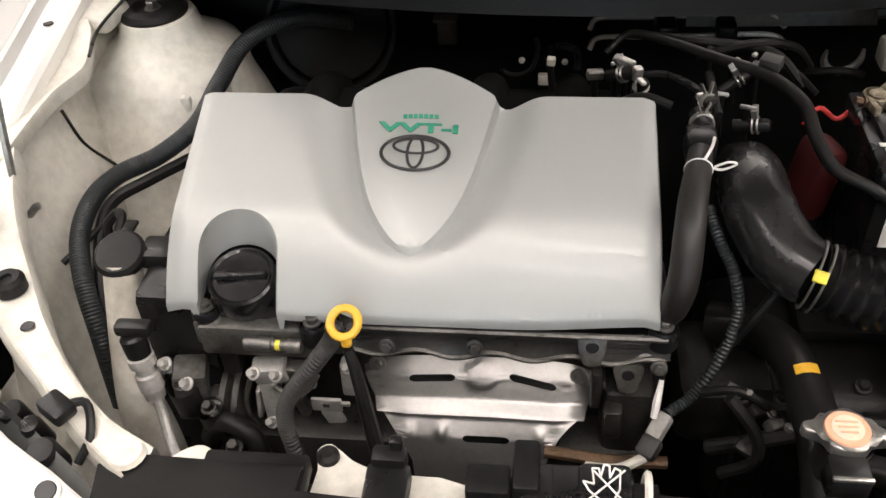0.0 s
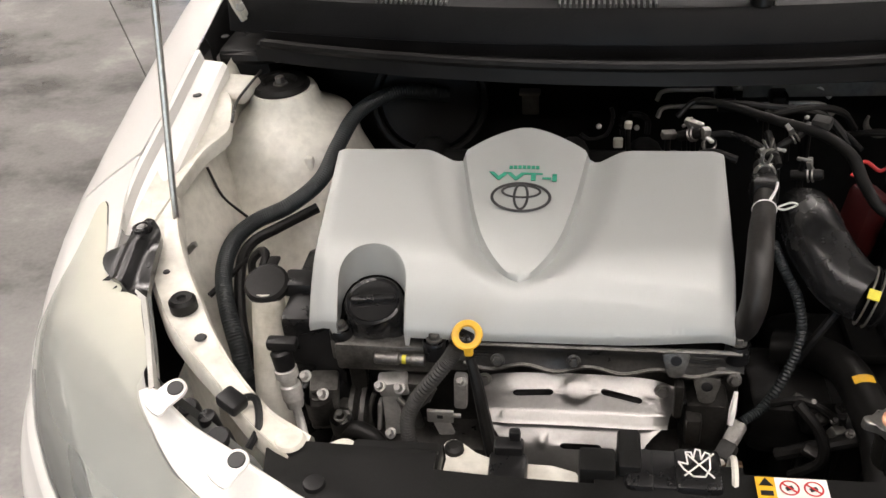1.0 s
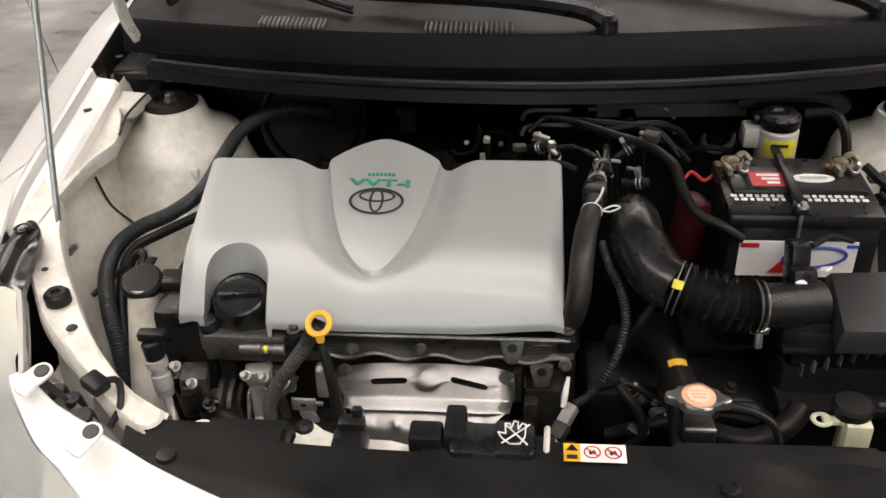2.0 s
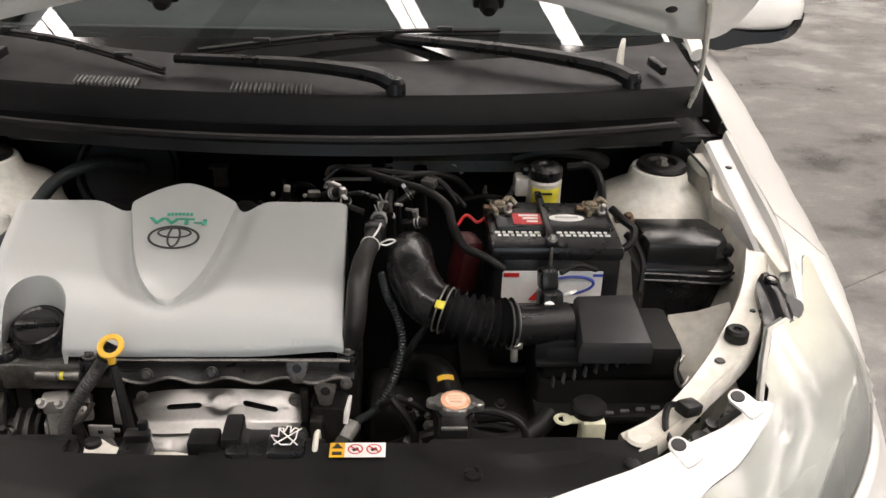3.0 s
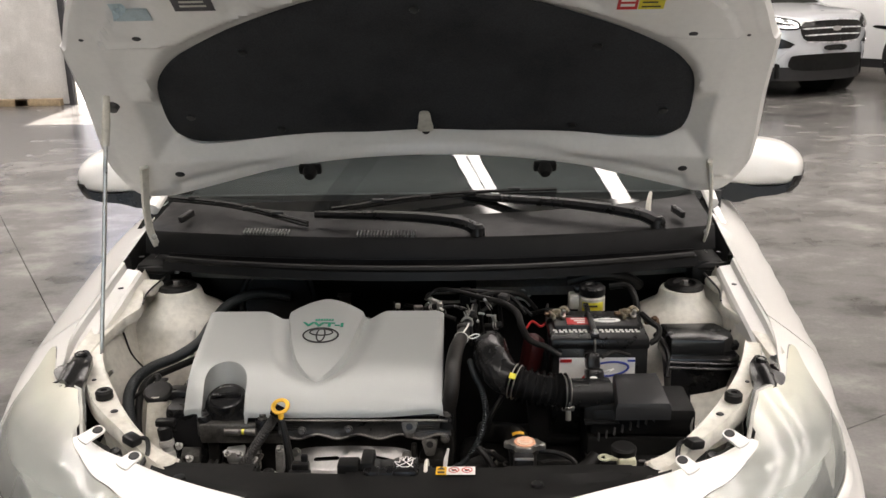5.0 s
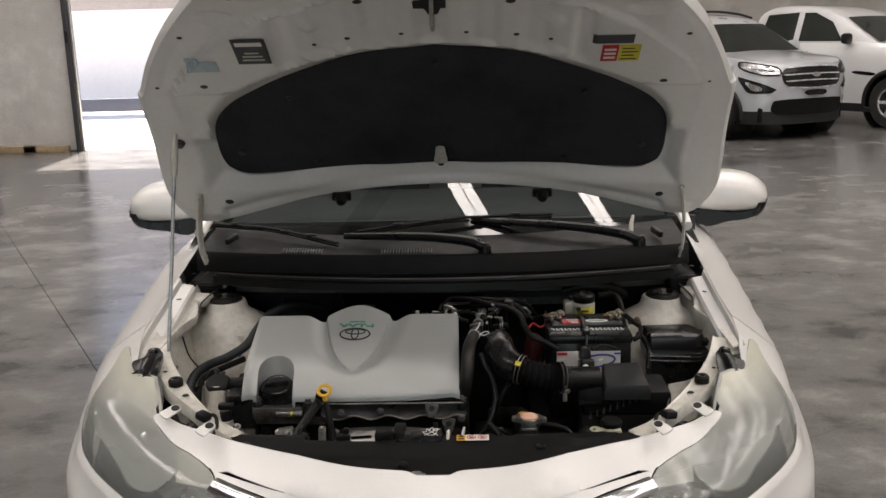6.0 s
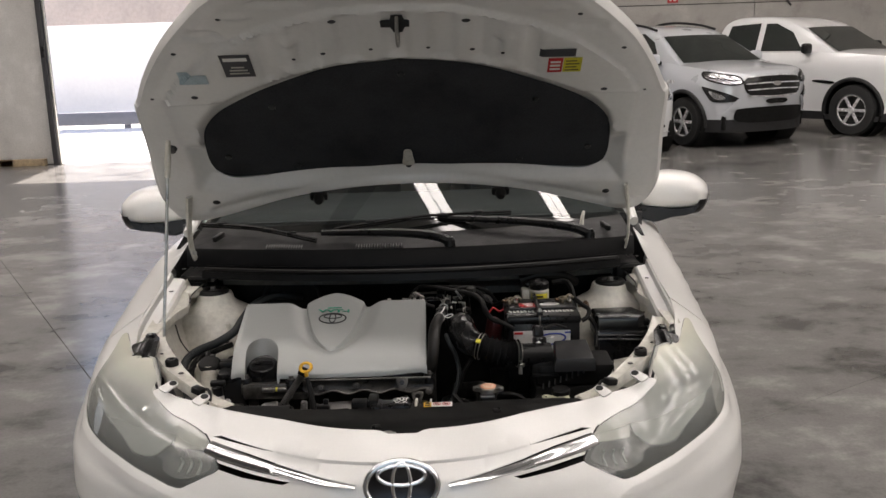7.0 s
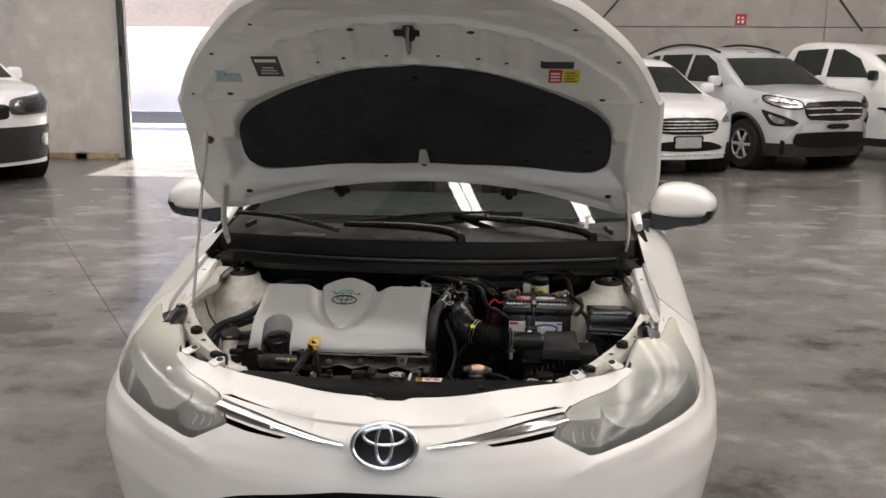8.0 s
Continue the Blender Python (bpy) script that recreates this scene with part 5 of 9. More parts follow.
tube(bm, [(0.500, 1.01, 0.985), (0.505, 1.03, 1.005), (0.512, 1.05, 1.022)], [0.007, 0.006, 0.004], 8, 4)
part("washer_jet", bm, TANK, cowl, "pale plastic washer jet")

# bulkhead (firewall) and bay floor
part("firewall", across([(0.90, 0.07, 0.888), (1.02, 0.03, 0.86), (1.03, 0.02, 0.78), (1.04, 0.0, 0.5), (1.04, 0, 0.25)], -0.66, 0.66, 20), DULL, sedan, "dark engine bay firewall")
part("firewall_flange", thick(across([(0.865, 0.075, 0.884), (0.90, 0.06, 0.872), (0.95, 0.05, 0.868), (0.955, 0.05, 0.845)], -0.56, 0.60, 30), 0.0015), surface("dusty_dark_sheet", (0.13, 0.125, 0.11), 0.5, dirt=0.5, big=8, fine=100, bump=0.1), sedan, "dusty grey firewall flange")
bm = thick(across([(0.962, 0.02, 0.806), (0.968, 0.02, 0.824), (0.985, 0.02, 0.832), (1.01, 0.02, 0.834)], 0.10, 0.34, 12), 0.0015)
part("firewall_ledge", bm, bpy.data.materials["dusty_dark_sheet"], sedan, "dusty grey firewall ledge")
bm = bmesh.new()
box(bm, (-0.207, 1.01, 0.775), (0.026, 0.006, 0.042), 0.003)
box(bm, (-0.207, 1.0, 0.797), (0.032, 0.02, 0.005), 0.002)
part("firewall_bracket", bm, bpy.data.materials["dusty_dark_sheet"], sedan, "dusty grey painted bracket")
bm = bmesh.new()
box(bm, (0, 0.62, 0.24), (1.25, 1.0, 0.02), 0.005)
part("under_tray", bm, DULL, sedan)
bm = bmesh.new()
oval_ring(bm, (0, 0), 0.085, 0.085, 0.006, aim((-0.36, 0.985, 0.79), (0.1, -0.9, 0.3)), 30, 6)
lathe(bm, [(0, 0.004), (0.06, 0.004), (0.075, 0.002), (0.082, -0.02)], aim((-0.36, 0.99, 0.79), (0.1, -0.9, 0.3)), 28)
part("sound_pad", bm, DULL, sedan, "round black firewall pad")

for g in (1, -1):
    # apron from the wing's gutter down to the chassis leg
    bm = bmesh.new()
    rows = []
    for y in np.linspace(0.36, 1.06, 15):
        zf = float(np.interp(y, [0.36, 0.6, 0.8, 1.0, 1.1], [0.74, 0.80, 0.852, 0.89, 0.90]))
        xf = float(np.interp(y, [0.36, 0.5, 0.65, 0.85, 1.1], [0.52, 0.60, 0.652, 0.655, 0.64]))
        wob = 0.010 * math.sin(y * 24)
        rows.append([bm.verts.new((g * x, y, z)) for x, z in ((xf, zf), (xf - 0.008, zf - 0.03), (xf - 0.018 + wob, zf - 0.09), (0.602 + wob * 0.6, 0.68), (0.575, 0.58), (0.50, 0.42))])
    for p, q in zip(rows, rows[1:]):
        for k in range(5):
            bm.faces.new((p[k], p[k + 1], q[k + 1], q[k]))
    apron = part("inner_wing", bm, BAYWHITE, sedan, "cream white painted inner wing panel", 60)
    # seam lines of sealant
    bm = bmesh.new()
    tube(bm, [(g * 0.637, 0.757, 0.80), (g * 0.628, 0.764, 0.75), (g * 0.612, 0.780, 0.712), (g * 0.585, 0.790, 0.675), (g * 0.555, 0.796, 0.645), (g * 0.52, 0.796, 0.61)], 0.0020, 6, 6)
    part("panel_seam", bm, DARKCAST, apron)
    # suspension tower: a neck over a broad drawn body that reaches forward
    tx, ty = (0.564, 0.908) if g > 0 else (0.568, 0.925)
    bm = bmesh.new()
    rows = []
    for r, z, sy, sx in ((0.185, 0.52, -0.075, 0.02), (0.165, 0.60, -0.055, 0.02), (0.145, 0.67, -0.035, 0.014), (0.128, 0.715, -0.018, 0.006), (0.118, 0.738, -0.010, 0.002), (0.113, 0.752, -0.006, 0), (0.108, 0.775, -0.003, 0), (0.098, 0.790, 0, 0), (0.082, 0.800, 0, 0), (0.066, 0.809, 0, 0), (0.054, 0.820, 0, 0), (0.050, 0.836, 0, 0), (0.047, 0.842, 0, 0), (0.036, 0.843, 0, 0)):
        ring = []
        for k in range(44):
            a = 2 * math.pi * k / 44
            rr = r * (1 + 0.035 * math.cos(3 * a + 0.6) * (r > 0.1))
            ring.append(bm.verts.new((g * (tx - sx) + g * rr * math.cos(a), ty + sy + rr * math.sin(a), z)))
        rows.append(ring)
    for p, q in zip(rows, rows[1:]):
        for k in range(44):
            bm.faces.new((p[k], p[(k + 1) % 44], q[(k + 1) % 44], q[k]))
    bm.faces.new(rows[-1])
    tower = part("suspension_tower", bm, BAYWHITE, sedan, "cream white suspension tower with black cap", 50)
    for a in (-0.55, -1.05):
        bm = bmesh.new()
        box(bm, (g * (tx - 0.108 * math.cos(a)), ty - 0.003 + 0.108 * math.sin(a), 0.755), (0.016, 0.016, 0.05), 0.007)
        part("tower_rib", bm, BAYWHITE, tower)
    bm = bmesh.new()
    lathe(bm, [(0.043, 0.838), (0.044, 0.846), (0.040, 0.852), (0.026, 0.853), (0.022, 0.846), (0.0, 0.846)], Matrix.Translation((g * (tx + 0.004), ty, 0)), 30)
    cap = part("tower_cap", bm, RUBBER, tower, "black rubber strut cap")
    bm = bmesh.new()
    bolt(bm, (g * (tx + 0.004), ty, 0.846), (0, 0, 1), 0.0075, 0.012)
    part("strut_nut", bm, ALUMINIUM, tower)
    for x, y, z in ((0.572, 0.846, 0.787), (0.515, 0.80, 0.735)):
        bm = bmesh.new()
        lathe(bm, [(0, 0.002), (0.0055, 0.002), (0.0065, 0)], aim((g * (x + tx - 0.568), y + ty - 0.925, z), (0, -0.75, 0.66)) @ Matrix.Diagonal((1.3, 0.8, 1, 1)), 10)
        part("tower_hole", bm, PRINTDARK, tower)
    # flange folded in from the wing, dished in the middle, with a rolled free edge
    free = [(0.646, 0.585), (0.640, 0.640), (0.634, 0.690), (0.626, 0.735), (0.612, 0.765), (0.606, 0.785), (0.612, 0.815), (0.622, 0.850), (0.634, 0.872)]
    line = [tuple(p[:2]) for p in spline([(a, b, 0) for a, b in free], 5)]
    bm = bmesh.new()
    rows = []
    for x, y in line:
        z = 0.846 + 0.05 * (y - 0.78) / 0.2 * 0.6
        dishy = 0.012 * smooth01(0.66, 0.74, y) * smooth01(0.87, 0.80, y)
        rows.append([bm.verts.new((g * a, y, b)) for a, b in ((0.672, z + 0.004), (x + 0.75 * (0.668 - x), z - dishy * 0.7), (x + 0.4 * (0.668 - x), z - dishy), (x + 0.006, z - dishy * 0.2), (x, z - 0.001), (x - 0.002, z - 0.006), (x + 0.001, z - 0.022))])
    for p, q in zip(rows, rows[1:]):
        for k in range(6):
            bm.faces.new((p[k], p[k + 1], q[k + 1], q[k]))
    gus = part("tower_gusset", bm, BAYWHITE, sedan, "cream white folded wing flange")
    bm = bmesh.new()
    box(bm, (g * 0.640, 0.902, 0.851), (0.075, 0.060, 0.022), 0.010, pose(0, 0, 0, 4, 0, 12 * g), 3)
    part("wing_brace", bm, BAYWHITE, gus)
    bm = bmesh.new()
    tube(bm, [(g * 0.606, 0.800, 0.848), (g * 0.613, 0.845, 0.855), (g * 0.607, 0.880, 0.862), (g * 0.600, 0.930, 0.866)], 0.0022, 6, 5)
    part("panel_seam", bm, DARKCAST, gus)
    bm = bmesh.new()
    box(bm, (g * 0.640, 1.005, 0.868), (0.125, 0.085, 0.012), 0.004)
    box(bm, (g * 0.585, 1.03, 0.895), (0.010, 0.05, 0.05), 0.003)
    seat = part("hinge_seat", bm, surface("dusty_grey_metal", (0.30, 0.29, 0.27), 0.5, dirt=0.4, big=10, fine=100, bump=0.1) if g > 0 else bpy.data.materials["dusty_grey_metal"], gus, "dusty grey hinge plate")
    bm = bmesh.new()
    lathe(bm, [(0, 0.0016), (0.008, 0.0016), (0.009, 0)], Matrix.Translation((g * 0.652, 0.985, 0.8745)) @ Matrix.Diagonal((1.5, 0.8, 1, 1)), 14)
    part("plate_hole", bm, PRINTDARK, seat)
    bm = bmesh.new()
    tube(bm, [(g * 0.585, 0.958, 0.872), (g * 0.62, 0.953, 0.876), (g * 0.665, 0.957, 0.876)], [0.007, 0.011, 0.009], 8, 4)
    part("rubber_plug", bm, RUBBER, gus)

    # upper rail to the headlight, bent strip with raised edges
    bm = bmesh.new()
    line = spline([(0.648, 0.640, 0.822), (0.616, 0.552, 0.806), (0.563, 0.464, 0.789), (0.530, 0.421, 0.781), (0.496, 0.386, 0.771), (0.467, 0.359, 0.761), (0.438, 0.337, 0.749), (0.396, 0.314, 0.738)], 5)
    wid = np.interp(np.linspace(0, 1, len(line)), [0, 0.14, 0.29, 0.43, 0.57, 0.71, 0.86, 1], [0.017, 0.0215, 0.0225, 0.0185, 0.0145, 0.0135, 0.0145, 0.019])
    rows = []
    for i, c in enumerate(line):
        d = line[min(i + 1, len(line) - 1)] - line[max(i - 1, 0)]
        n = np.array([-d[1], d[0], 0]) / math.hypot(d[0], d[1])
        row = []
        for w, dz in ((-1.12, -0.028), (-1.05, -0.002), (-0.9, 0.003), (-0.7, 0.0), (0.7, 0.0), (0.9, 0.003), (1.05, -0.002), (1.12, -0.022)):
            p = c + n * w * wid[i]
            row.append(bm.verts.new((g * p[0], p[1], p[2] + dz)))
        rows.append(row)
    for p, q in zip(rows, rows[1:]):
        for k in range(7):
            bm.faces.new((p[k], p[k + 1], q[k + 1], q[k]))
    rail = part("headlamp_rail", bm, BAYWHITE, sedan, "white painted upper headlamp rail", 40)
    bm = bmesh.new()
    lathe(bm, [(0.0155, 0.0), (0.0155, 0.012), (0.012, 0.016), (0.006, 0.015), (0.005, 0.012), (0, 0.012)], Matrix.Translation((g * 0.562, 0.464, 0.789)), 20)
    part("rubber_buffer", bm, RUBBER, rail, "black rubber bonnet buffer")
    for x, y, z, r in ((0.628, 0.553, 0.8075, 0.006), (0.601, 0.516, 0.800, 0.0045), (0.530, 0.424, 0.782, 0.007)):
        bm = bmesh.new()
        lathe(bm, [(0, 0.0015), (r * 0.8, 0.0015), (r, 0)], Matrix.Translation((g * x, y, z)), 12)
        part("rail_hole", bm, PRINTDARK, rail)
    bm = bmesh.new()
    lathe(bm, [(0.017, 0), (0.014, 0.004), (0.008, 0.005), (0, 0.006)], Matrix.Translation((g * 0.408, 0.320, 0.742)), 16)
    part("spot_weld_boss", bm, BAYWHITE, rail)
    # black buffer bracket at the wing's front end
    plan = [(0.653, 0.563), (0.640, 0.574), (0.625, 0.568), (0.611, 0.541), (0.605, 0.490), (0.599, 0.455), (0.624, 0.464), (0.662, 0.493), (0.669, 0.515), (0.650, 0.531)]
    bm = sheet(lambda x, y, g=g: Vector((g * x, y, (0.802 if g > 0 else 0.812) + 0.018 * smooth01(0.46, 0.54, y) + 0.006 * smooth01(0.650, 0.640, x) * smooth01(0.622, 0.632, x))), loop2(plan, 3), (), 0.006)
    brk = part("corner_bracket", thick(bm, 0.012), GLOSSBLACK, sedan, "black plastic corner bracket")
    bm = bmesh.new()
    lathe(bm, [(0.0115, 0), (0.0115, 0.008), (0.008, 0.010), (0.007, 0.006), (0, 0.006)], Matrix.Translation((g * 0.637, 0.553, 0.820 if g > 0 else 0.830)), 18)
    part("bracket_collar", bm, BLACK, brk)
    bm = bmesh.new()
    bolt(bm, (g * 0.637, 0.553, 0.825 if g > 0 else 0.835), (0, 0, 1), 0.0045, 0.004)
    part("bracket_screw", bm, STEEL, brk)
    # dark gap beside the lamp, lamp back with adjusters and white tabs
    bm = sheet(lambda u, z, g=g: BODY.at(g * u, z, -0.045) + Vector((0, 0.01, -0.02)), [(0.46, 0.58), (1.12, 0.60), (1.10, 0.73), (0.95, 0.735), (0.80, 0.725), (0.60, 0.705), (0.46, 0.695)], (), 0.05)
    part("lamp_back", bm, DULL, sedan, "dark back of the headlight housing")
    for top_end, foot in (((0.5235, 0.338, 0.787), (0.545, 0.318, 0.762)), ((0.4300, 0.249, 0.788), (0.446, 0.234, 0.764))):
        a, b = Vector((g * top_end[0], *top_end[1:])), Vector((g * foot[0], *foot[1:]))
        m = aim(a, Vector((-g * 0.10, -0.30, 0.95)), a - b)
        L = (a - b).length
        bm = bmesh.new()
        prism(bm, loop2([(-0.0112, -L * 0.8), (-0.0112, -L * 0.4), (-0.0112, 0.0), (-0.008, 0.008), (0.0, 0.0112), (0.008, 0.008), (0.0112, 0.0), (0.0112, -L * 0.4), (0.0112, -L * 0.8)], 3), 0.004, m, 0.0012)
        tab = part("bumper_tab", bm, PAINT, sedan, "white bumper mounting tab")
        bm = bmesh.new()
        lathe(bm, [(0.0, 0.0052), (0.0075, 0.0052), (0.0085, 0.004)], m, 16)
        part("tab_hole", bm, PRINTDARK, tab)
    for x, y, z, r in ((0.482, 0.318, 0.742, 0.014), (0.500, 0.340, 0.748, 0.010), (0.53, 0.36, 0.74, 0.012)):
        bm = bmesh.new()
        lathe(bm, [(r, -0.03), (r, 0.0), (r * 0.8, 0.004), (r * 0.5, 0.003), (0, 0.002)], aim((g * x, y, z), (0, -0.25, 0.97)), 16)
        part("lamp_adjuster", bm, BLACK, sedan)
    bm = bmesh.new()
    c = Vector((g * 0.470, 0.343, 0.770))
    box(bm, c, (0.028, 0.022, 0.016), 0.004, pose(0, 0, 0, 0, 10, 30 * g))
    tube(bm, [c, c + Vector((g * -0.02, 0.01, -0.004)), c + Vector((g * -0.028, -0.012, -0.02)), c + Vector((g * -0.02, -0.03, -0.035))], 0.004, 8, 5)
    part("lamp_plug", bm, BLACK, sedan, "black wiring plug on the rail")

# radiator support: black shroud, white latch panel, warning boxes


def lip_y(x):
    s = float(np.interp(abs(x), BODY.c[:120, 0], BODY.s[:120]))
    return BODY.at(s, 0.752).y


def shroud(x, v):
    y0 = lip_y(x) + 0.014
    y1 = 0.338 - 0.02 * abs(x)
    y = y0 + (y1 - y0) * v
    z = 0.724 + 0.010 * smooth01(0.25, 0.45, v) - 0.02 * smooth01(0.25, 0.0, v) - 0.012 * smooth01(0.93, 1.0, v)
    if 0.235 < x < 0.36 and v < 0.75:
        z -= 0.012 * smooth01(0.235, 0.25, x) * smooth01(0.36, 0.345, x)
    return Vector((x, y, z + 0.006 * min(1.0, (x / 0.4) ** 2)))


outline = [(-0.415, 0.02), (0.415, 0.02), (0.43, 0.9), (0.365, 0.9), (0.36, 0.98), (0.16, 0.98), (0.15, 0.90), (0.03, 0.90), (0.03, 0.98), (-0.108, 0.98), (-0.108, 0.80), (-0.260, 0.80), (-0.260, 0.98), (-0.40, 0.96), (-0.43, 0.80)]
shr = part("radiator_shroud", thick(sheet(shroud, outline, (), 0.03, 0.06), 0.003), DULL, sedan, "matt black plastic radiator shroud")
for x, v in ((-0.37, 0.5), (-0.06, 0.35), (0.28, 0.35), (0.20, 0.6), (0.39, 0.5)):
    bm = bmesh.new()
    lathe(bm, [(0.011, 0.0), (0.010, 0.004), (0.005, 0.005), (0, 0.004)], Matrix.Translation(shroud(x, v)), 16)
    part("push_clip", bm, BLACK, shr)
bm = bmesh.new()
box(bm, (-0.303, 0.312, 0.717), (0.092, 0.062, 0.022), 0.005)
box(bm, (-0.395, 0.305, 0.716), (0.075, 0.055, 0.024), 0.008)
part("shroud_pad", bm, DULL, shr)
bm = bmesh.new()
box(bm, (-0.005, 0.128, 0.735), (0.05, 0.035, 0.012), 0.004)
box(bm, (0.03, 0.122, 0.742), (0.06, 0.02, 0.010), 0.003)
part("latch_shutter", bm, BLACK, shr)
bm = bmesh.new()
box(bm, (-0.03, 0.128, 0.742), (0.022, 0.016, 0.022), 0.006)
box(bm, (-0.03, 0.120, 0.746), (0.034, 0.006, 0.016), 0.002)
part("latch_catch", bm, STEEL, shr, "bright steel latch catch")
# white latch panel
bm = bmesh.new()
out = loop2([(-0.252, 0.262), (-0.255, 0.345), (-0.262, 0.366), (-0.25, 0.374), (-0.235, 0.362), (-0.205, 0.345), (-0.125, 0.338), (-0.112, 0.262)], 3)
prism(bm, out, 0.006, Matrix.Translation((0, 0.004, 0.690)), 0.002)
latch_panel = part("latch_panel", bm, BAYWHITE, sedan, "white painted latch panel")
bm = bmesh.new()
lathe(bm, [(0.0105, 0), (0.010, 0.005), (0.006, 0.008), (0, 0.008)], Matrix.Translation((-0.250, 0.362, 0.696)), 14)
part("panel_grommet", bm, RUBBER, latch_panel)
bm = bmesh.new()
box(bm, (-0.192, 0.322, 0.704), (0.038, 0.052, 0.020), 0.004)
box(bm, (-0.192, 0.351, 0.714), (0.030, 0.018, 0.020), 0.004)
box(bm, (-0.186, 0.357, 0.728), (0.012, 0.010, 0.014), 0.003)
box(bm, (-0.192, 0.295, 0.702), (0.042, 0.006, 0.012), 0.002)
part("release_clip", bm, BLACK, latch_panel, "black cable clip")
bm = bmesh.new()
out = loop2([(-0.405, 0.315), (-0.38, 0.350), (-0.362, 0.358), (-0.345, 0.345), (-0.33, 0.318)], 3)
prism(bm, out, 0.005, Matrix.Translation((0, 0.004, 0.700)), 0.0015)
part("support_flange", bm, BAYWHITE, sedan, "white support flange")
bm = bmesh.new()
box(bm, (-0.075, 0.330, 0.733), (0.022, 0.05, 0.03), 0.004)
box(bm, (-0.105, 0.315, 0.734), (0.035, 0.03, 0.026), 0.004)
part("shroud_block", bm, DULL, shr)
# horn cover box with warning symbol
bm = bmesh.new()
box(bm, (-0.035, 0.316, 0.722), (0.092, 0.050, 0.032), 0.007)
horn = single("fan_motor_cover", bm, BLACK, "black plastic cover with a white do-not-touch symbol", "cover")
for c, s in (((-0.066, 0.314, 0.726), (0.028, 0.050, 0.030)), ((-0.012, 0.315, 0.728), (0.044, 0.052, 0.028))):
    bm = bmesh.new()
    box(bm, c, s, 0.007)
    part("raised_cap", bm, BLACK, horn)
m = Matrix.Translation((-0.011, 0.318, 0.7424)) @ Matrix.Diagonal((1.05, 1.05, 1, 1))
strokes = [((-0.014, -0.006), (-0.018, 0.002)), ((-0.018, 0.002), (-0.010, 0.0)), ((-0.010, 0.0), (-0.011, 0.014)), ((-0.011, 0.014), (-0.006, 0.014)), ((-0.006, 0.014), (-0.005, 0.006)), ((-0.005, 0.006), (-0.002, 0.018)), ((-0.002, 0.018), (0.002, 0.017)), ((0.002, 0.017), (0.002, 0.006)), ((0.002, 0.006), (0.006, 0.015)), ((0.006, 0.015), (0.010, 0.013)), ((0.010, 0.013), (0.009, -0.004)), ((0.009, -0.004), (0.004, -0.014)), ((0.004, -0.014), (-0.006, -0.014)), ((-0.006, -0.014), (-0.014, -0.006)), ((-0.014, -0.014), (0.014, 0.014)), ((-0.010, 0.012), (0.012, -0.015))]
for k, ((x0, y0), (x1, y1)) in enumerate(strokes):
    bm = bmesh.new()
    a = math.atan2(y1 - y0, x1 - x0)
    box(bm, m @ Vector(((x0 + x1) / 2, (y0 + y1) / 2, 0)), (math.hypot(x1 - x0, y1 - y0) + 0.001, 0.0014, 0.0008), 0, pose(0, 0, 0, 0, 0, math.degrees(a)))
    part("symbol_stroke", bm, LABELWHITE, horn, smooth=0)
bm = bmesh.new()
tube(bm, [(0.022, 0.345, 0.70), (0.022, 0.335, 0.735), (0.021, 0.31, 0.738), (0.020, 0.285, 0.71)], 0.0035, 6, 5)
part("support_strap", bm, BAYWHITE, sedan, "white painted strap")
# caution label on the shroud
lab = thing("caution_label", (0.07, 0.317, 0.735), "yellow and white caution label on the black radiator shroud", "label")


def on_shroud(x, y, d):
    v = (y - lip_y(x) - 0.014) / (0.338 - 0.02 * abs(x) - lip_y(x) - 0.014)
    return shroud(x, min(1, max(0, v))) + Vector((0, 0, 0.0045 + d))


for name, x0, x1, y0, y1, mt, d in (("yellow_field", 0.038, 0.055, 0.286, 0.311, YELLOW, 0), ("white_field", 0.055, 0.101, 0.286, 0.311, LABELWHITE, 0)):
    bm = sheet(lambda x, y, d=d: on_shroud(x, y, d), [(x0, y0), (x1, y0), (x1, y1), (x0, y1)], (), 0.02)
    part(name, thick(bm, 0.0005), mt, lab)
bm = bmesh.new()
c = on_shroud(0.0465, 0.299, 0.001)
prism(bm, [(-0.006, 0.001), (0.006, 0.001), (0, 0.010)], 0.0006, Matrix.Translation(c))
part("warning_triangle", bm, PRINTDARK, lab, smooth=0)
bm = bmesh.new()
box(bm, on_shroud(0.0465, 0.2915, 0.001), (0.011, 0.005, 0.0006), 0)
part("warning_bar", bm, PRINTDARK, lab, smooth=0)
for x in (0.067, 0.088):
    bm = bmesh.new()
    c = on_shroud(x, 0.2985, 0.0012)
    oval_ring(bm, (0, 0), 0.008, 0.008, 0.0008, Matrix.Translation(c), 24, 4)
    box(bm, c, (0.016, 0.0014, 0.0006), 0, pose(0, 0, 0, 0, 0, -40))
    ring = part("ban_ring", bm, RED, lab, smooth=0)
    bm = bmesh.new()
    box(bm, c - Vector((0, 0, 0.0004)), (0.007, 0.004, 0.0006), 0, pose(0, 0, 0, 0, 0, 25))
    part("pictogram", bm, PRINTDARK, lab, smooth=0)

# ---- engine ----
engine = thing("engine", (-0.19, 0.60, 0.30), "four-cylinder engine under a silver plastic cover", "engine")
CX0, CX1 = -0.430, 0.041


def shield_half(y):
    return float(np.interp(y, SHIELD_Y, SHIELD_W))


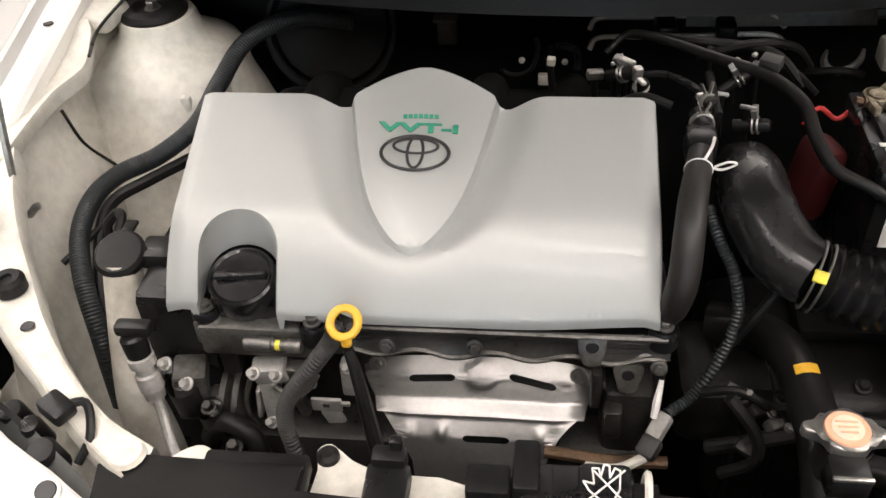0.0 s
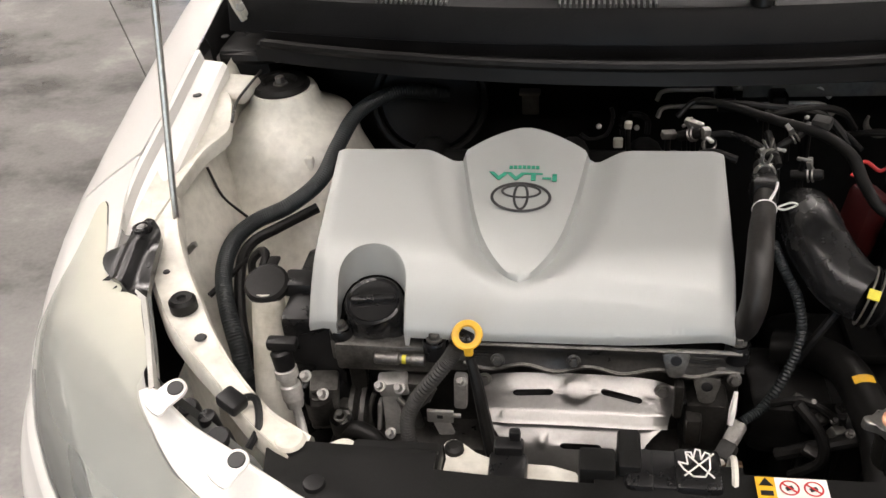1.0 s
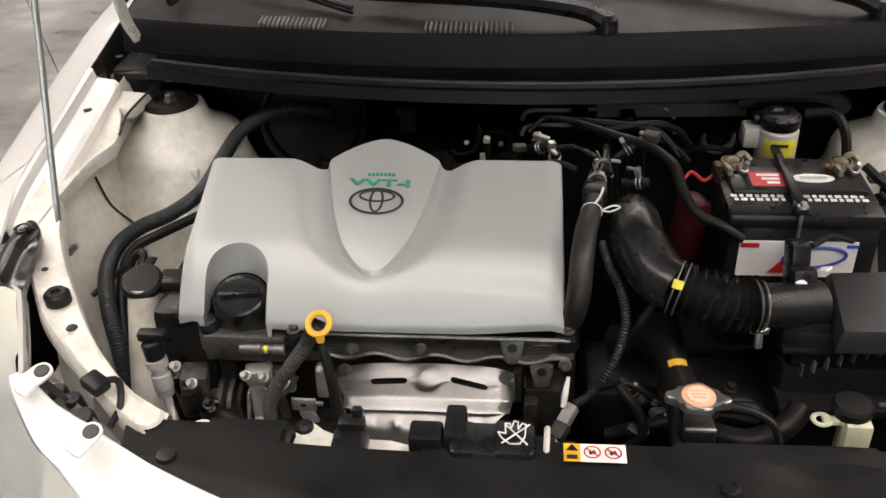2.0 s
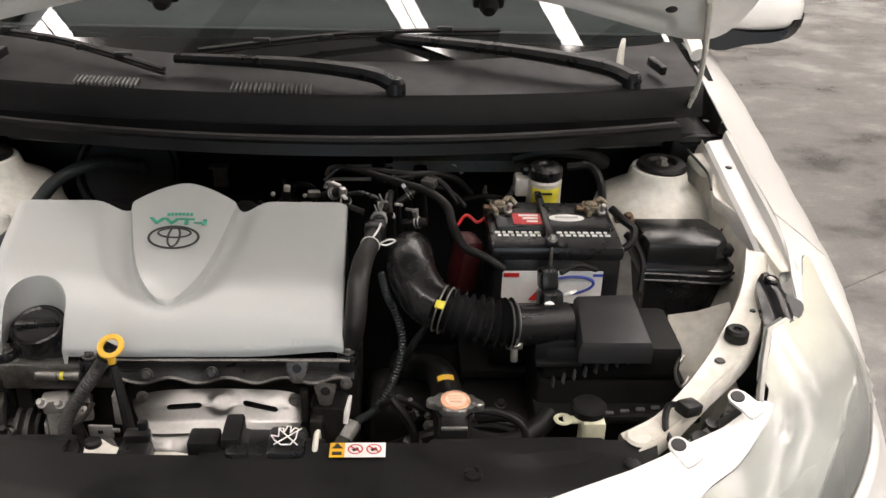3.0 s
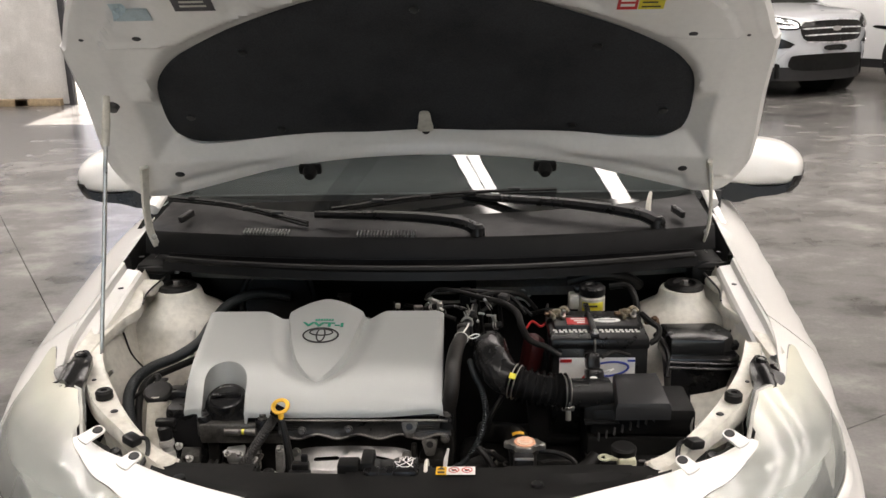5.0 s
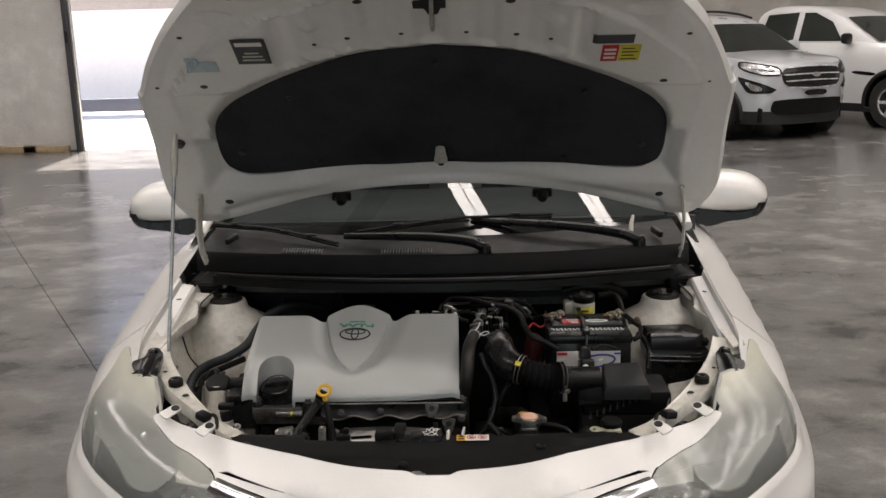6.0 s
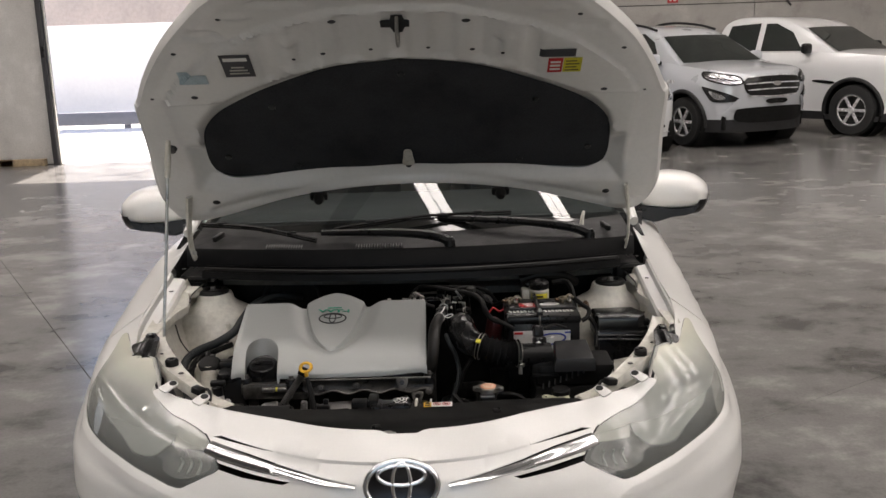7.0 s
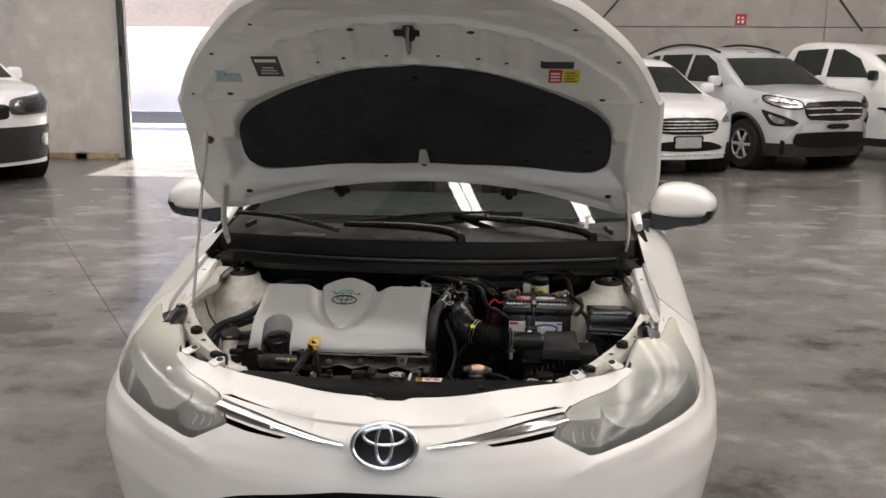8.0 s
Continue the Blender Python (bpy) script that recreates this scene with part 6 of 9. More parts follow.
SHIELD_Y = np.linspace(0.527, 0.73, 60)
SHIELD_W = np.interp(SHIELD_Y, [0.527, 0.529, 0.533, 0.540, 0.550, 0.563, 0.580, 0.605, 0.635, 0.684, 0.73], [0.0, 0.008, 0.0150, 0.0240, 0.0330, 0.0420, 0.0500, 0.0585, 0.0660, 0.0765, 0.0860])


def cover_z(x, y):
    """Height of the engine cover: a sloping top that rolls over its front edge, with a shield between two grooves."""
    z = 0.874 - 0.40 * (0.69 - y)
    if y < 0.565:
        z -= 0.60 * (0.565 - y) ** 2 / 0.075
    t = abs(x + 0.193)
    half = shield_half(y)
    e = t - half
    k = smooth01(0.505, 0.560, y)
    if e > 0:
        below = smooth01(0.508, SHIELD_Y[0], y)
        z -= 0.019 * k * smooth01(0.050, 0.0, e) ** 1.2 * (0.25 + 0.75 * below)
    else:
        z -= 0.019 * k - 0.011 * max(k, 0.35) * smooth01(0.0, 0.0035, min(-e, (y - SHIELD_Y[0]) * 0.8))
        z += 0.011 * (1 - (t / max(half, 1e-3)) ** 2) * smooth01(SHIELD_Y[0], 0.605, y)
    edge = min(x - CX0, CX1 - x)
    return z - 0.005 * smooth01(0.016, 0.0, edge)


def back_y(x):
    t = abs(x + 0.193)
    return 0.684 + 0.030 * max(0.0, 1 - (t / 0.085) ** 1.4)


def front_y(x):
    return 0.490 + 0.004 * smooth01(0.10, 0.24, abs(x + 0.193))


NOTCH = [(-0.398, 0.47)] + [(-0.3585 - 0.0395 * math.cos(t), 0.522 + 0.034 * math.sin(t)) for t in np.linspace(0, math.pi, 25)] + [(-0.319, 0.47)]
fr = [(x, front_y(x)) for x in np.linspace(CX1 - 0.001, -0.319, 26)]
bk = [(x, back_y(x)) for x in np.linspace(CX0 + 0.006, CX1 - 0.004, 40)]
fl = [(x, front_y(x)) for x in np.linspace(-0.398, CX0, 5)]
arch_in = [(a, b) for a, b in reversed(NOTCH[1:-1])]
outline = bk + fr + arch_in + fl
creases = []
for off, y0 in ((0.0, SHIELD_Y[0]), (0.0035, SHIELD_Y[0] + 0.0044)):
    arm = [(shield_half(y) - off, float(y)) for y in np.linspace(y0 + 0.0008, 0.712, 70)]
    arm = [(w, y) for w, y in arm if w > 0.0015 and y < back_y(-0.193 + w) - 0.002]
    creases.append([(-0.193 - w, y) for w, y in reversed(arm)] + [(-0.193, float(y0))] + [(-0.193 + w, y) for w, y in arm])
bm = sheet(lambda x, y: Vector((x, y, cover_z(x, y))), outline, (), 0.006, lines=creases)
edge_pts = [Vector((x, y, cover_z(x, y))) for x, y in dense(outline, 0.006 * 0.8)]
mids = sum(edge_pts, Vector()) / len(edge_pts)
rows = []
for p in edge_pts:
    drop = 0.010 if p.y > 0.6 else 0.012
    if -0.40 < p.x < -0.317 and p.y < 0.56:
        drop = 0.045
    d = Vector((p.x - mids.x, p.y - mids.y, 0)).normalized()
    rows.append([bm.verts.new(p), bm.verts.new(p + d * 0.002 + Vector((0, 0, -0.004))), bm.verts.new(p + d * 0.002 + Vector((0, 0, -drop)))])
for p, q in zip(rows, rows[1:] + rows[:1]):
    for k in range(2):
        bm.faces.new((p[k], p[k + 1], q[k + 1], q[k]))
bmesh.ops.remove_doubles(bm, verts=bm.verts, dist=0.0006)
cover = part("engine_cover", bm, SILVER, engine, "satin silver plastic engine cover with a shield shape", 32)


def cover_frame(x, y, lift=0.0012):
    c = Vector((x, y, cover_z(x, y)))
    rx = (Vector((x + 0.01, y, cover_z(x + 0.01, y))) - c).normalized()
    up = (Vector((x, y + 0.02, cover_z(x, y + 0.02))) - c).normalized()
    n = rx.cross(up).normalized()
    return Matrix.Translation(c + n * lift) @ Matrix((rx, n.cross(rx), n)).transposed().to_4x4()


m = cover_frame(-0.195, 0.6155)
bm = bmesh.new()
oval_ring(bm, (0, 0), 0.0335, 0.0198, 0.0018, m, 40, 6)
oval_ring(bm, (0, 0.001), 0.0078, 0.0180, 0.0015, m, 28, 6)
oval_ring(bm, (0, 0.008), 0.0220, 0.0085, 0.0015, m, 30, 6)
part("cover_emblem", bm, PRINTDARK, cover, "dark oval emblem", 60)
lettering("VVT-i", 0.0150, cover_frame(-0.193, 0.6425), GREEN, "cover_lettering", cover, 0.0005, 0.080, 0.0005)
for k in range(7):
    bm = bmesh.new()
    box(bm, cover_frame(-0.193 + 0.0052 * (k - 3), 0.6560).translation, (0.0040, 0.0045, 0.0008), 0, cover_frame(-0.193, 0.6560).to_3x3().to_4x4())
    part("small_print_bar", bm, GREEN, cover, smooth=0)

# cam cover under it, with bolts and oil cap
bm = bmesh.new()
box(bm, (-0.193, 0.612, 0.722), (0.478, 0.212, 0.030), 0.010)
box(bm, (-0.193, 0.62, 0.755), (0.44, 0.13, 0.06), 0.02)
box(bm, (-0.3585, 0.525, 0.735), (0.07, 0.05, 0.04), 0.012)
cam_cover = part("cam_cover", bm, GLOSSBLACK, engine, "glossy black cam cover")
for x, y in ((-0.398, 0.503), (-0.286, 0.488), (0.047, 0.501)):
    bm = bmesh.new()
    lathe(bm, [(0.014, -0.02), (0.014, 0.0), (0.012, 0.003)], Matrix.Translation((x, y, 0.734)), 16)
    part("bolt_boss", bm, BLACK, cam_cover)
    bm = bmesh.new()
    bolt(bm, (x, y, 0.736), (0, 0, 1), 0.0062, 0.008)
    part("cover_bolt", bm, GREYCAST, cam_cover, "dull flange bolt")
bm = bmesh.new()
n = 40
lathe(bm, [(0.033, -0.03), (0.0345, -0.004), (0.0335, 0.001), (0.031, 0.003), (0.028, 0.001), (0.0, 0.002)], aim((-0.3585, 0.517, 0.766), (0, -0.28, 0.96)), 40)
oil = part("oil_filler_cap", bm, GLOSSBLACK, engine, "black oil filler cap with a grip bar")
bm = bmesh.new()
box(bm, aim((-0.3585, 0.517, 0.766), (0, -0.28, 0.96)) @ Vector((0, 0, 0.005)), (0.052, 0.009, 0.008), 0.004, pose(0, 0, 0, 16, 0, 8))
part("grip_bar", bm, BLACK, oil)

# cylinder head front and block
bm = bmesh.new()
box(bm, (-0.17, 0.585, 0.64), (0.46, 0.13, 0.14), 0.008)
box(bm, (-0.17, 0.600, 0.45), (0.44, 0.26, 0.26), 0.02)
part("engine_block", bm, DARKCAST, engine, "oily dark engine block")


def flange(x, v):
    """The scalloped casting under the cam cover."""
    k = 0.5 + 0.5 * math.cos(x / 0.075 * 2 * math.pi)
    z = 0.733 - v * (0.030 + 0.009 * k)
    return Vector((x, 0.492 + 0.008 * math.sin(v * math.pi) * (0.4 + 0.6 * k) + 0.002 * v, z))


bm = thick(sheet(flange, [(-0.26, 0), (0.055, 0), (0.055, 1), (-0.26, 1)], (), 0.012, 0.15), 0.004)
fl_ob = part("head_casting", bm, surface("grey_oily_casting", (0.085, 0.082, 0.077), 0.36, metal=0.45, dirt=0.4, big=24, fine=200, bump=0.15, spread=0.1), engine, "dark scalloped head casting")
bm = bmesh.new()
tube(bm, [Vector(flange(x, 1.0)) + Vector((0, -0.004, 0)) for x in np.linspace(-0.255, 0.05, 40)], 0.0028, 6, 2)
tube(bm, [Vector(flange(x, 0.05)) + Vector((0, -0.004, 0)) for x in np.linspace(-0.255, 0.05, 12)], 0.003, 6, 2)
part("casting_edge", bm, GREYCAST, fl_ob, "machined edge")
for x, z in ((-0.019, 0.718), (0.017, 0.682)):
    bm = bmesh.new()
    mm = aim((x, 0.488, z), (0, -0.95, 0.3)) @ Matrix.Scale(0.85, 4)
    prism(bm, loop2([(-0.016, 0.014), (0.016, 0.014), (0.013, -0.006), (0.008, -0.02), (-0.008, -0.02), (-0.013, -0.006)], 3), 0.006, mm, 0.0015)
    lug = part("lifting_lug", bm, GREYCAST, engine, "dull aluminium lug with a hole")
    bm = bmesh.new()
    lathe(bm, [(0, 0.0072), (0.0065, 0.0072), (0.0075, 0.006)], mm @ Matrix.Translation((0, 0.003, 0)), 16)
    part("lug_hole", bm, PRINTDARK, lug)
for x, z in ((-0.13, 0.703), (0.045, 0.685), (-0.215, 0.70)):
    bm = bmesh.new()
    bolt(bm, (x, 0.486, z + 0.012), (0, -0.95, 0.3), 0.0055, 0.007)
    part("head_bolt", bm, GREYCAST, engine)

# exhaust heat shield with slots, ridge and dimples
SLOTS = [[(x + dx * math.cos(t) + (0.018 if math.cos(t) > 0 else -0.018), v + dv * math.sin(t)) for t in np.linspace(0, 2 * math.pi, 15)[:-1]] for x, v, dx, dv in ((-0.177, 0.30, 0.006, 0.035), (-0.074, 0.30, 0.006, 0.035), (-0.120, 0.80, 0.006, 0.030))]
SLOTS[0] = [(a, b - 0.03 * (a + 0.177) / 0.1) for a, b in SLOTS[0]]
SLOTS[1] = [(a, b + 0.16 * (a + 0.074) / 0.1) for a, b in SLOTS[1]]


def shield(x, v):
    t = (x + 0.128) / 0.12
    y = float(np.interp(v, [0, 0.08, 0.28, 0.50, 0.55, 0.60, 0.80, 1.0, 1.3], [0.532, 0.522, 0.505, 0.490, 0.474, 0.481, 0.464, 0.450, 0.43])) + 0.040 * max(0.0, abs(t) - 0.55) ** 2
    z = float(np.interp(v, [0, 0.08, 0.28, 0.50, 0.55, 0.60, 0.80, 1.0, 1.3], [0.664, 0.661, 0.645, 0.627, 0.622, 0.616, 0.600, 0.580, 0.545]))
    z += 0.006 * math.cos(t * 1.6) * max(0.0, 1 - v) - 0.018 * max(0.0, abs(t) - 0.75) ** 2 * 4
    d = math.hypot((x + 0.126) / 0.019, (v - 0.26) / 0.14)
    y -= 0.0025 * smooth01(1.0, 0.75, d)
    for sx in (-0.20, -0.165, -0.065):
        e = math.hypot((x - sx) / 0.006, (v - 0.74) / 0.10)
        y -= 0.004 * smooth01(1.0, 0.3, e)
    return Vector((x, y, z))


outline = loop2([(-0.235, 0.02), (-0.25, 0.12), (-0.248, 0.30), (-0.235, 0.52), (-0.215, 0.75), (-0.195, 1.0), (-0.18, 1.25), (-0.07, 1.25), (-0.06, 1.0), (-0.045, 0.75), (-0.022, 0.55), (-0.012, 0.35), (-0.012, 0.10), (-0.025, 0.02), (-0.13, -0.02)], 3)
bm = thick(sheet(shield, outline, SLOTS, 0.005, 0.03), 0.0012)
hs = part("heat_shield", bm, SHIELD, engine, "pressed bright steel exhaust heat shield with slots", 60)
for x, v in ((-0.235, 0.18), (-0.028, 0.22)):
    bm = bmesh.new()
    bolt(bm, shield(x, v) + Vector((0, -0.001, 0)), (0, -0.95, 0.3), 0.006, 0.007)
    part("shield_bolt", bm, STEEL, hs)
# black sheet added behind the heat shield so that its slots read dark
bm = sheet(lambda x, v: shield(x, v) + Vector((0, 0.02, 0)), [(-0.23, 0.1), (-0.03, 0.1), (-0.05, 1.2), (-0.2, 1.2)], (), 0.05, 0.2)
part("exhaust_manifold", bm, DULL, engine)

# dipstick
stick = thing("oil_dipstick", (-0.21, 0.40, 0.62), "oil dipstick with a yellow ring handle and black tube", "dipstick")
bm = bmesh.new()
oval_ring(bm, (0, 0), 0.0128, 0.0135, 0.0040, aim((-0.242, 0.447, 0.780), (0.0, -0.50, 0.86)), 28, 8)
box(bm, (-0.240, 0.438, 0.765), (0.010, 0.008, 0.011), 0.003)
part("ring_handle", bm, YELLOW, stick, "yellow ring handle")
bm = bmesh.new()
tube(bm, [(-0.239, 0.436, 0.758), (-0.232, 0.428, 0.73), (-0.222, 0.412, 0.68), (-0.212, 0.395, 0.64), (-0.20, 0.39, 0.56)], [0.005, 0.0065, 0.0075, 0.008, 0.008], 10, 5)
part("guide_tube", bm, RUBBER, stick)
loom = thing("sensor_loom", (-0.27, 0.45, 0.60), "grey corrugated wiring sleeve beside the dipstick", "wiring loom")
bm = bmesh.new()
tube(bm, [(-0.255, 0.452, 0.757), (-0.264, 0.448, 0.743), (-0.283, 0.445, 0.716), (-0.304, 0.445, 0.684), (-0.317, 0.445, 0.652), (-0.317, 0.443, 0.618), (-0.308, 0.435, 0.58)], 0.0082, 12, 8, 44, 0.0009)
part("corrugated_sleeve", bm, LOOM, loom)
bm = bmesh.new()
box(bm, (-0.250, 0.458, 0.765), (0.024, 0.018, 0.018), 0.004, pose(0, 0, 0, 20, 30, 0))
part("plug", bm, BLACK, loom)

# timing side, solenoid, brackets, pulleys
bm = bmesh.new()
box(bm, (-0.435, 0.575, 0.675), (0.075, 0.15, 0.15), 0.012)
box(bm, (-0.44, 0.560, 0.56), (0.08, 0.16, 0.2), 0.02)
part("timing_cover", bm, BLACK, engine, "black timing cover")
bm = bmesh.new()
box(bm, (-0.345, 0.500, 0.706), (0.12, 0.03, 0.040), 0.006)
box(bm, (-0.395, 0.505, 0.712), (0.03, 0.03, 0.03), 0.004)
part("timing_casting", bm, GREYCAST, engine, "oily cast aluminium timing housing")
sol = thing("valve_timing_solenoid", (-0.33, 0.475, 0.71), "silver solenoid cylinder with a yellow paint mark", "solenoid")
bm = bmesh.new()
mm = aim((-0.355, 0.478, 0.715), (1, -0.05, 0.02)) @ Matrix.Scale(0.78, 4)
lathe(bm, [(0, 0), (0.008, 0.0), (0.0095, 0.002), (0.0095, 0.036), (0.007, 0.038), (0.007, 0.055), (0.009, 0.056), (0.009, 0.075), (0, 0.076)], mm, 18)
part("body", bm, ALUMINIUM, sol)
bm = bmesh.new()
lathe(bm, [(0.0072, 0.042), (0.0074, 0.0425), (0.0074, 0.0475), (0.0072, 0.048)], mm, 18)
bmesh.ops.delete(bm, geom=[v for v in bm.verts if v.co.y > 0.478], context="VERTS")
part("paint_mark", bm, YELLOWTAG, sol)
acc = thing("mounting_brackets", (-0.31, 0.47, 0.55), "bare aluminium accessory brackets below the cam cover", "bracket")
for c, s, turn, mt in (
    ((-0.346, 0.494, 0.615), (0.022, 0.016, 0.105), (6, 3, 3), BAREALLOY), ((-0.340, 0.490, 0.664), (0.036, 0.022, 0.024), (8, -6, 4), BAREALLOY),
    ((-0.366, 0.500, 0.590), (0.006, 0.014, 0.080), (6, 8, 0), BAREALLOY), ((-0.356, 0.502, 0.570), (0.018, 0.012, 0.010), (6, 0, 0), GREYCAST),
    ((-0.311, 0.494, 0.662), (0.030, 0.018, 0.018), (10, 10, 4), GREYCAST), ((-0.312, 0.500, 0.640), (0.026, 0.014, 0.026), (10, 0, 10), BAREALLOY),
    ((-0.322, 0.505, 0.600), (0.012, 0.014, 0.09), (4, -10, 0), GREYCAST), ((-0.283, 0.496, 0.582), (0.020, 0.008, 0.050), (10, -12, 3), BAREALLOY),
    ((-0.262, 0.500, 0.648), (0.016, 0.016, 0.055), (8, 4, 0), BAREALLOY), ((-0.272, 0.508, 0.688), (0.040, 0.016, 0.020), (8, 0, 0), GREYCAST),
    ((-0.298, 0.512, 0.690), (0.030, 0.014, 0.016), (8, 12, 0), GREYCAST), ((-0.425, 0.482, 0.640), (0.034, 0.034, 0.070), (4, 6, 12), GREYCAST),
    ((-0.400, 0.480, 0.618), (0.028, 0.026, 0.040), (10, -8, -8), GREYCAST), ((-0.384, 0.505, 0.660), (0.022, 0.018, 0.050), (0, 0, 0), DARKCAST)):
    bm = bmesh.new()
    box(bm, c, s, 0.004, pose(0, 0, 0, *turn))
    part("bracket", bm, mt, acc)
bm = bmesh.new()
box(bm, (-0.287, 0.486, 0.618), (0.032, 0.004, 0.026), 0.0015, pose(0, 0, 0, 14, 4, 3))
box(bm, (-0.268, 0.486, 0.620), (0.012, 0.004, 0.006), 0.001, pose(0, 0, 0, 14, 4, 3))
tag_plate = part("eye_plate", bm, BAREALLOY, acc, "bare alloy plate with a square hole")
bm = bmesh.new()
box(bm, (-0.287, 0.4832, 0.619), (0.007, 0.001, 0.006), 0, pose(0, 0, 0, 14, 4, 3))
part("plate_eye", bm, PRINTDARK, tag_plate, smooth=0)
for x, y, z in ((-0.353, 0.478, 0.670), (-0.330, 0.478, 0.668), (-0.362, 0.490, 0.560), (-0.350, 0.485, 0.585), (-0.258, 0.490, 0.672), (-0.418, 0.462, 0.668), (-0.437, 0.468, 0.690), (-0.397, 0.462, 0.625), (-0.306, 0.484, 0.655)):
    bm = bmesh.new()
    bolt(bm, (x, y, z), (-0.2, -0.6, 0.75), 0.0048, 0.010)
    part("bracket_bolt", bm, BAREALLOY, acc)
bm = bmesh.new()
tube(bm, [(-0.335, 0.480, 0.650), (-0.318, 0.474, 0.640), (-0.300, 0.476, 0.652), (-0.290, 0.482, 0.668)], 0.0035, 8, 5)
tube(bm, [(-0.366, 0.492, 0.645), (-0.374, 0.486, 0.62), (-0.372, 0.484, 0.59), (-0.362, 0.486, 0.565)], 0.0030, 8, 5)
part("bracket_pipe", bm, GREYCAST, acc)
bm = bmesh.new()
lathe(bm, [(0.0, 0.0), (0.05, 0.0), (0.05, 0.006), (0.044, 0.010), (0.05, 0.014), (0.05, 0.02), (0, 0.02)], aim((-0.375, 0.50, 0.60), (-1, 0, 0)), 28)
single("drive_pulley", bm, DARKCAST, "dark steel accessory drive pulley", "pulley")
# air-conditioning line with pressure switch
ac = thing("refrigerant_line", (-0.455, 0.46, 0.60), "aluminium refrigerant pipe with pressure switch and service fitting", "pipe")
bm = bmesh.new()
mm = aim((-0.452, 0.455, 0.655), (-0.12, 0.15, 0.97))
lathe(bm, [(0, 0), (0.010, 0), (0.011, 0.01), (0.0125, 0.012), (0.0125, 0.030), (0.010, 0.032), (0.010, 0.040), (0.0135, 0.042), (0.0135, 0.052), (0.009, 0.054), (0, 0.054)], mm, 18)
part("switch_body", bm, BAREALLOY, ac)
bm = bmesh.new()
lathe(bm, [(0.012, 0.054), (0.013, 0.075), (0.010, 0.078), (0, 0.078)], mm, 16)
box(bm, mm @ Vector((-0.004, 0, 0.084)), (0.036, 0.016, 0.014), 0.004)
part("switch_plug", bm, BLACK, ac)
bm = bmesh.new()
tube(bm, [mm @ Vector((0, 0, 0)), (-0.446, 0.445, 0.635), (-0.435, 0.425, 0.615), (-0.41, 0.395, 0.60), (-0.39, 0.37, 0.59)], 0.0055, 10, 6)
part("pipe", bm, BAREALLOY, ac)
for c, r, h in (((-0.428, 0.47, 0.66), 0.012, 0.012), ((-0.40, 0.455, 0.64), 0.009, 0.01), ((-0.372, 0.43, 0.61), 0.010, 0.012)):
    bm = bmesh.new()
    bolt(bm, c, (0, -0.3, 0.95), r * 0.6, h)
    lathe(bm, [(r * 1.6, -0.04), (r * 1.5, 0)], aim(c, (0, -0.2, 0.98)), 14)
    part("fitting", bm, DARKCAST, ac)
bm = bmesh.new()
tube(bm, [(-0.412, 0.462, 0.585), (-0.398, 0.455, 0.615), (-0.376, 0.447, 0.628), (-0.354, 0.440, 0.615), (-0.345, 0.432, 0.575)], 0.0105, 12, 6)
single("lower_hose", bm, RUBBER, "short black rubber hose loop", "hose")
bm = bmesh.new()
tube(bm, [(-0.06, 0.455, 0.60), (0.0, 0.45, 0.598), (0.06, 0.452, 0.596)], 0.0065, 10, 4)
single("brown_pipe", bm, COPPER, "brown rusted metal pipe", "pipe")
bm = bmesh.new()
box(bm, (0.02, 0.51, 0.60), (0.05, 0.06, 0.12), 0.01)
box(bm, (0.005, 0.475, 0.63), (0.018, 0.02, 0.04), 0.004)
box(bm, (-0.012, 0.49, 0.66), (0.010, 0.015, 0.05), 0.003)
single("coolant_outlet", bm, DARKCAST, "oily dark coolant outlet casting", "casting")

# oxygen sensor plug with loom
ox = thing("sensor_plug", (0.05, 0.465, 0.62), "grey wiring plug on a corrugated black loom", "wiring plug")
bm = bmesh.new()
box(bm, (0.050, 0.466, 0.634), (0.016, 0.028, 0.016), 0.003, pose(0, 0, 0, 30, 0, -35))
part("plug_body", bm, surface("grey_plug_plastic", (0.30, 0.29, 0.27), 0.5, dirt=0.3, big=50, fine=200, bump=0.05), ox, "grey plug body")
bm = bmesh.new()
box(bm, (0.040, 0.448, 0.624), (0.020, 0.022, 0.018), 0.004, pose(0, 0, 0, 30, 0, -35))
part("plug_cap", bm, LOOM, ox)
bm = bmesh.new()
tube(bm, [(0.058, 0.478, 0.640), (0.085, 0.497, 0.65), (0.108, 0.518, 0.683), (0.119, 0.532, 0.725), (0.112, 0.545, 0.765), (0.098, 0.56, 0.79), (0.090, 0.60, 0.80)], 0.0056, 12, 8, 60, 0.0006)
part("corrugated_sleeve", bm, GREYBLUE, ox)
bm = bmesh.new()
tube(bm, [(0.036, 0.440, 0.618), (0.01, 0.43, 0.612), (-0.02, 0.435, 0.606)], 0.005, 8, 5)
part("wire", bm, TANK, ox)
bm = bmesh.new()
tube(bm, [(0.050, 0.49, 0.675), (0.046, 0.475, 0.66), (0.044, 0.468, 0.645)], [0.0025, 0.0042, 0.0035], 6, 4)
part("mount_strap", bm, LABELWHITE, ox)

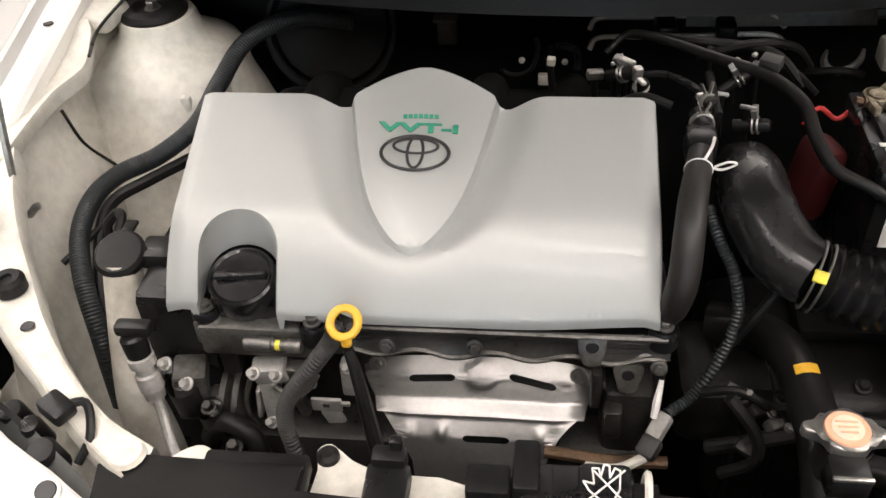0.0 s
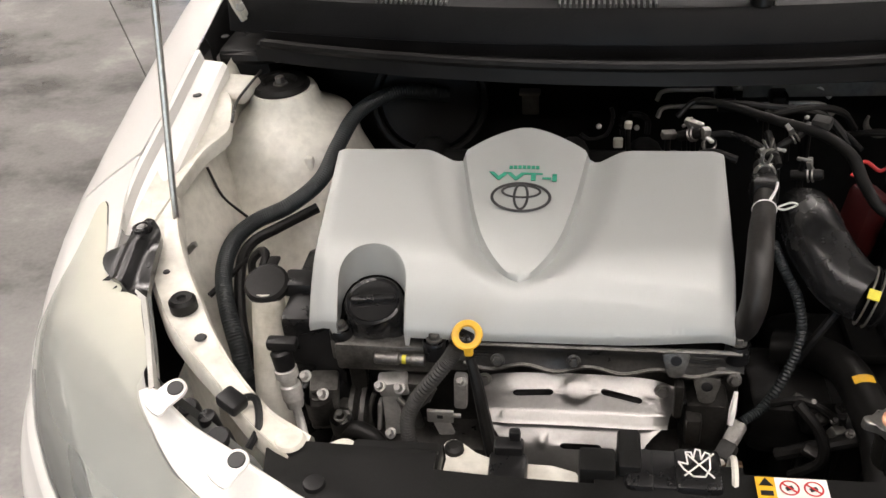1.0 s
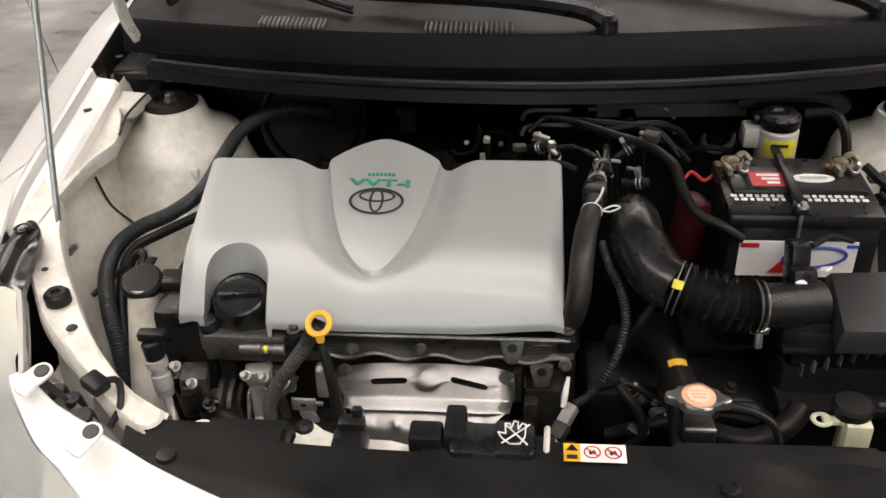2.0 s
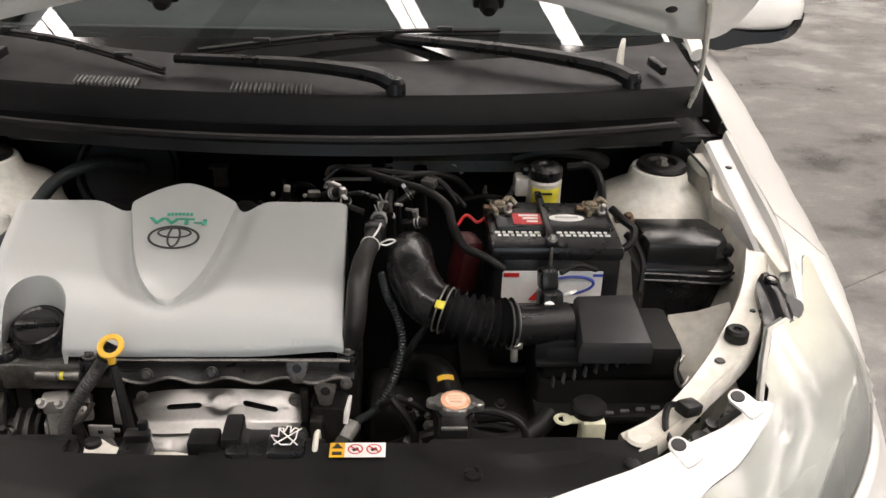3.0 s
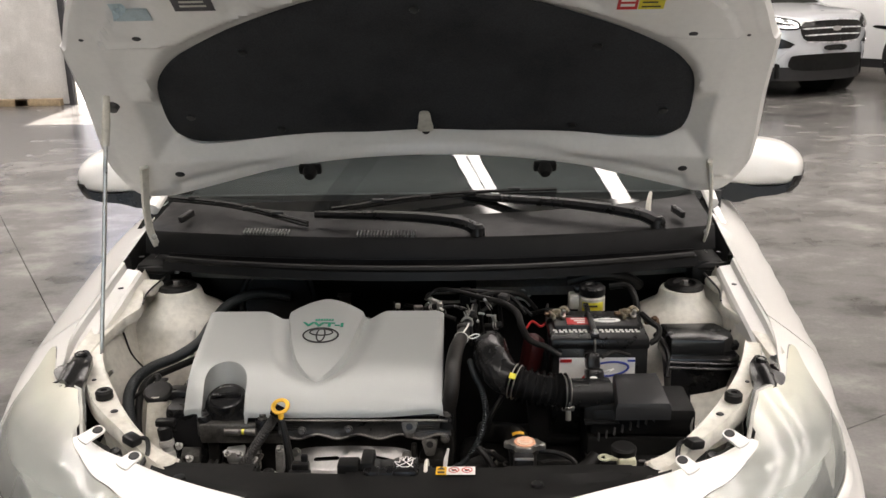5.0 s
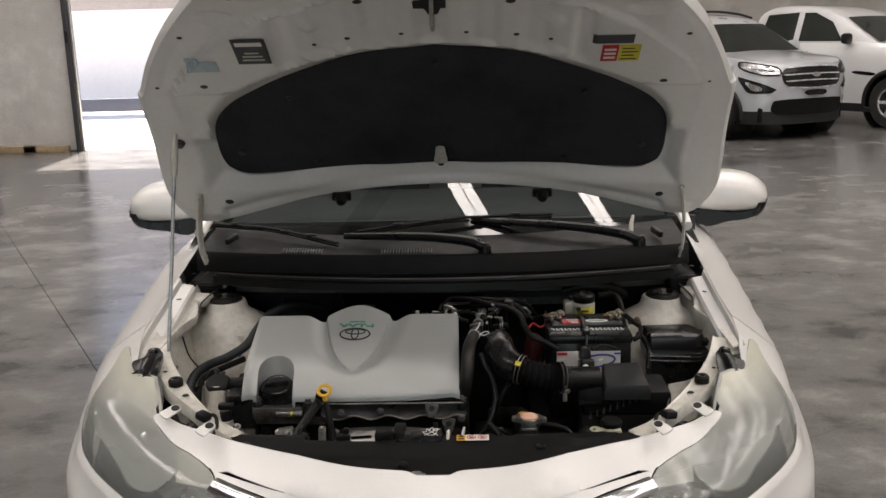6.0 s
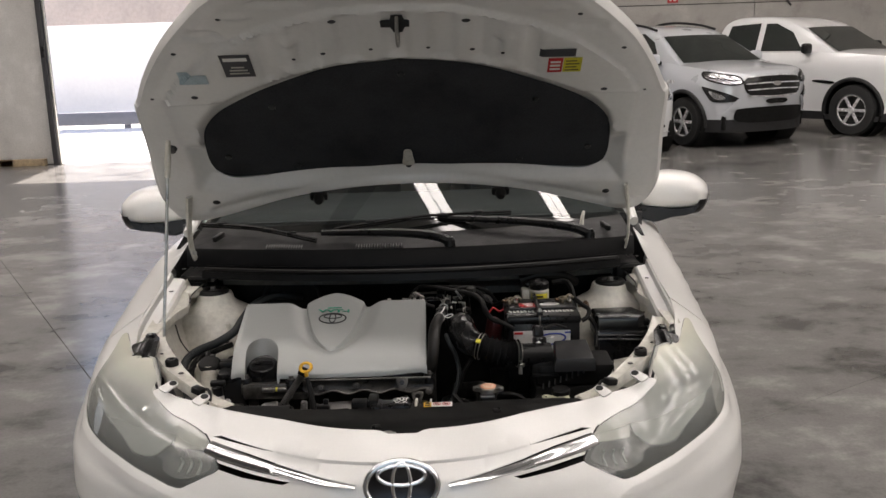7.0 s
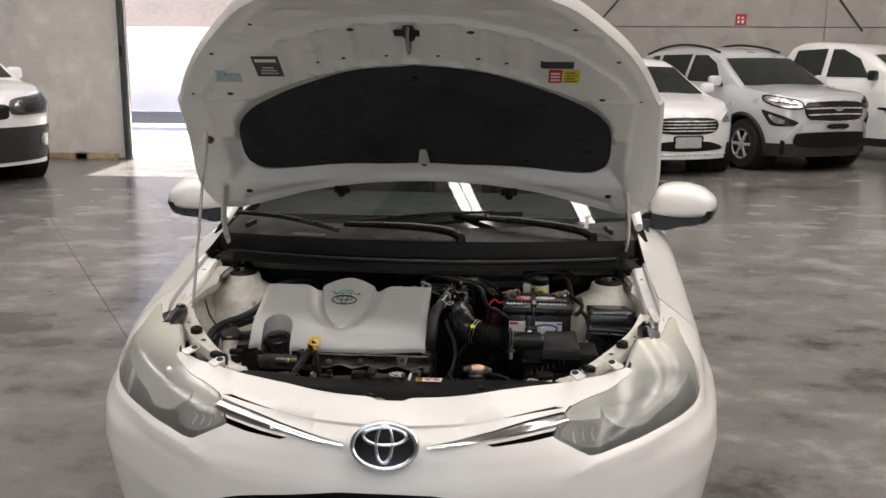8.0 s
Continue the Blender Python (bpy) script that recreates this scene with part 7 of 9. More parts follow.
# ---- hoses on the passenger side and washer filler ----
hose = thing("loom_hose", (-0.55, 0.7, 0.6), "grey-black corrugated harness sleeve along the inner wing", "harness")
bm = bmesh.new()
tube(bm, [(-0.33, 0.985, 0.80), (-0.40, 0.965, 0.815), (-0.455, 0.92, 0.805), (-0.475, 0.85, 0.785), (-0.485, 0.78, 0.77), (-0.52, 0.735, 0.755), (-0.565, 0.712, 0.742), (-0.588, 0.68, 0.73), (-0.588, 0.63, 0.715), (-0.570, 0.58, 0.69), (-0.548, 0.54, 0.64), (-0.54, 0.52, 0.56)], 0.0112, 12, 8, 190, 0.0004)
part("sleeve", bm, GREYBLUE, hose)
bm = bmesh.new()
tube(bm, [(-0.485, 0.745, 0.745), (-0.53, 0.712, 0.735), (-0.565, 0.685, 0.725), (-0.572, 0.65, 0.71), (-0.56, 0.59, 0.67), (-0.54, 0.55, 0.62)], 0.0075, 10, 8)
part("side_cable", bm, RUBBER, hose)
bm = bmesh.new()
tube(bm, [(-0.60, 0.60, 0.70), (-0.58, 0.63, 0.71), (-0.565, 0.66, 0.716)], 0.004, 8, 5)
part("branch_cable", bm, RUBBER, hose)
wash = thing("washer_filler", (-0.48, 0.49, 0.45), "milky plastic washer filler neck with a black cap", "filler neck")
bm = bmesh.new()
tube(bm, [(-0.497, 0.548, 0.752), (-0.496, 0.535, 0.72), (-0.492, 0.505, 0.66), (-0.485, 0.48, 0.60), (-0.48, 0.47, 0.48)], [0.019, 0.021, 0.024, 0.028, 0.03], 18, 6)
part("neck", bm, TANK, wash)
bm = bmesh.new()
mm = aim((-0.498, 0.553, 0.757), (0.0, -0.35, 0.94))
lathe(bm, [(0.024, -0.006), (0.027, -0.004), (0.0275, 0.004), (0.024, 0.008), (0.010, 0.009), (0, 0.008)], mm, 24)
box(bm, mm @ Vector((0, 0.03, 0.0)), (0.014, 0.03, 0.005), 0.002)
part("cap", bm, RUBBER, wash, "black rubber cap")
bm = bmesh.new()
tube(bm, [(-0.535, 0.60, 0.735), (-0.535, 0.608, 0.752), (-0.522, 0.612, 0.765), (-0.512, 0.600, 0.768), (-0.514, 0.588, 0.758)], 0.0055, 8, 5)
part("cap_strap", bm, RUBBER, wash)
bm = bmesh.new()
box(bm, (-0.455, 0.565, 0.752), (0.05, 0.035, 0.02), 0.005)
single("engine_mount_cap", bm, BLACK, "black plastic block beside the engine cover", "mount cap")

# ---- intake side ----
intake = thing("intake_duct", (0.19, 0.55, 0.70), "black rubber intake duct with bellows and wire clamps", "air duct")
bm = bmesh.new()
tube(bm, [(0.134, 0.705, 0.770), (0.132, 0.665, 0.800), (0.129, 0.622, 0.818), (0.132, 0.575, 0.815), (0.150, 0.530, 0.803), (0.172, 0.509, 0.799)], [0.028, 0.031, 0.0325, 0.0335, 0.0325, 0.030], 28, 8)
part("elbow", bm, surface("streaky_elbow_plastic", (0.016, 0.016, 0.0165), 0.24, dirt=0.4, big=30, fine=260, bump=0.025, spread=0.08, spec=0.6), intake, "shiny black moulded elbow")
bm = bmesh.new()
tube(bm, [(0.170, 0.510, 0.799), (0.205, 0.503, 0.790), (0.240, 0.503, 0.782), (0.262, 0.506, 0.780)], 0.0295, 24, 8, 9, 0.0046)
part("bellows", bm, GLOSSBLACK, intake, "ribbed black rubber bellows")
bm = bmesh.new()
tube(bm, [(0.255, 0.505, 0.778), (0.29, 0.512, 0.774), (0.34, 0.525, 0.770)], 0.027, 24, 6)
part("outlet_pipe", bm, BLACK, intake)


def clamp(c, way, r, parent):
    m = aim(c, way)
    for o in (-0.004, 0.004):
        bm = bmesh.new()
        oval_ring(bm, (0, 0), r, r, 0.0016, m @ Matrix.Translation((0, 0, o)), 36, 6)
        part("clamp_wire", bm, STEEL, parent, "bright wire clamp")


clamp((0.172, 0.508, 0.799), (0.93, -0.33, -0.2), 0.0315, intake)
clamp((0.262, 0.506, 0.778), (0.97, 0.15, -0.1), 0.0300, intake)
bm = bmesh.new()
box(bm, Vector((0.1715, 0.505, 0.799)) + Vector((-0.005, -0.0215, 0.0215)), (0.012, 0.011, 0.004), 0.001, pose(0, 0, 0, 40, 10, -15))
part("paint_mark", bm, YELLOWTAG, intake, "yellow paint mark")
bm = bmesh.new()
box(bm, (0.266, 0.492, 0.757), (0.022, 0.014, 0.012), 0.002)
bolt(bm, (0.266, 0.489, 0.761), (0, -0.5, 0.85), 0.006, 0.012)
tube(bm, [(0.266, 0.488, 0.751), (0.266, 0.485, 0.743), (0.266, 0.483, 0.735)], 0.005, 8, 2)
part("clamp_screw", bm, STEEL, intake, "bright clamp screw")
bm = bmesh.new()
tube(bm, [(0.15, 0.53, 0.76), (0.13, 0.52, 0.73), (0.12, 0.53, 0.69)], 0.005, 8, 5)
part("breather", bm, RUBBER, intake)

heater = thing("heater_hose", (0.06, 0.55, 0.75), "black coolant hose with a white wire clip at its end", "hose")
bm = bmesh.new()
tube(bm, [(0.078, 0.625, 0.848), (0.074, 0.60, 0.846), (0.066, 0.56, 0.842), (0.061, 0.525, 0.826), (0.058, 0.505, 0.79), (0.052, 0.51, 0.75), (0.045, 0.54, 0.72)], [0.0118, 0.0126, 0.0136, 0.0142, 0.0142, 0.014, 0.014], 18, 8)
part("hose", bm, surface("worn_brown_black_rubber", (0.016, 0.014, 0.0128), 0.5, dirt=0.5, big=30, fine=200, bump=0.15), heater)
bm = bmesh.new()
mm = aim((0.074, 0.60, 0.846), (0.1, 0.99, 0.05))
oval_ring(bm, (0, 0), 0.0126, 0.0126, 0.0011, mm, 30, 6)
tube(bm, [mm @ Vector((-0.012, 0.003, 0)), mm @ Vector((-0.022, -0.001, 0.004)), mm @ Vector((-0.034, 0.005, 0.006)), mm @ Vector((-0.026, 0.008, 0.004)), mm @ Vector((-0.014, 0.003, 0.002))], 0.0012, 6, 5)
tube(bm, [mm @ Vector((-0.004, 0.012, 0)), mm @ Vector((-0.010, 0.018, 0.012)), mm @ Vector((-0.012, 0.022, 0.022))], 0.0016, 6, 4)
part("wire_clip", bm, LABELWHITE, heater, "white wire clip")
bm = bmesh.new()
box(bm, (0.08, 0.645, 0.845), (0.03, 0.03, 0.028), 0.005)
part("pipe_stub", bm, BLACK, heater)

# bright fittings behind the cover
for k, (c, s, ang, mt) in enumerate((((0.092, 0.712, 0.858), (0.028, 0.008, 0.008), 25, STEEL), ((0.088, 0.690, 0.852), (0.008, 0.03, 0.008), 0, STEEL), ((0.098, 0.705, 0.850), (0.012, 0.012, 0.016), 10, DARKCAST), ((0.013, 0.780, 0.858), (0.030, 0.010, 0.010), -35, STEEL), ((0.026, 0.766, 0.852), (0.012, 0.012, 0.018), 20, STEEL), ((-0.018, 0.775, 0.845), (0.022, 0.012, 0.012), 15, ALUMINIUM), ((0.105, 0.80, 0.868), (0.010, 0.010, 0.010), 0, STEEL), ((0.128, 0.775, 0.862), (0.014, 0.008, 0.008), 40, STEEL), ((0.150, 0.765, 0.862), (0.016, 0.012, 0.010), -20, BLACK), ((0.130, 0.690, 0.858), (0.020, 0.004, 0.006), -12, STEEL), ((0.030, 0.752, 0.850), (0.008, 0.014, 0.005), 35, BRIGHTLINE), ((0.004, 0.792, 0.850), (0.016, 0.005, 0.005), 50, BRIGHTLINE), ((0.112, 0.735, 0.846), (0.016, 0.005, 0.006), -8, BRIGHTLINE), ((0.104, 0.705, 0.842), (0.006, 0.014, 0.006), 12, BRIGHTLINE), ((0.150, 0.79, 0.862), (0.010, 0.006, 0.005), 60, BRIGHTLINE), ((-0.066, 0.83, 0.83), (0.012, 0.010, 0.012), 0, TANK))):
    bm = bmesh.new()
    box(bm, c, [v * 0.85 for v in s], 0.002, pose(0, 0, 0, 10, 5, ang))
    fit = single("pipe_fitting", bm, mt, "small metal fitting on the fuel and water lines", "fitting", group="fittings behind the engine cover")
    bm = bmesh.new()
    tube(bm, [c, Vector(c) + Vector((0.0, 0.006, -0.02)), Vector(c) + Vector((0.004, 0.012, -0.06))], 0.004, 8, 3)
    part("stem", bm, RUBBER, fit)
def spring_clamp(c, way, r):
    """A bright spring clamp: a flat open ring with two pinched ears, on a stub of black pipe."""
    m = aim(c, way)
    root = thing("spring_clamp", c, "bright steel spring clamp on a black hose end", "clamp", "hose clamps")
    bm = bmesh.new()
    for o in (-0.0025, 0.0025):
        oval_ring(bm, (0, 0), r, r, 0.0016, m @ Matrix.Translation((0, 0, o)), 22, 6)
    part("ring", bm, STEEL, root)
    for s in (-1, 1):
        bm = bmesh.new()
        box(bm, (0, 0, 0), (0.0016, 0.013, 0.006), 0.0006, None, 1)
        bmesh.ops.transform(bm, matrix=m @ Matrix.Translation((s * 0.004, r + 0.006, 0)) @ Matrix.Rotation(-s * 0.35, 4, "Z"), verts=bm.verts)
        part("ear", bm, STEEL, root)
    bm = bmesh.new()
    lathe(bm, [(0, -0.022), (r - 0.002, -0.022), (r - 0.0012, 0.010), (r - 0.003, 0.014), (0, 0.014)], m, 16)
    part("hose_end", bm, RUBBER, root)


for c, way, r in (((0.012, 0.775, 0.846), (0.7, -0.5, 0.4), 0.0085), ((0.031, 0.762, 0.838), (0.2, -0.6, 0.7), 0.0075), ((0.092, 0.700, 0.857), (0.3, -0.85, 0.35), 0.0085), ((0.084, 0.672, 0.850), (0.05, -0.98, 0.1), 0.0110), ((0.128, 0.745, 0.858), (0.8, 0.2, 0.5), 0.0065), ((0.140, 0.690, 0.838), (0.9, -0.3, 0.2), 0.0080)):
    spring_clamp(c, way, r)
for pts, r in (([(0.086, 0.70, 0.85), (0.084, 0.675, 0.845), (0.082, 0.64, 0.846)], 0.0065), ([(-0.13, 0.93, 0.763), (-0.115, 0.925, 0.757), (-0.092, 0.925, 0.765), (-0.083, 0.93, 0.79), (-0.086, 0.935, 0.803)], 0.0030), ([(-0.068, 0.93, 0.762), (-0.069, 0.93, 0.790), (-0.05, 0.93, 0.795), (-0.034, 0.93, 0.786), (-0.033, 0.93, 0.764)], 0.0045), ([(0.02, 0.775, 0.842), (0.055, 0.768, 0.850), (0.085, 0.735, 0.852), (0.09, 0.71, 0.855)], 0.0040), ([(0.165, 0.80, 0.85), (0.195, 0.79, 0.842), (0.215, 0.765, 0.83)], 0.0035)):
    bm = bmesh.new()
    tube(bm, pts, r, 8, 6)
    single("vacuum_pipe", bm, BLACK, "thin glossy black vacuum pipe behind the engine cover", "pipe", group="vacuum pipes")
for x, z in ((-0.103, 0.778), (-0.049, 0.776)):
    bm = bmesh.new()
    bolt(bm, (x, 0.925, z), (0, -0.9, 0.4), 0.0028, 0.009)
    single("firewall_stud", bm, STEEL, "bright steel stud on the firewall", "bolt", group="firewall studs")
bm = bmesh.new()
box(bm, (-0.075, 0.915, 0.757), (0.014, 0.010, 0.014), 0.002)
single("pale_connector", bm, TANK, "pale plastic connector block on the firewall", "connector")

# manifold behind the cover and fuel lines with bright upper edges
bm = bmesh.new()
box(bm, (-0.19, 0.80, 0.725), (0.44, 0.13, 0.12), 0.03, None, 3)
mani = single("intake_manifold", bm, DULL, "matt black plastic intake manifold", "manifold")
for k in range(4):
    bm = bmesh.new()
    tube(bm, [(-0.34 + 0.10 * k, 0.74, 0.75), (-0.34 + 0.10 * k, 0.82, 0.78), (-0.34 + 0.10 * k, 0.90, 0.74), (-0.34 + 0.10 * k, 0.92, 0.65)], 0.024, 12, 5)
    part("runner", bm, DULL, mani)
fr_root = thing("fuel_line", (0.1, 0.9, 0.8), "pair of steel lines on the firewall with black clips", "pipe")
for dy, dz in ((0, 0), (0.030, 0.012)):
    bm = bmesh.new()
    tube(bm, [(-0.018, 0.962 + dy, 0.774 + dz), (-0.006, 0.965 + dy, 0.789 + dz), (0.05, 0.962 + dy, 0.792 + dz), (0.13, 0.952 + dy, 0.800 + dz), (0.20, 0.942 + dy, 0.806 + dz), (0.222, 0.940 + dy, 0.790 + dz)], 0.0036, 8, 6)
    part("steel_line", bm, BRIGHTLINE, fr_root)
for x in (0.075, 0.148):
    bm = bmesh.new()
    box(bm, (x, 0.965, 0.806), (0.024, 0.06, 0.024), 0.004)
    part("line_clip", bm, BLACK, fr_root)
for c, r, tilt in (((0.28, 0.90, 0.80), 0.024, 1),):
    bm = bmesh.new()
    pts = [Vector(c) + Vector((r * math.cos(a), 0.002 * k, r * math.sin(a))) for k, a in enumerate(np.linspace(2.8, 6.4, 8))]
    tube(bm, pts, [0.002, 0.004, 0.005, 0.005, 0.005, 0.005, 0.004, 0.002], 8, 4)
    single("hook_bracket", bm, STEEL, "curved bright steel hook bracket", "bracket")

# main harness from the firewall to the battery
har = thing("main_harness", (0.15, 0.74, 0.8), "thick taped black wiring harness beside the intake", "harness")
bm = bmesh.new()
tube(bm, [(-0.005, 0.815, 0.85), (0.02, 0.825, 0.868), (0.06, 0.80, 0.872), (0.11, 0.765, 0.870), (0.155, 0.735, 0.868), (0.182, 0.695, 0.862), (0.190, 0.655, 0.848), (0.205, 0.625, 0.832), (0.235, 0.605, 0.825), (0.26, 0.60, 0.81)], [0.0035, 0.004, 0.005, 0.006, 0.0065, 0.007, 0.007, 0.0065, 0.006, 0.006], 12, 8)
part("trunk", bm, RUBBER, har)
for pts in ([(0.02, 0.83, 0.865), (0.10, 0.80, 0.872), (0.17, 0.80, 0.86), (0.205, 0.78, 0.83)], [(0.09, 0.79, 0.86), (0.15, 0.80, 0.87), (0.20, 0.83, 0.85), (0.23, 0.86, 0.81)], [(0.06, 0.72, 0.84), (0.03, 0.73, 0.845), (0.0, 0.72, 0.84)], [(0.10, 0.68, 0.855), (0.098, 0.70, 0.86), (0.10, 0.76, 0.855)], [(0.22, 0.86, 0.80), (0.255, 0.84, 0.815), (0.29, 0.86, 0.80)]):
    bm = bmesh.new()
    tube(bm, pts, 0.005, 8, 6)
    part("branch", bm, RUBBER, har)
bm = bmesh.new()
box(bm, (0.158, 0.748, 0.876), (0.022, 0.016, 0.014), 0.003, pose(0, 0, 0, 10, 0, -30))
part("clip", bm, LOOM, har)
redcap = thing("red_terminal_cover", (0.225, 0.70, 0.70), "dark red plastic terminal cover and red strap", "terminal cover")
bm = bmesh.new()
box(bm, (0.212, 0.705, 0.765), (0.035, 0.05, 0.09), 0.012, pose(0, 0, 0, 0, 10, 20))
part("shroud", bm, DARKRED, redcap)
bm = bmesh.new()
tube(bm, [(0.200, 0.735, 0.81), (0.215, 0.745, 0.825), (0.232, 0.735, 0.818), (0.248, 0.742, 0.828)], 0.0026, 8, 5)
part("strap", bm, RED, redcap)

# battery
bat = thing("car_battery", (0.33, 0.695, 0.64), "black car battery with white side label and corroded terminals", "battery")
bm = bmesh.new()
box(bm, (0.336, 0.684, 0.735), (0.182, 0.144, 0.19), 0.006)
case = part("case", bm, BLACK, bat)
bm = bmesh.new()
box(bm, (0.336, 0.684, 0.828), (0.188, 0.148, 0.022), 0.006)
box(bm, (0.336, 0.704, 0.842), (0.166, 0.09, 0.010), 0.004)
part("lid", bm, BLACK, bat)
bm = bmesh.new()
box(bm, (0.331, 0.6115, 0.775), (0.143, 0.0015, 0.052), 0)
label = part("side_label", bm, LABELWHITE, bat, "white side label", 0)
bm = bmesh.new()
oval_ring(bm, (0, 0), 0.038, 0.014, 0.0022, aim((0.352, 0.6085, 0.779), (0, -1, 0)) @ Matrix.Rotation(0.12, 4, "Z"), 36, 4)
part("blue_swoosh", bm, LABELBLUE, label)
bm = bmesh.new()
prism(bm, [(-0.024, -0.017), (-0.004, -0.017), (0.012, 0.016), (0.004, 0.017)], 0.0008, aim((0.322, 0.609, 0.773), (0, -1, 0)))
part("red_slash", bm, RED, label, smooth=0)
bm = bmesh.new()
box(bm, (0.272, 0.6085, 0.796), (0.022, 0.001, 0.006), 0)
part("red_mark", bm, RED, label, smooth=0)
bm = bmesh.new()
box(bm, (0.395, 0.6085, 0.796), (0.014, 0.001, 0.004), 0)
part("blue_mark", bm, LABELBLUE, label, smooth=0)
bm = bmesh.new()
box(bm, (0.300, 0.686, 0.8475), (0.042, 0.036, 0.001), 0)
toplab = part("red_top_label", bm, RED, bat, "red top label", 0)
for k in range(3):
    bm = bmesh.new()
    box(bm, (0.302 + 0.002 * k, 0.696 - 0.010 * k, 0.8483), (0.028 - 0.006 * k, 0.005, 0.0008), 0)
    part("text_bar", bm, LABELWHITE, toplab, smooth=0)
bm = bmesh.new()
lathe(bm, [(0, 0.0012), (0.026, 0.0012), (0.0265, 0)], Matrix.Translation((0.358, 0.690, 0.8470)) @ Matrix.Diagonal((1, 0.42, 1, 1)), 24)
ovl = part("white_oval_label", bm, LABELWHITE, bat, "white oval label", 0)
bm = bmesh.new()
box(bm, (0.358, 0.690, 0.8486), (0.034, 0.006, 0.0006), 0)
part("text_bar", bm, PLATEGREY, ovl, smooth=0)
for x0, n in ((0.254, 7), (0.343, 8)):
    for k in range(n):
        for r in range(2):
            bm = bmesh.new()
            box(bm, (x0 + 0.0095 * k + 0.002 * r, 0.655 - 0.009 * r, 0.8405), (0.0075 - 0.003 * ((k + r) % 2), 0.006, 0.0008), 0)
            part("text_bar", bm, LABELWHITE, case, smooth=0)
CORRODED = surface("corroded_terminal", (0.20, 0.165, 0.11), 0.5, metal=0.55, dirt=0.7, big=140, fine=500, bump=0.6, spread=0.2, dirt_colour=(0.42, 0.38, 0.30))
for x in (0.262, 0.400):
    bm = bmesh.new()
    lathe(bm, [(0.010, 0), (0.009, 0.014), (0.006, 0.016), (0, 0.016)], Matrix.Translation((x, 0.724, 0.842)), 14)
    lathe(bm, [(0.0135, 0.002), (0.0145, 0.004), (0.0145, 0.013), (0.0125, 0.014)], Matrix.Translation((x, 0.724, 0.842)), 18)
    box(bm, (x + 0.010, 0.709, 0.850), (0.012, 0.018, 0.009), 0.003, pose(0, 0, 0, 6, 0, 24))
    box(bm, (x - 0.008, 0.705, 0.851), (0.007, 0.022, 0.010), 0.002, pose(0, 0, 0, -4, 0, 8))
    part("terminal", bm, CORRODED, bat, "corroded battery terminal clamp")
    bm = bmesh.new()
    bolt(bm, (x + 0.010, 0.701, 0.853), (0.2, -0.4, 0.9), 0.0042, 0.014)
    part("terminal_bolt", bm, STEEL, bat)
    bm = bmesh.new()
    bolt(bm, (x - 0.014, 0.717, 0.850), (-0.9, -0.2, 0.3), 0.0042, 0.010)
    part("terminal_bolt", bm, COPPER, bat)
    bm = bmesh.new()
    tube(bm, [(x + 0.004, 0.734, 0.850), (x + 0.016, 0.741, 0.856), (x + 0.026, 0.737, 0.848)], 0.0042, 8, 4)
    part("cable_lug", bm, CORRODED, bat)
strap = thing("battery_clamp", (0.325, 0.66, 0.70), "black battery hold-down bar with a steel hook bolt", "clamp")
bm = bmesh.new()
box(bm, (0.325, 0.692, 0.852), (0.011, 0.158, 0.009), 0.003)
box(bm, (0.325, 0.612, 0.848), (0.017, 0.022, 0.012), 0.003)
part("bar", bm, BLACK, strap)
bm = bmesh.new()
tube(bm, [(0.325, 0.604, 0.862), (0.325, 0.603, 0.82), (0.324, 0.602, 0.75), (0.322, 0.600, 0.70)], 0.0024, 8, 3)
bolt(bm, (0.325, 0.604, 0.853), (0, 0, 1), 0.0045, 0.007)
part("hook_bolt", bm, STEEL, strap)
bm = bmesh.new()
box(bm, (0.33, 0.70, 0.632), (0.25, 0.20, 0.015), 0.005)
single("battery_tray", bm, DULL, "black plastic battery tray under the battery", "tray")

# air filter housing
air = thing("air_filter_housing", (0.40, 0.50, 0.48), "black plastic air filter housing with ribbed body", "air filter box")
bm = bmesh.new()
prism(bm, [(0.347, -0.052), (0.443, -0.052), (0.437, 0.055), (0.354, 0.050)], 0.036, Matrix.Translation((0, 0.516, 0.752)) @ Matrix.Rotation(0.15, 4, "X"), 0.012)
part("lid_dome", bm, LIDGREY, air, "smooth matt black lid dome")
bm = bmesh.new()
box(bm, (0.324, 0.528, 0.738), (0.062, 0.070, 0.046), 0.010)
box(bm, (0.326, 0.492, 0.728), (0.062, 0.018, 0.008), 0.003)
part("lid_step", bm, DULL, air)
bm = bmesh.new()
box(bm, (0.402, 0.545, 0.605), (0.205, 0.110, 0.19), 0.012)
box(bm, (0.410, 0.525, 0.655), (0.225, 0.130, 0.014), 0.005)
part("body", bm, DULL, air)
bm = bmesh.new()
box(bm, (0.400, 0.545, 0.726), (0.188, 0.112, 0.052), 0.010)
part("lid_base", bm, DULL, air)
# ribs picked out in a lighter grey than the black housing
for k in range(8):
    bm = bmesh.new()
    x = 0.321 + 0.0139 * k
    box(bm, (x, 0.486, 0.701 + 0.0054 * k), (0.0020, 0.010, 0.015), 0.0008, pose(0, 0, 0, -12, 8, 6), 1)
    part("rib", bm, RIBGREY, air)
for k in range(6):
    bm = bmesh.new()
    box(bm, (0.375 + 0.022 * k, 0.462 + 0.004 * k, 0.664), (0.012, 0.006, 0.004), 0.0012, None, 1)
    part("flange_rib", bm, RIBGREY, air)
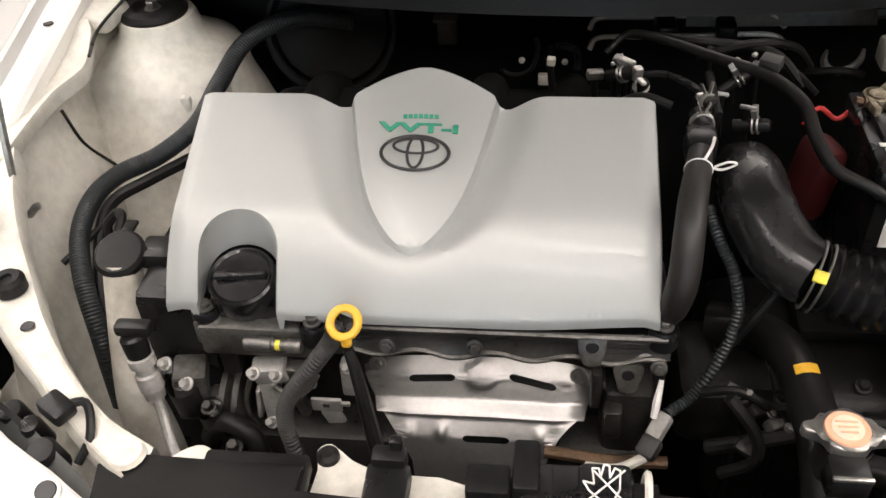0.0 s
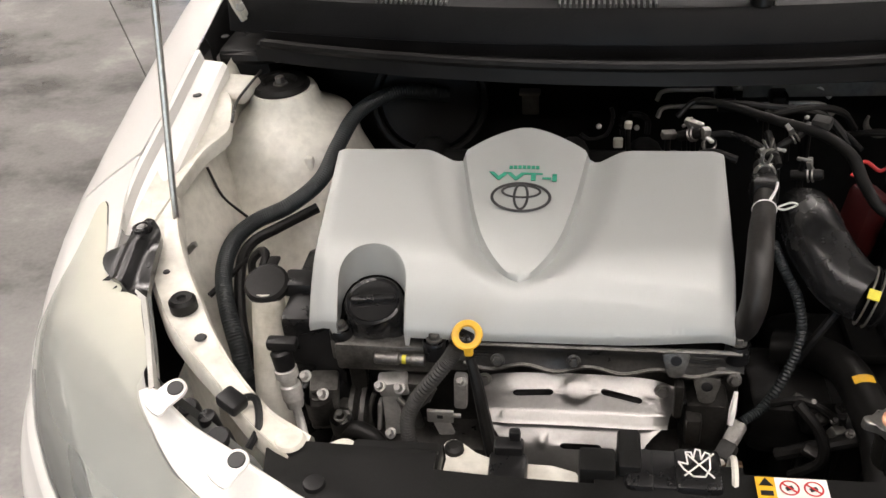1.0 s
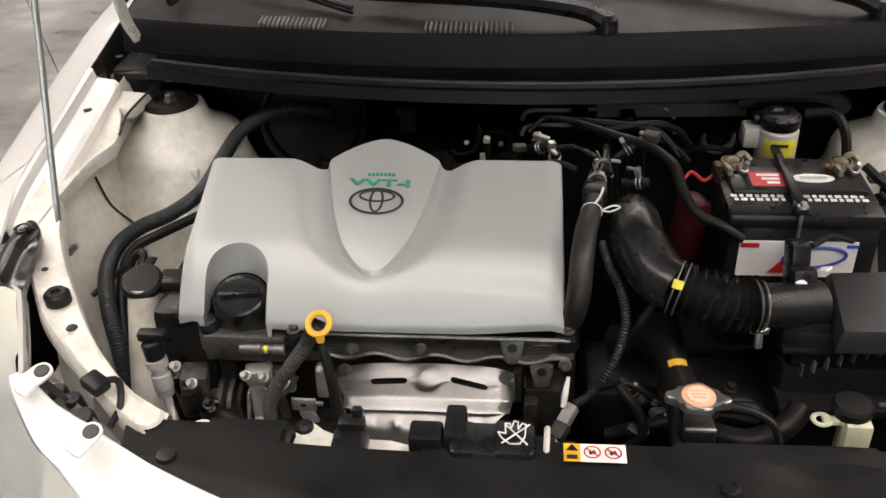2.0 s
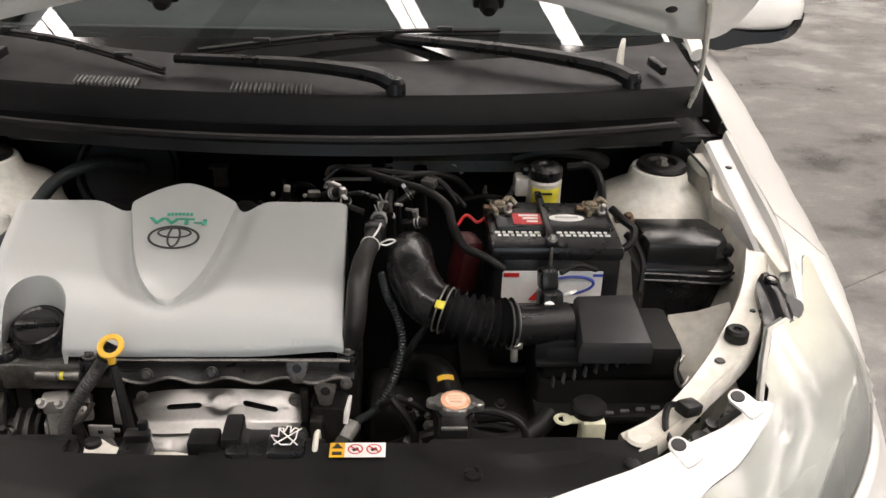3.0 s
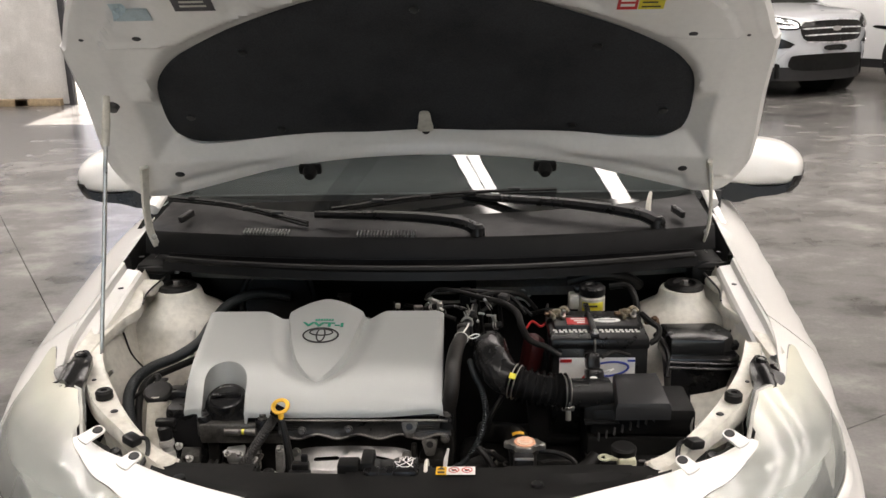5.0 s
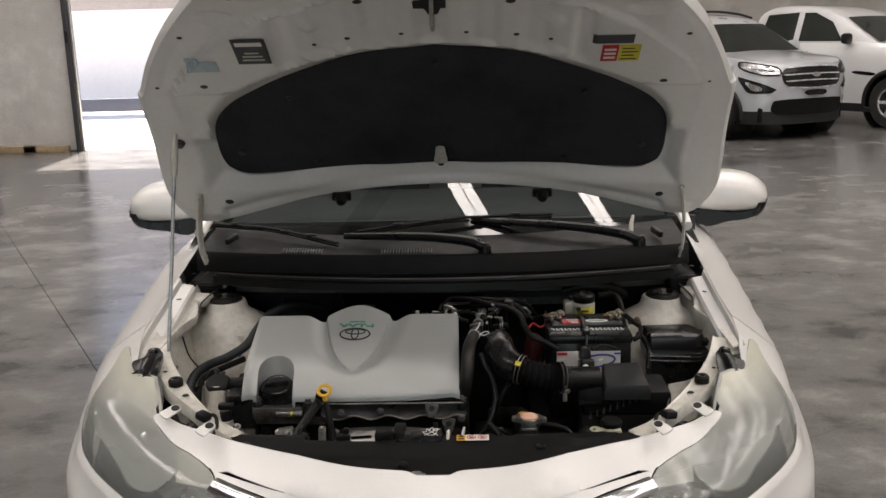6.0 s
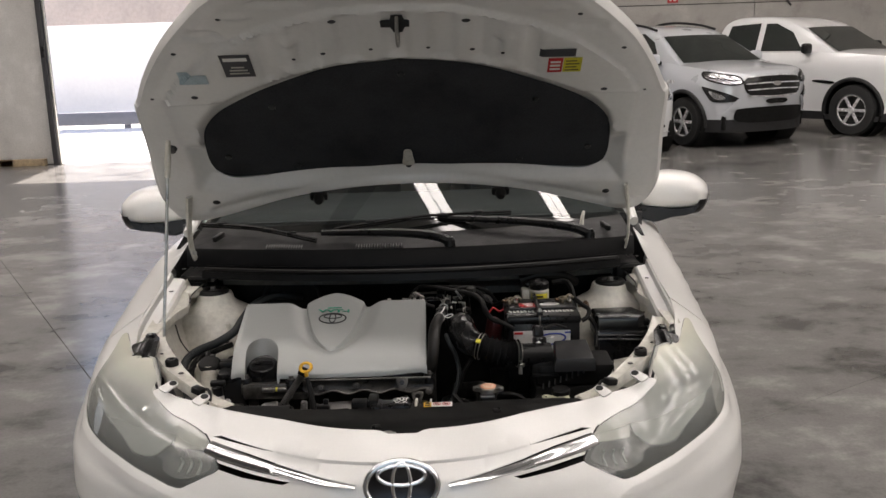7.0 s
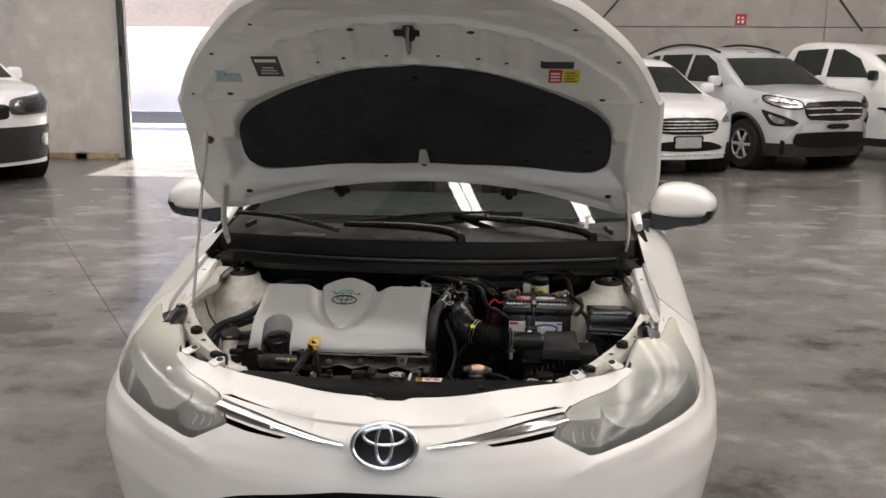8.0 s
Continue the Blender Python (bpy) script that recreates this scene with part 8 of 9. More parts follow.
for x, y in ((0.489, 0.494), (0.496, 0.545)):
    bm = bmesh.new()
    tube(bm, [(x, y, 0.74), (x - 0.004, y - 0.008, 0.715), (x + 0.006, y - 0.012, 0.695), (x + 0.018, y - 0.002, 0.705)], 0.0022, 6, 4)
    part("spring_clip", bm, STEEL, air, "steel spring clip")
sens = thing("air_flow_sensor", (0.322, 0.535, 0.78), "black air flow sensor plug with white tag", "sensor")
bm = bmesh.new()
box(bm, (0.318, 0.545, 0.792), (0.030, 0.040, 0.030), 0.006, pose(0, 0, 0, -18, 0, 8))
box(bm, (0.316, 0.565, 0.815), (0.024, 0.03, 0.03), 0.005, pose(0, 0, 0, -18, 0, 8))
part("plug", bm, BLACK, sens)
bm = bmesh.new()
lathe(bm, [(0, 0.002), (0.007, 0.002), (0.008, 0)], aim((0.314, 0.523, 0.795), (0, -0.8, 0.6)), 12)
box(bm, (0.345, 0.548, 0.802), (0.014, 0.014, 0.004), 0.001, pose(0, 0, 0, -30, 0, 45))
part("white_tag", bm, LABELWHITE, sens)
bm = bmesh.new()
tube(bm, [(0.335, 0.575, 0.818), (0.36, 0.59, 0.822), (0.39, 0.60, 0.81)], 0.004, 8, 5)
part("lead", bm, RUBBER, sens)

# fuse box
fuse = thing("fuse_box", (0.55, 0.75, 0.62), "glossy black plastic fuse box with a stepped lid", "fuse box")
bm = bmesh.new()
prism(bm, [(0.488, 0.688), (0.580, 0.680), (0.614, 0.700), (0.620, 0.735), (0.600, 0.785), (0.488, 0.785)], 0.10, Matrix.Translation((0, 0, 0.655)), 0.004)
part("body", bm, BLACK, fuse)
bm = bmesh.new()
prism(bm, [(0.482, 0.676), (0.596, 0.668), (0.634, 0.694), (0.640, 0.735), (0.612, 0.792), (0.479, 0.792)], 0.024, Matrix.Translation((0, 0, 0.748)), 0.004)
lid = part("lid", bm, GLOSSBLACK, fuse, "glossy black lid")
bm = bmesh.new()
prism(bm, [(0.486, 0.688), (0.588, 0.684), (0.610, 0.706), (0.612, 0.738), (0.592, 0.782), (0.480, 0.780)], 0.040, Matrix.Translation((0, 0, 0.768)), 0.007)
part("lid_top", bm, GLOSSBLACK, lid)
for dz in (0.753, 0.764):
    bm = bmesh.new()
    tube(bm, [(0.481, 0.675, dz), (0.54, 0.670, dz), (0.597, 0.666, dz), (0.635, 0.692, dz)], 0.0022, 6, 2)
    part("lid_bead", bm, GLOSSBLACK, lid)
bm = bmesh.new()
box(bm, (0.612, 0.716, 0.784), (0.024, 0.024, 0.016), 0.004)
box(bm, (0.634, 0.712, 0.744), (0.014, 0.036, 0.045), 0.005)
part("lid_latch", bm, BLACK, lid)
bm = bmesh.new()
tube(bm, [(0.462, 0.735, 0.800), (0.474, 0.715, 0.790), (0.482, 0.690, 0.770), (0.476, 0.670, 0.735)], 0.006, 8, 6)
part("cable", bm, RUBBER, fuse)
bm = bmesh.new()
tube(bm, [(0.43, 0.72, 0.85), (0.445, 0.70, 0.84), (0.46, 0.69, 0.83), (0.455, 0.675, 0.815), (0.44, 0.672, 0.805)], 0.006, 8, 5)
part("battery_lead", bm, RUBBER, fuse)
bm = bmesh.new()
bolt(bm, (0.455, 0.712, 0.838), (0, -0.4, 0.9), 0.006, 0.008)
box(bm, (0.45, 0.715, 0.834), (0.03, 0.018, 0.006), 0.002)
part("lead_lug", bm, COPPER, fuse, "corroded cable lug")

# folded white panel of the inner wing that shows below the fuse box
bm = bmesh.new()
rows = [[bm.verts.new(p) for p in row] for row in (((0.512, 0.565, 0.628), (0.531, 0.640, 0.692), (0.534, 0.660, 0.702)), ((0.560, 0.548, 0.650), (0.572, 0.628, 0.704), (0.576, 0.655, 0.712)), ((0.606, 0.530, 0.690), (0.618, 0.610, 0.730), (0.622, 0.645, 0.735)))]
for p, q in zip(rows, rows[1:]):
    for k in range(2):
        bm.faces.new((p[k], p[k + 1], q[k + 1], q[k]))
part("wing_gusset", thick(bm, 0.0015), BAYWHITE, sedan, "cream white folded inner wing panel", 50)

# brake fluid reservoir
res = thing("brake_fluid_reservoir", (0.345, 0.83, 0.75), "milky brake fluid reservoir with black cap and yellow label", "reservoir")
bm = bmesh.new()
lathe(bm, [(0.0, 0.77), (0.026, 0.772), (0.028, 0.78), (0.028, 0.848), (0.022, 0.855), (0.018, 0.857)], Matrix.Translation((0.345, 0.835, 0)), 22)
box(bm, (0.312, 0.845, 0.835), (0.03, 0.035, 0.032), 0.006)
part("tank", bm, TANK, res)
bm = bmesh.new()
lathe(bm, [(0.026, 0.852), (0.028, 0.855), (0.028, 0.868), (0.024, 0.873), (0.013, 0.874), (0.010, 0.870), (0, 0.870)], Matrix.Translation((0.345, 0.835, 0)), 24)
box(bm, (0.318, 0.846, 0.860), (0.020, 0.020, 0.016), 0.005)
part("cap", bm, BLACK, res)
bm = bmesh.new()
lathe(bm, [(0.0283, 0.816), (0.0287, 0.817), (0.0287, 0.841), (0.0283, 0.842)], Matrix.Translation((0.345, 0.835, 0)), 44)
bmesh.ops.delete(bm, geom=[v for v in bm.verts if v.co.y > 0.818], context="VERTS")
yl = part("yellow_label", bm, YELLOWTAG, res, "yellow label")
bm = bmesh.new()
box(bm, (0.345, 0.8056, 0.835), (0.018, 0.001, 0.004), 0)
part("text_bar", bm, PRINTDARK, yl, smooth=0)
bm = bmesh.new()
tube(bm, [(0.385, 0.86, 0.86), (0.42, 0.85, 0.865), (0.435, 0.83, 0.845), (0.44, 0.81, 0.80)], 0.007, 8, 6)
tube(bm, [(0.30, 0.90, 0.86), (0.36, 0.895, 0.875), (0.42, 0.90, 0.87), (0.46, 0.93, 0.84)], 0.012, 10, 6)
single("brake_booster_hose", bm, RUBBER, "black vacuum hose behind the reservoir", "hose")

# radiator filler with cap and tagged hose
rad = thing("radiator_filler", (0.181, 0.39, 0.60), "radiator filler neck with a silver cap and orange sticker", "radiator cap")
bm = bmesh.new()
lathe(bm, [(0.020, -0.06), (0.020, -0.012), (0.024, -0.010), (0.024, -0.004)], Matrix.Translation((0.184, 0.384, 0.738)), 20)
part("neck", bm, DARKCAST, rad)
bm = bmesh.new()
pts = loop2([(-0.047, 0.006), (-0.028, 0.012), (-0.018, 0.024), (0, 0.028), (0.018, 0.024), (0.028, 0.012), (0.047, 0.006), (0.047, -0.006), (0.028, -0.012), (0.018, -0.024), (0, -0.028), (-0.018, -0.024), (-0.028, -0.012), (-0.047, -0.006)], 3)
prism(bm, [(a * 0.72, b * 0.80) for a, b in pts], 0.010, Matrix.Translation((0.184, 0.384, 0.734)) @ Matrix.Rotation(-0.1, 4, "Z"), 0.003)
rcap = part("cap", bm, STEEL, rad, "bright pressed steel cap")
bm = bmesh.new()
lathe(bm, [(0, 0.0015), (0.0178, 0.0015), (0.0186, 0)], Matrix.Translation((0.184, 0.384, 0.7442)), 28)
part("sticker", bm, ORANGE, rcap, "orange and white warning sticker")
bm = bmesh.new()
lathe(bm, [(0, 0.0010), (0.0130, 0.0010), (0.0134, 0)], Matrix.Translation((0.184, 0.384, 0.7456)), 24)
part("sticker_centre", bm, surface("pale_salmon_print", (0.80, 0.60, 0.46), 0.5, dirt=0.15, big=60, fine=300, bump=0.02), rcap)
for k in range(3):
    bm = bmesh.new()
    box(bm, (0.184, 0.390 - 0.0055 * k, 0.7469), (0.018 - 0.002 * k, 0.0018, 0.0005), 0)
    part("text_bar", bm, ORANGE, rcap, smooth=0)
bm = bmesh.new()
box(bm, (0.181, 0.352, 0.722), (0.034, 0.03, 0.03), 0.006)
part("bracket", bm, BLACK, rad)
bm = bmesh.new()
box(bm, (0.181, 0.340, 0.736), (0.032, 0.004, 0.004), 0.001)
part("bracket_edge", bm, STEEL, rad)
bm = bmesh.new()
tube(bm, [(0.205, 0.39, 0.725), (0.24, 0.388, 0.722), (0.265, 0.38, 0.712), (0.275, 0.37, 0.69)], 0.0045, 8, 6)
part("overflow_pipe", bm, RUBBER, rad)
tophose = thing("radiator_hose", (0.18, 0.48, 0.62), "black radiator hose with a yellow paint tag", "hose")
bm = bmesh.new()
tube(bm, [(0.180, 0.36, 0.665), (0.180, 0.41, 0.690), (0.178, 0.47, 0.690), (0.172, 0.53, 0.68), (0.15, 0.58, 0.66), (0.11, 0.60, 0.65)], 0.021, 18, 7)
part("hose", bm, RUBBER, tophose)
bm = bmesh.new()
tube(bm, [(0.1785, 0.474, 0.6905), (0.1783, 0.480, 0.6903), (0.178, 0.486, 0.6900)], 0.0217, 18, 2, caps=False)
bmesh.ops.delete(bm, geom=[v for v in bm.verts if v.co.z < 0.7075], context="VERTS")
part("paint_tag", bm, YELLOW, tophose, "yellow paint tag")

# overflow bottle
bot = thing("overflow_bottle", (0.345, 0.345, 0.60), "aged cream overflow bottle with a black cap", "bottle")
bm = bmesh.new()
box(bm, (0.356, 0.388, 0.67), (0.030, 0.032, 0.095), 0.006)
box(bm, (0.332, 0.388, 0.712), (0.026, 0.012, 0.006), 0.003)
oval_ring(bm, (0, 0), 0.009, 0.009, 0.003, Matrix.Translation((0.319, 0.388, 0.713)), 18, 6)
part("bottle", bm, PALEYELLOW, bot)
bm = bmesh.new()
lathe(bm, [(0.021, -0.006), (0.022, 0.004), (0.019, 0.008), (0.010, 0.009), (0, 0.008)], Matrix.Translation((0.352, 0.398, 0.722)), 24)
part("cap", bm, DULL, bot)
bm = bmesh.new()
tube(bm, [(0.20, 0.42, 0.66), (0.25, 0.40, 0.665), (0.29, 0.41, 0.68), (0.31, 0.43, 0.69)], 0.014, 12, 6)
single("lower_air_pipe", bm, RUBBER, "black pipe beside the radiator", "hose")
bm = bmesh.new()
box(bm, (0.02, 0.345, 0.46), (0.78, 0.05, 0.38), 0.01)
single("radiator", bm, DULL, "dark radiator core behind the shroud", "radiator")
# gearbox castings drawn far darker than the other engine castings
NEARBLACK = surface("near_black_casting", (0.013, 0.0125, 0.012), 0.42, metal=0.3, dirt=0.6, big=30, fine=200, bump=0.3, spread=0.15)
gear = thing("gearbox", (0.20, 0.60, 0.40), "near-black gearbox casting with ribs and bolts below the intake", "gearbox")
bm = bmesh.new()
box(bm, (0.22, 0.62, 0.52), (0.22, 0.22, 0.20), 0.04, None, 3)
part("casing", bm, NEARBLACK, gear)
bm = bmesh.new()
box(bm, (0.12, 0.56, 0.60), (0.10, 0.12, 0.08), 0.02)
part("bell_housing", bm, NEARBLACK, gear)
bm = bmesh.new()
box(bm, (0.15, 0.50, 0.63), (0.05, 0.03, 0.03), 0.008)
part("shift_bracket", bm, NEARBLACK, gear)
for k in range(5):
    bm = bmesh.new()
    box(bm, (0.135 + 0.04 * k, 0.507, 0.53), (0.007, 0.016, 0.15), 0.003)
    part("casting_rib", bm, NEARBLACK, gear)
for x, y, z in ((0.13, 0.50, 0.645), (0.17, 0.50, 0.645), (0.20, 0.53, 0.622), (0.26, 0.54, 0.622)):
    bm = bmesh.new()
    bolt(bm, (x, y, z), (0, -0.3, 0.95), 0.006, 0.008)
    part("casing_bolt", bm, DARKCAST, gear)
bm = bmesh.new()
tube(bm, [(0.10, 0.47, 0.60), (0.15, 0.46, 0.63), (0.22, 0.47, 0.64), (0.28, 0.48, 0.62)], 0.008, 10, 6)
part("breather_hose", bm, RUBBER, gear)

for k, pts in enumerate(([(0.09, 0.49, 0.66), (0.12, 0.48, 0.675), (0.15, 0.475, 0.66), (0.17, 0.48, 0.63)], [(0.11, 0.44, 0.60), (0.135, 0.43, 0.635), (0.13, 0.435, 0.67), (0.105, 0.45, 0.70)], [(0.22, 0.46, 0.66), (0.26, 0.45, 0.67), (0.285, 0.455, 0.65)])):
    bm = bmesh.new()
    tube(bm, pts, 0.0045 + 0.0015 * k, 8, 6)
    part("small_hose", bm, RUBBER, gear)
for x, y, z, mt in ((0.118, 0.486, 0.668, GREYCAST), (0.142, 0.478, 0.650, DARKCAST), (0.158, 0.470, 0.640, GREYCAST), (0.130, 0.452, 0.625, DARKCAST), (0.205, 0.470, 0.655, DARKCAST)):
    bm = bmesh.new()
    box(bm, (x, y, z), (0.018, 0.012, 0.014), 0.003, pose(0, 0, 0, 20, 15, 30 * (1 if x > 0.14 else -1)))
    bolt(bm, (x + 0.012, y - 0.006, z + 0.004), (0, -0.5, 0.85), 0.0035, 0.006)
    part("sensor_boss", bm, mt, gear)

# the car stands a little askew: its right side lies closer to the centre line and lower at the nose
for ob in list(bpy.data.objects):
    line = [ob]
    while line[-1].parent:
        line.append(line[-1].parent)
    if ob.type != "MESH" or line[-1] is not sedan or any(o.name.startswith("tower_gusset") for o in line):
        continue
    x0, x1 = (0.52, 0.66) if bonnet in line else (0.12, 0.45)
    for v in ob.data.vertices:
        x, y = v.co.x, v.co.y + 0.8
        if x > x0:
            v.co.x -= 0.013 * smooth01(x0, x1, x)
            if bonnet not in line:
                v.co.x -= smooth01(0.55, 0.80, x) * float(np.interp(y, [0.35, 0.65, 0.90, 1.20, 1.55], [0.010, 0.019, 0.025, 0.025, 0.0]))
            if bonnet not in line:
                v.co.z -= 0.006 * smooth01(0.3, 0.45, x) * smooth01(0.72, 0.5, y)

# ---- other vehicles in the hall ----


def wheel(root, c, r, w, g, spokes):
    """A tyre with a spoked rim; g: the side that it faces."""
    bm = bmesh.new()
    lathe(bm, [(r * 0.62, -w / 2), (r * 0.93, -w / 2), (r * 0.99, -w * 0.33), (r, 0), (r * 0.99, w * 0.33), (r * 0.93, w / 2), (r * 0.64, w / 2), (r * 0.62, w * 0.3)], aim(c, (g, 0, 0)), 40)
    tyre = part("wheel", bm, TYRE, root, "black tyre on a bright rim")
    bm = bmesh.new()
    lathe(bm, [(r * 0.64, w * 0.47), (r * 0.60, w * 0.5), (r * 0.56, w * 0.3), (r * 0.54, -w * 0.2), (0, -w * 0.2)], aim(c, (g, 0, 0)), 36)
    part("rim_well", bm, LAMPDARK, tyre)
    m = aim(Vector(c) + Vector((g * w * 0.42, 0, 0)), (g, 0, 0))
    for k in range(spokes):
        bm = bmesh.new()
        box(bm, (r * 0.33, 0, 0), (r * 0.5, r * 0.12, w * 0.12), 0.01)
        bmesh.ops.transform(bm, matrix=m @ Matrix.Rotation(2 * math.pi * k / spokes, 4, "Z"), verts=bm.verts)
        part("spoke", bm, ALLOY, tyre)
    bm = bmesh.new()
    oval_ring(bm, (0, 0), r * 0.585, r * 0.585, r * 0.035, m, 36, 6)
    lathe(bm, [(r * 0.15, 0), (r * 0.13, w * 0.12), (0, w * 0.13)], m, 16)
    part("rim", bm, ALLOY, tyre)


def vehicle(name, label, paint, L, W, nose_pts, shoulder, lean, deck, cabin, wheels, at, turn, patches, clad=0.0, bed=None, rails=False):
    """A road vehicle, nose towards -y, then turned and set down."""
    root = thing(name, (0, 0, 0), label, "car" if "truck" not in name else "pickup truck", "parked vehicles")
    hw = W / 2
    sh = Shell([(a * hw, b) for a, b in nose_pts] + [(hw, L * 0.5), (hw * 0.99, L - 0.7), (hw * 0.93, L - 0.25), (hw * 0.7, L - 0.05), (hw * 0.3, L), (0, L)], shoulder, lean)
    end = sh.length
    y_axles, r, tw, spokes = wheels

    def top(u):
        return float(np.interp(sh.plan_at(abs(u))[1], [a for a, _ in deck], [b for _, b in deck]))

    us = np.linspace(-end + 0.01, end - 0.01, 90)
    holes = []
    for g in (1, -1):
        for ya in y_axles:
            holes.append([(g * sh.find(ya + (r + 0.07) * math.cos(t)), r + (r + 0.07) * math.sin(t)) for t in np.linspace(-0.18, math.pi + 0.18, 24)])
    zlow = 0.24 + clad * 0.3
    bm = sheet(lambda u, z: sh.at(u, z), [(float(u), top(u)) for u in us] + [(float(u), zlow) for u in us[::-1]], holes, 0.09, 0.05)
    part("body", bm, paint, root)
    rows = []
    bm = bmesh.new()
    for s in np.linspace(0.0, end, 70):
        e = sh.at(s, top(s))
        rows.append([bm.verts.new((t * e.x, e.y, e.z + 0.035 * (1 - t * t))) for t in np.linspace(-1, 1, 9)])
    for p, q in zip(rows, rows[1:]):
        for k in range(8):
            bm.faces.new((p[k], p[k + 1], q[k + 1], q[k]))
    part("bonnet", bm, paint, root)
    bm = bmesh.new()
    box(bm, (0, L / 2, 0.34), (W * 0.8, L * 0.9, 0.2), 0.02)
    part("underbody", bm, DULL, root)
    for g in (1, -1):
        for ya in y_axles:
            wheel(root, (g * (hw - 0.12), ya, r), r, tw, g, spokes)
            bm = bmesh.new()
            lathe(bm, [(r + 0.075, -0.03), (r + 0.08, 0.15), (r + 0.07, 0.30), (0, 0.30)], aim((g * (hw - 0.03), ya, r), (-g, 0, 0)), 32)
            part("wheel_well", bm, DULL, root)
            if clad:
                bm = bmesh.new()
                tube(bm, [sh.at(g * sh.find(ya + (r + 0.075) * math.cos(t)), r + (r + 0.075) * math.sin(t), 0.01) for t in np.linspace(-0.15, math.pi + 0.15, 14)], 0.03, 8, 3)
                part("arch_trim", bm, CLADDING, root)
    if clad:
        low = [u for u in np.linspace(-end, end, 120)]
        bm = sheet(lambda u, z: sh.at(u, z, 0.012), [(float(u), 0.24 + clad * (1 + 0.25 * (abs(u) < 0.5))) for u in us] + [(float(u), 0.22) for u in us[::-1]], holes, 0.12, 0.06)
        part("lower_cladding", bm, CLADDING, root, "dark grey lower cladding")
    # cabin
    prof, wb, taper, glass_side = cabin
    ys = np.linspace(prof[0][0], prof[-1][0], 40)

    def roof_z(y):
        return float(np.interp(y, [a for a, _ in smooth_prof], [b for _, b in smooth_prof]))

    smooth_prof = [(p[0], p[1]) for p in spline([(a, b, 0) for a, b in prof], 6)]
    belt = prof[0][1]
    bm = bmesh.new()
    rows = []
    for y in ys:
        zt = roof_z(y)
        h = max(0.01, zt - belt)
        pts = []
        for fx, fz in ((1, -0.02), (1, 0.5 * h), (1, 0.84 * h), (0.97, 0.95 * h), (0.88, 1.0 * h), (0.5, 1.02 * h), (0, 1.03 * h)):
            x = (wb - taper * max(0.0, fz)) * fx
            pts.append((x, fz))
        full = [(-x, z) for x, z in pts] + [(x, z) for x, z in reversed(pts[:-1])]
        rows.append([bm.verts.new((x, y, belt + z)) for x, z in full])
    for p, q in zip(rows, rows[1:]):
        for k in range(len(p) - 1):
            bm.faces.new((p[k], p[k + 1], q[k + 1], q[k]))
    part("cabin", bm, paint, root)
    for poly in glass_side:
        for g in (1, -1):
            bm = sheet(lambda y, z, g=g: Vector((g * (wb - taper * (z - belt) + 0.006), y, z)), poly, (), 0.2)
            part("side_window", thick(bm, 0.004), DARKGLASS, root)
    (y0, _), (y1, _) = prof[0], prof[2]
    for ya, yb, nm in ((prof[0][0] + 0.06, prof[2][0] - 0.10, "windscreen"),):
        bm = bmesh.new()
        rows = []
        for y in np.linspace(ya, yb, 10):
            zt = roof_z(y)
            h = zt - belt
            w = (wb - taper * h) * 0.90
            rows.append([bm.verts.new((t * w, y, belt + h * (1.03 - 0.03 * t * t) + 0.012)) for t in np.linspace(-1, 1, 9)])
        for p, q in zip(rows, rows[1:]):
            for k in range(8):
                bm.faces.new((p[k], p[k + 1], q[k + 1], q[k]))
        part(nm, bm, DARKGLASS, root)
    for g in (1, -1):
        c = (g * (hw + 0.06), prof[0][0] + 0.42, belt + 0.10)
        bm = bmesh.new()
        box(bm, c, (0.20, 0.10, 0.15), 0.045, None, 3)
        part("door_mirror", bm, paint if not bed else BLACK, root)
        bm = bmesh.new()
        box(bm, (g * (hw - 0.03), prof[0][0] + 0.46, belt + 0.05), (0.14, 0.07, 0.06), 0.02)
        part("mirror_foot", bm, BLACK, root)
        for yh in (prof[0][0] + 1.15, prof[0][0] + 2.0):
            bm = bmesh.new()
            box(bm, (g * (hw + 0.012), yh, belt - 0.10), (0.03, 0.17, 0.035), 0.012)
            part("door_handle", bm, CHROME if not bed else BLACK, root)
            bm = bmesh.new()
            p0 = sh.at(g * sh.find(yh + 0.14), belt - 0.02, 0.003)
            p1 = sh.at(g * sh.find(yh + 0.12), 0.35, 0.003)
            tube(bm, [p0, p0.lerp(p1, 0.5), p1], 0.004, 4, 2)
            part("door_gap", bm, PRINTDARK, root)
        if rails:
            bm = bmesh.new()
            yy = np.linspace(prof[2][0] + 0.1, prof[-2][0] - 0.1, 9)
            tube(bm, [(g * (wb - taper * (roof_z(y) - belt)) * 0.90, y, roof_z(y) + 0.015 + 0.03 * math.sin(math.pi * k / 8)) for k, y in enumerate(yy)], 0.018, 8, 3)
            part("roof_rail", bm, CLADDING, root, "dark roof rail")
    # lamps, grilles, plate
    for nm, mt, poly, out, both in patches:
        for g in ((1, -1) if both else (1,)):
            pl = [(g * a, b) for a, b in poly]
            bm = sheet(lambda u, z: sh.at(u, z, out), loop2(pl, 3), (), 0.05, 0.03)
            part(nm, bm if mt is LAMPCLEAR else thick(bm, 0.012), mt, root)
    root.matrix_basis = Matrix.Translation((at[0], at[1], 0)) @ Matrix.Rotation(radians(turn), 4, "Z")
    return root, sh


LEAN = [(-0.6, 0.04), (-0.3, 0.01), (-0.1, 0.0), (0, 0.01), (0.05, 0.03), (0.12, 0.07), (0.25, 0.15), (0.4, 0.25)]

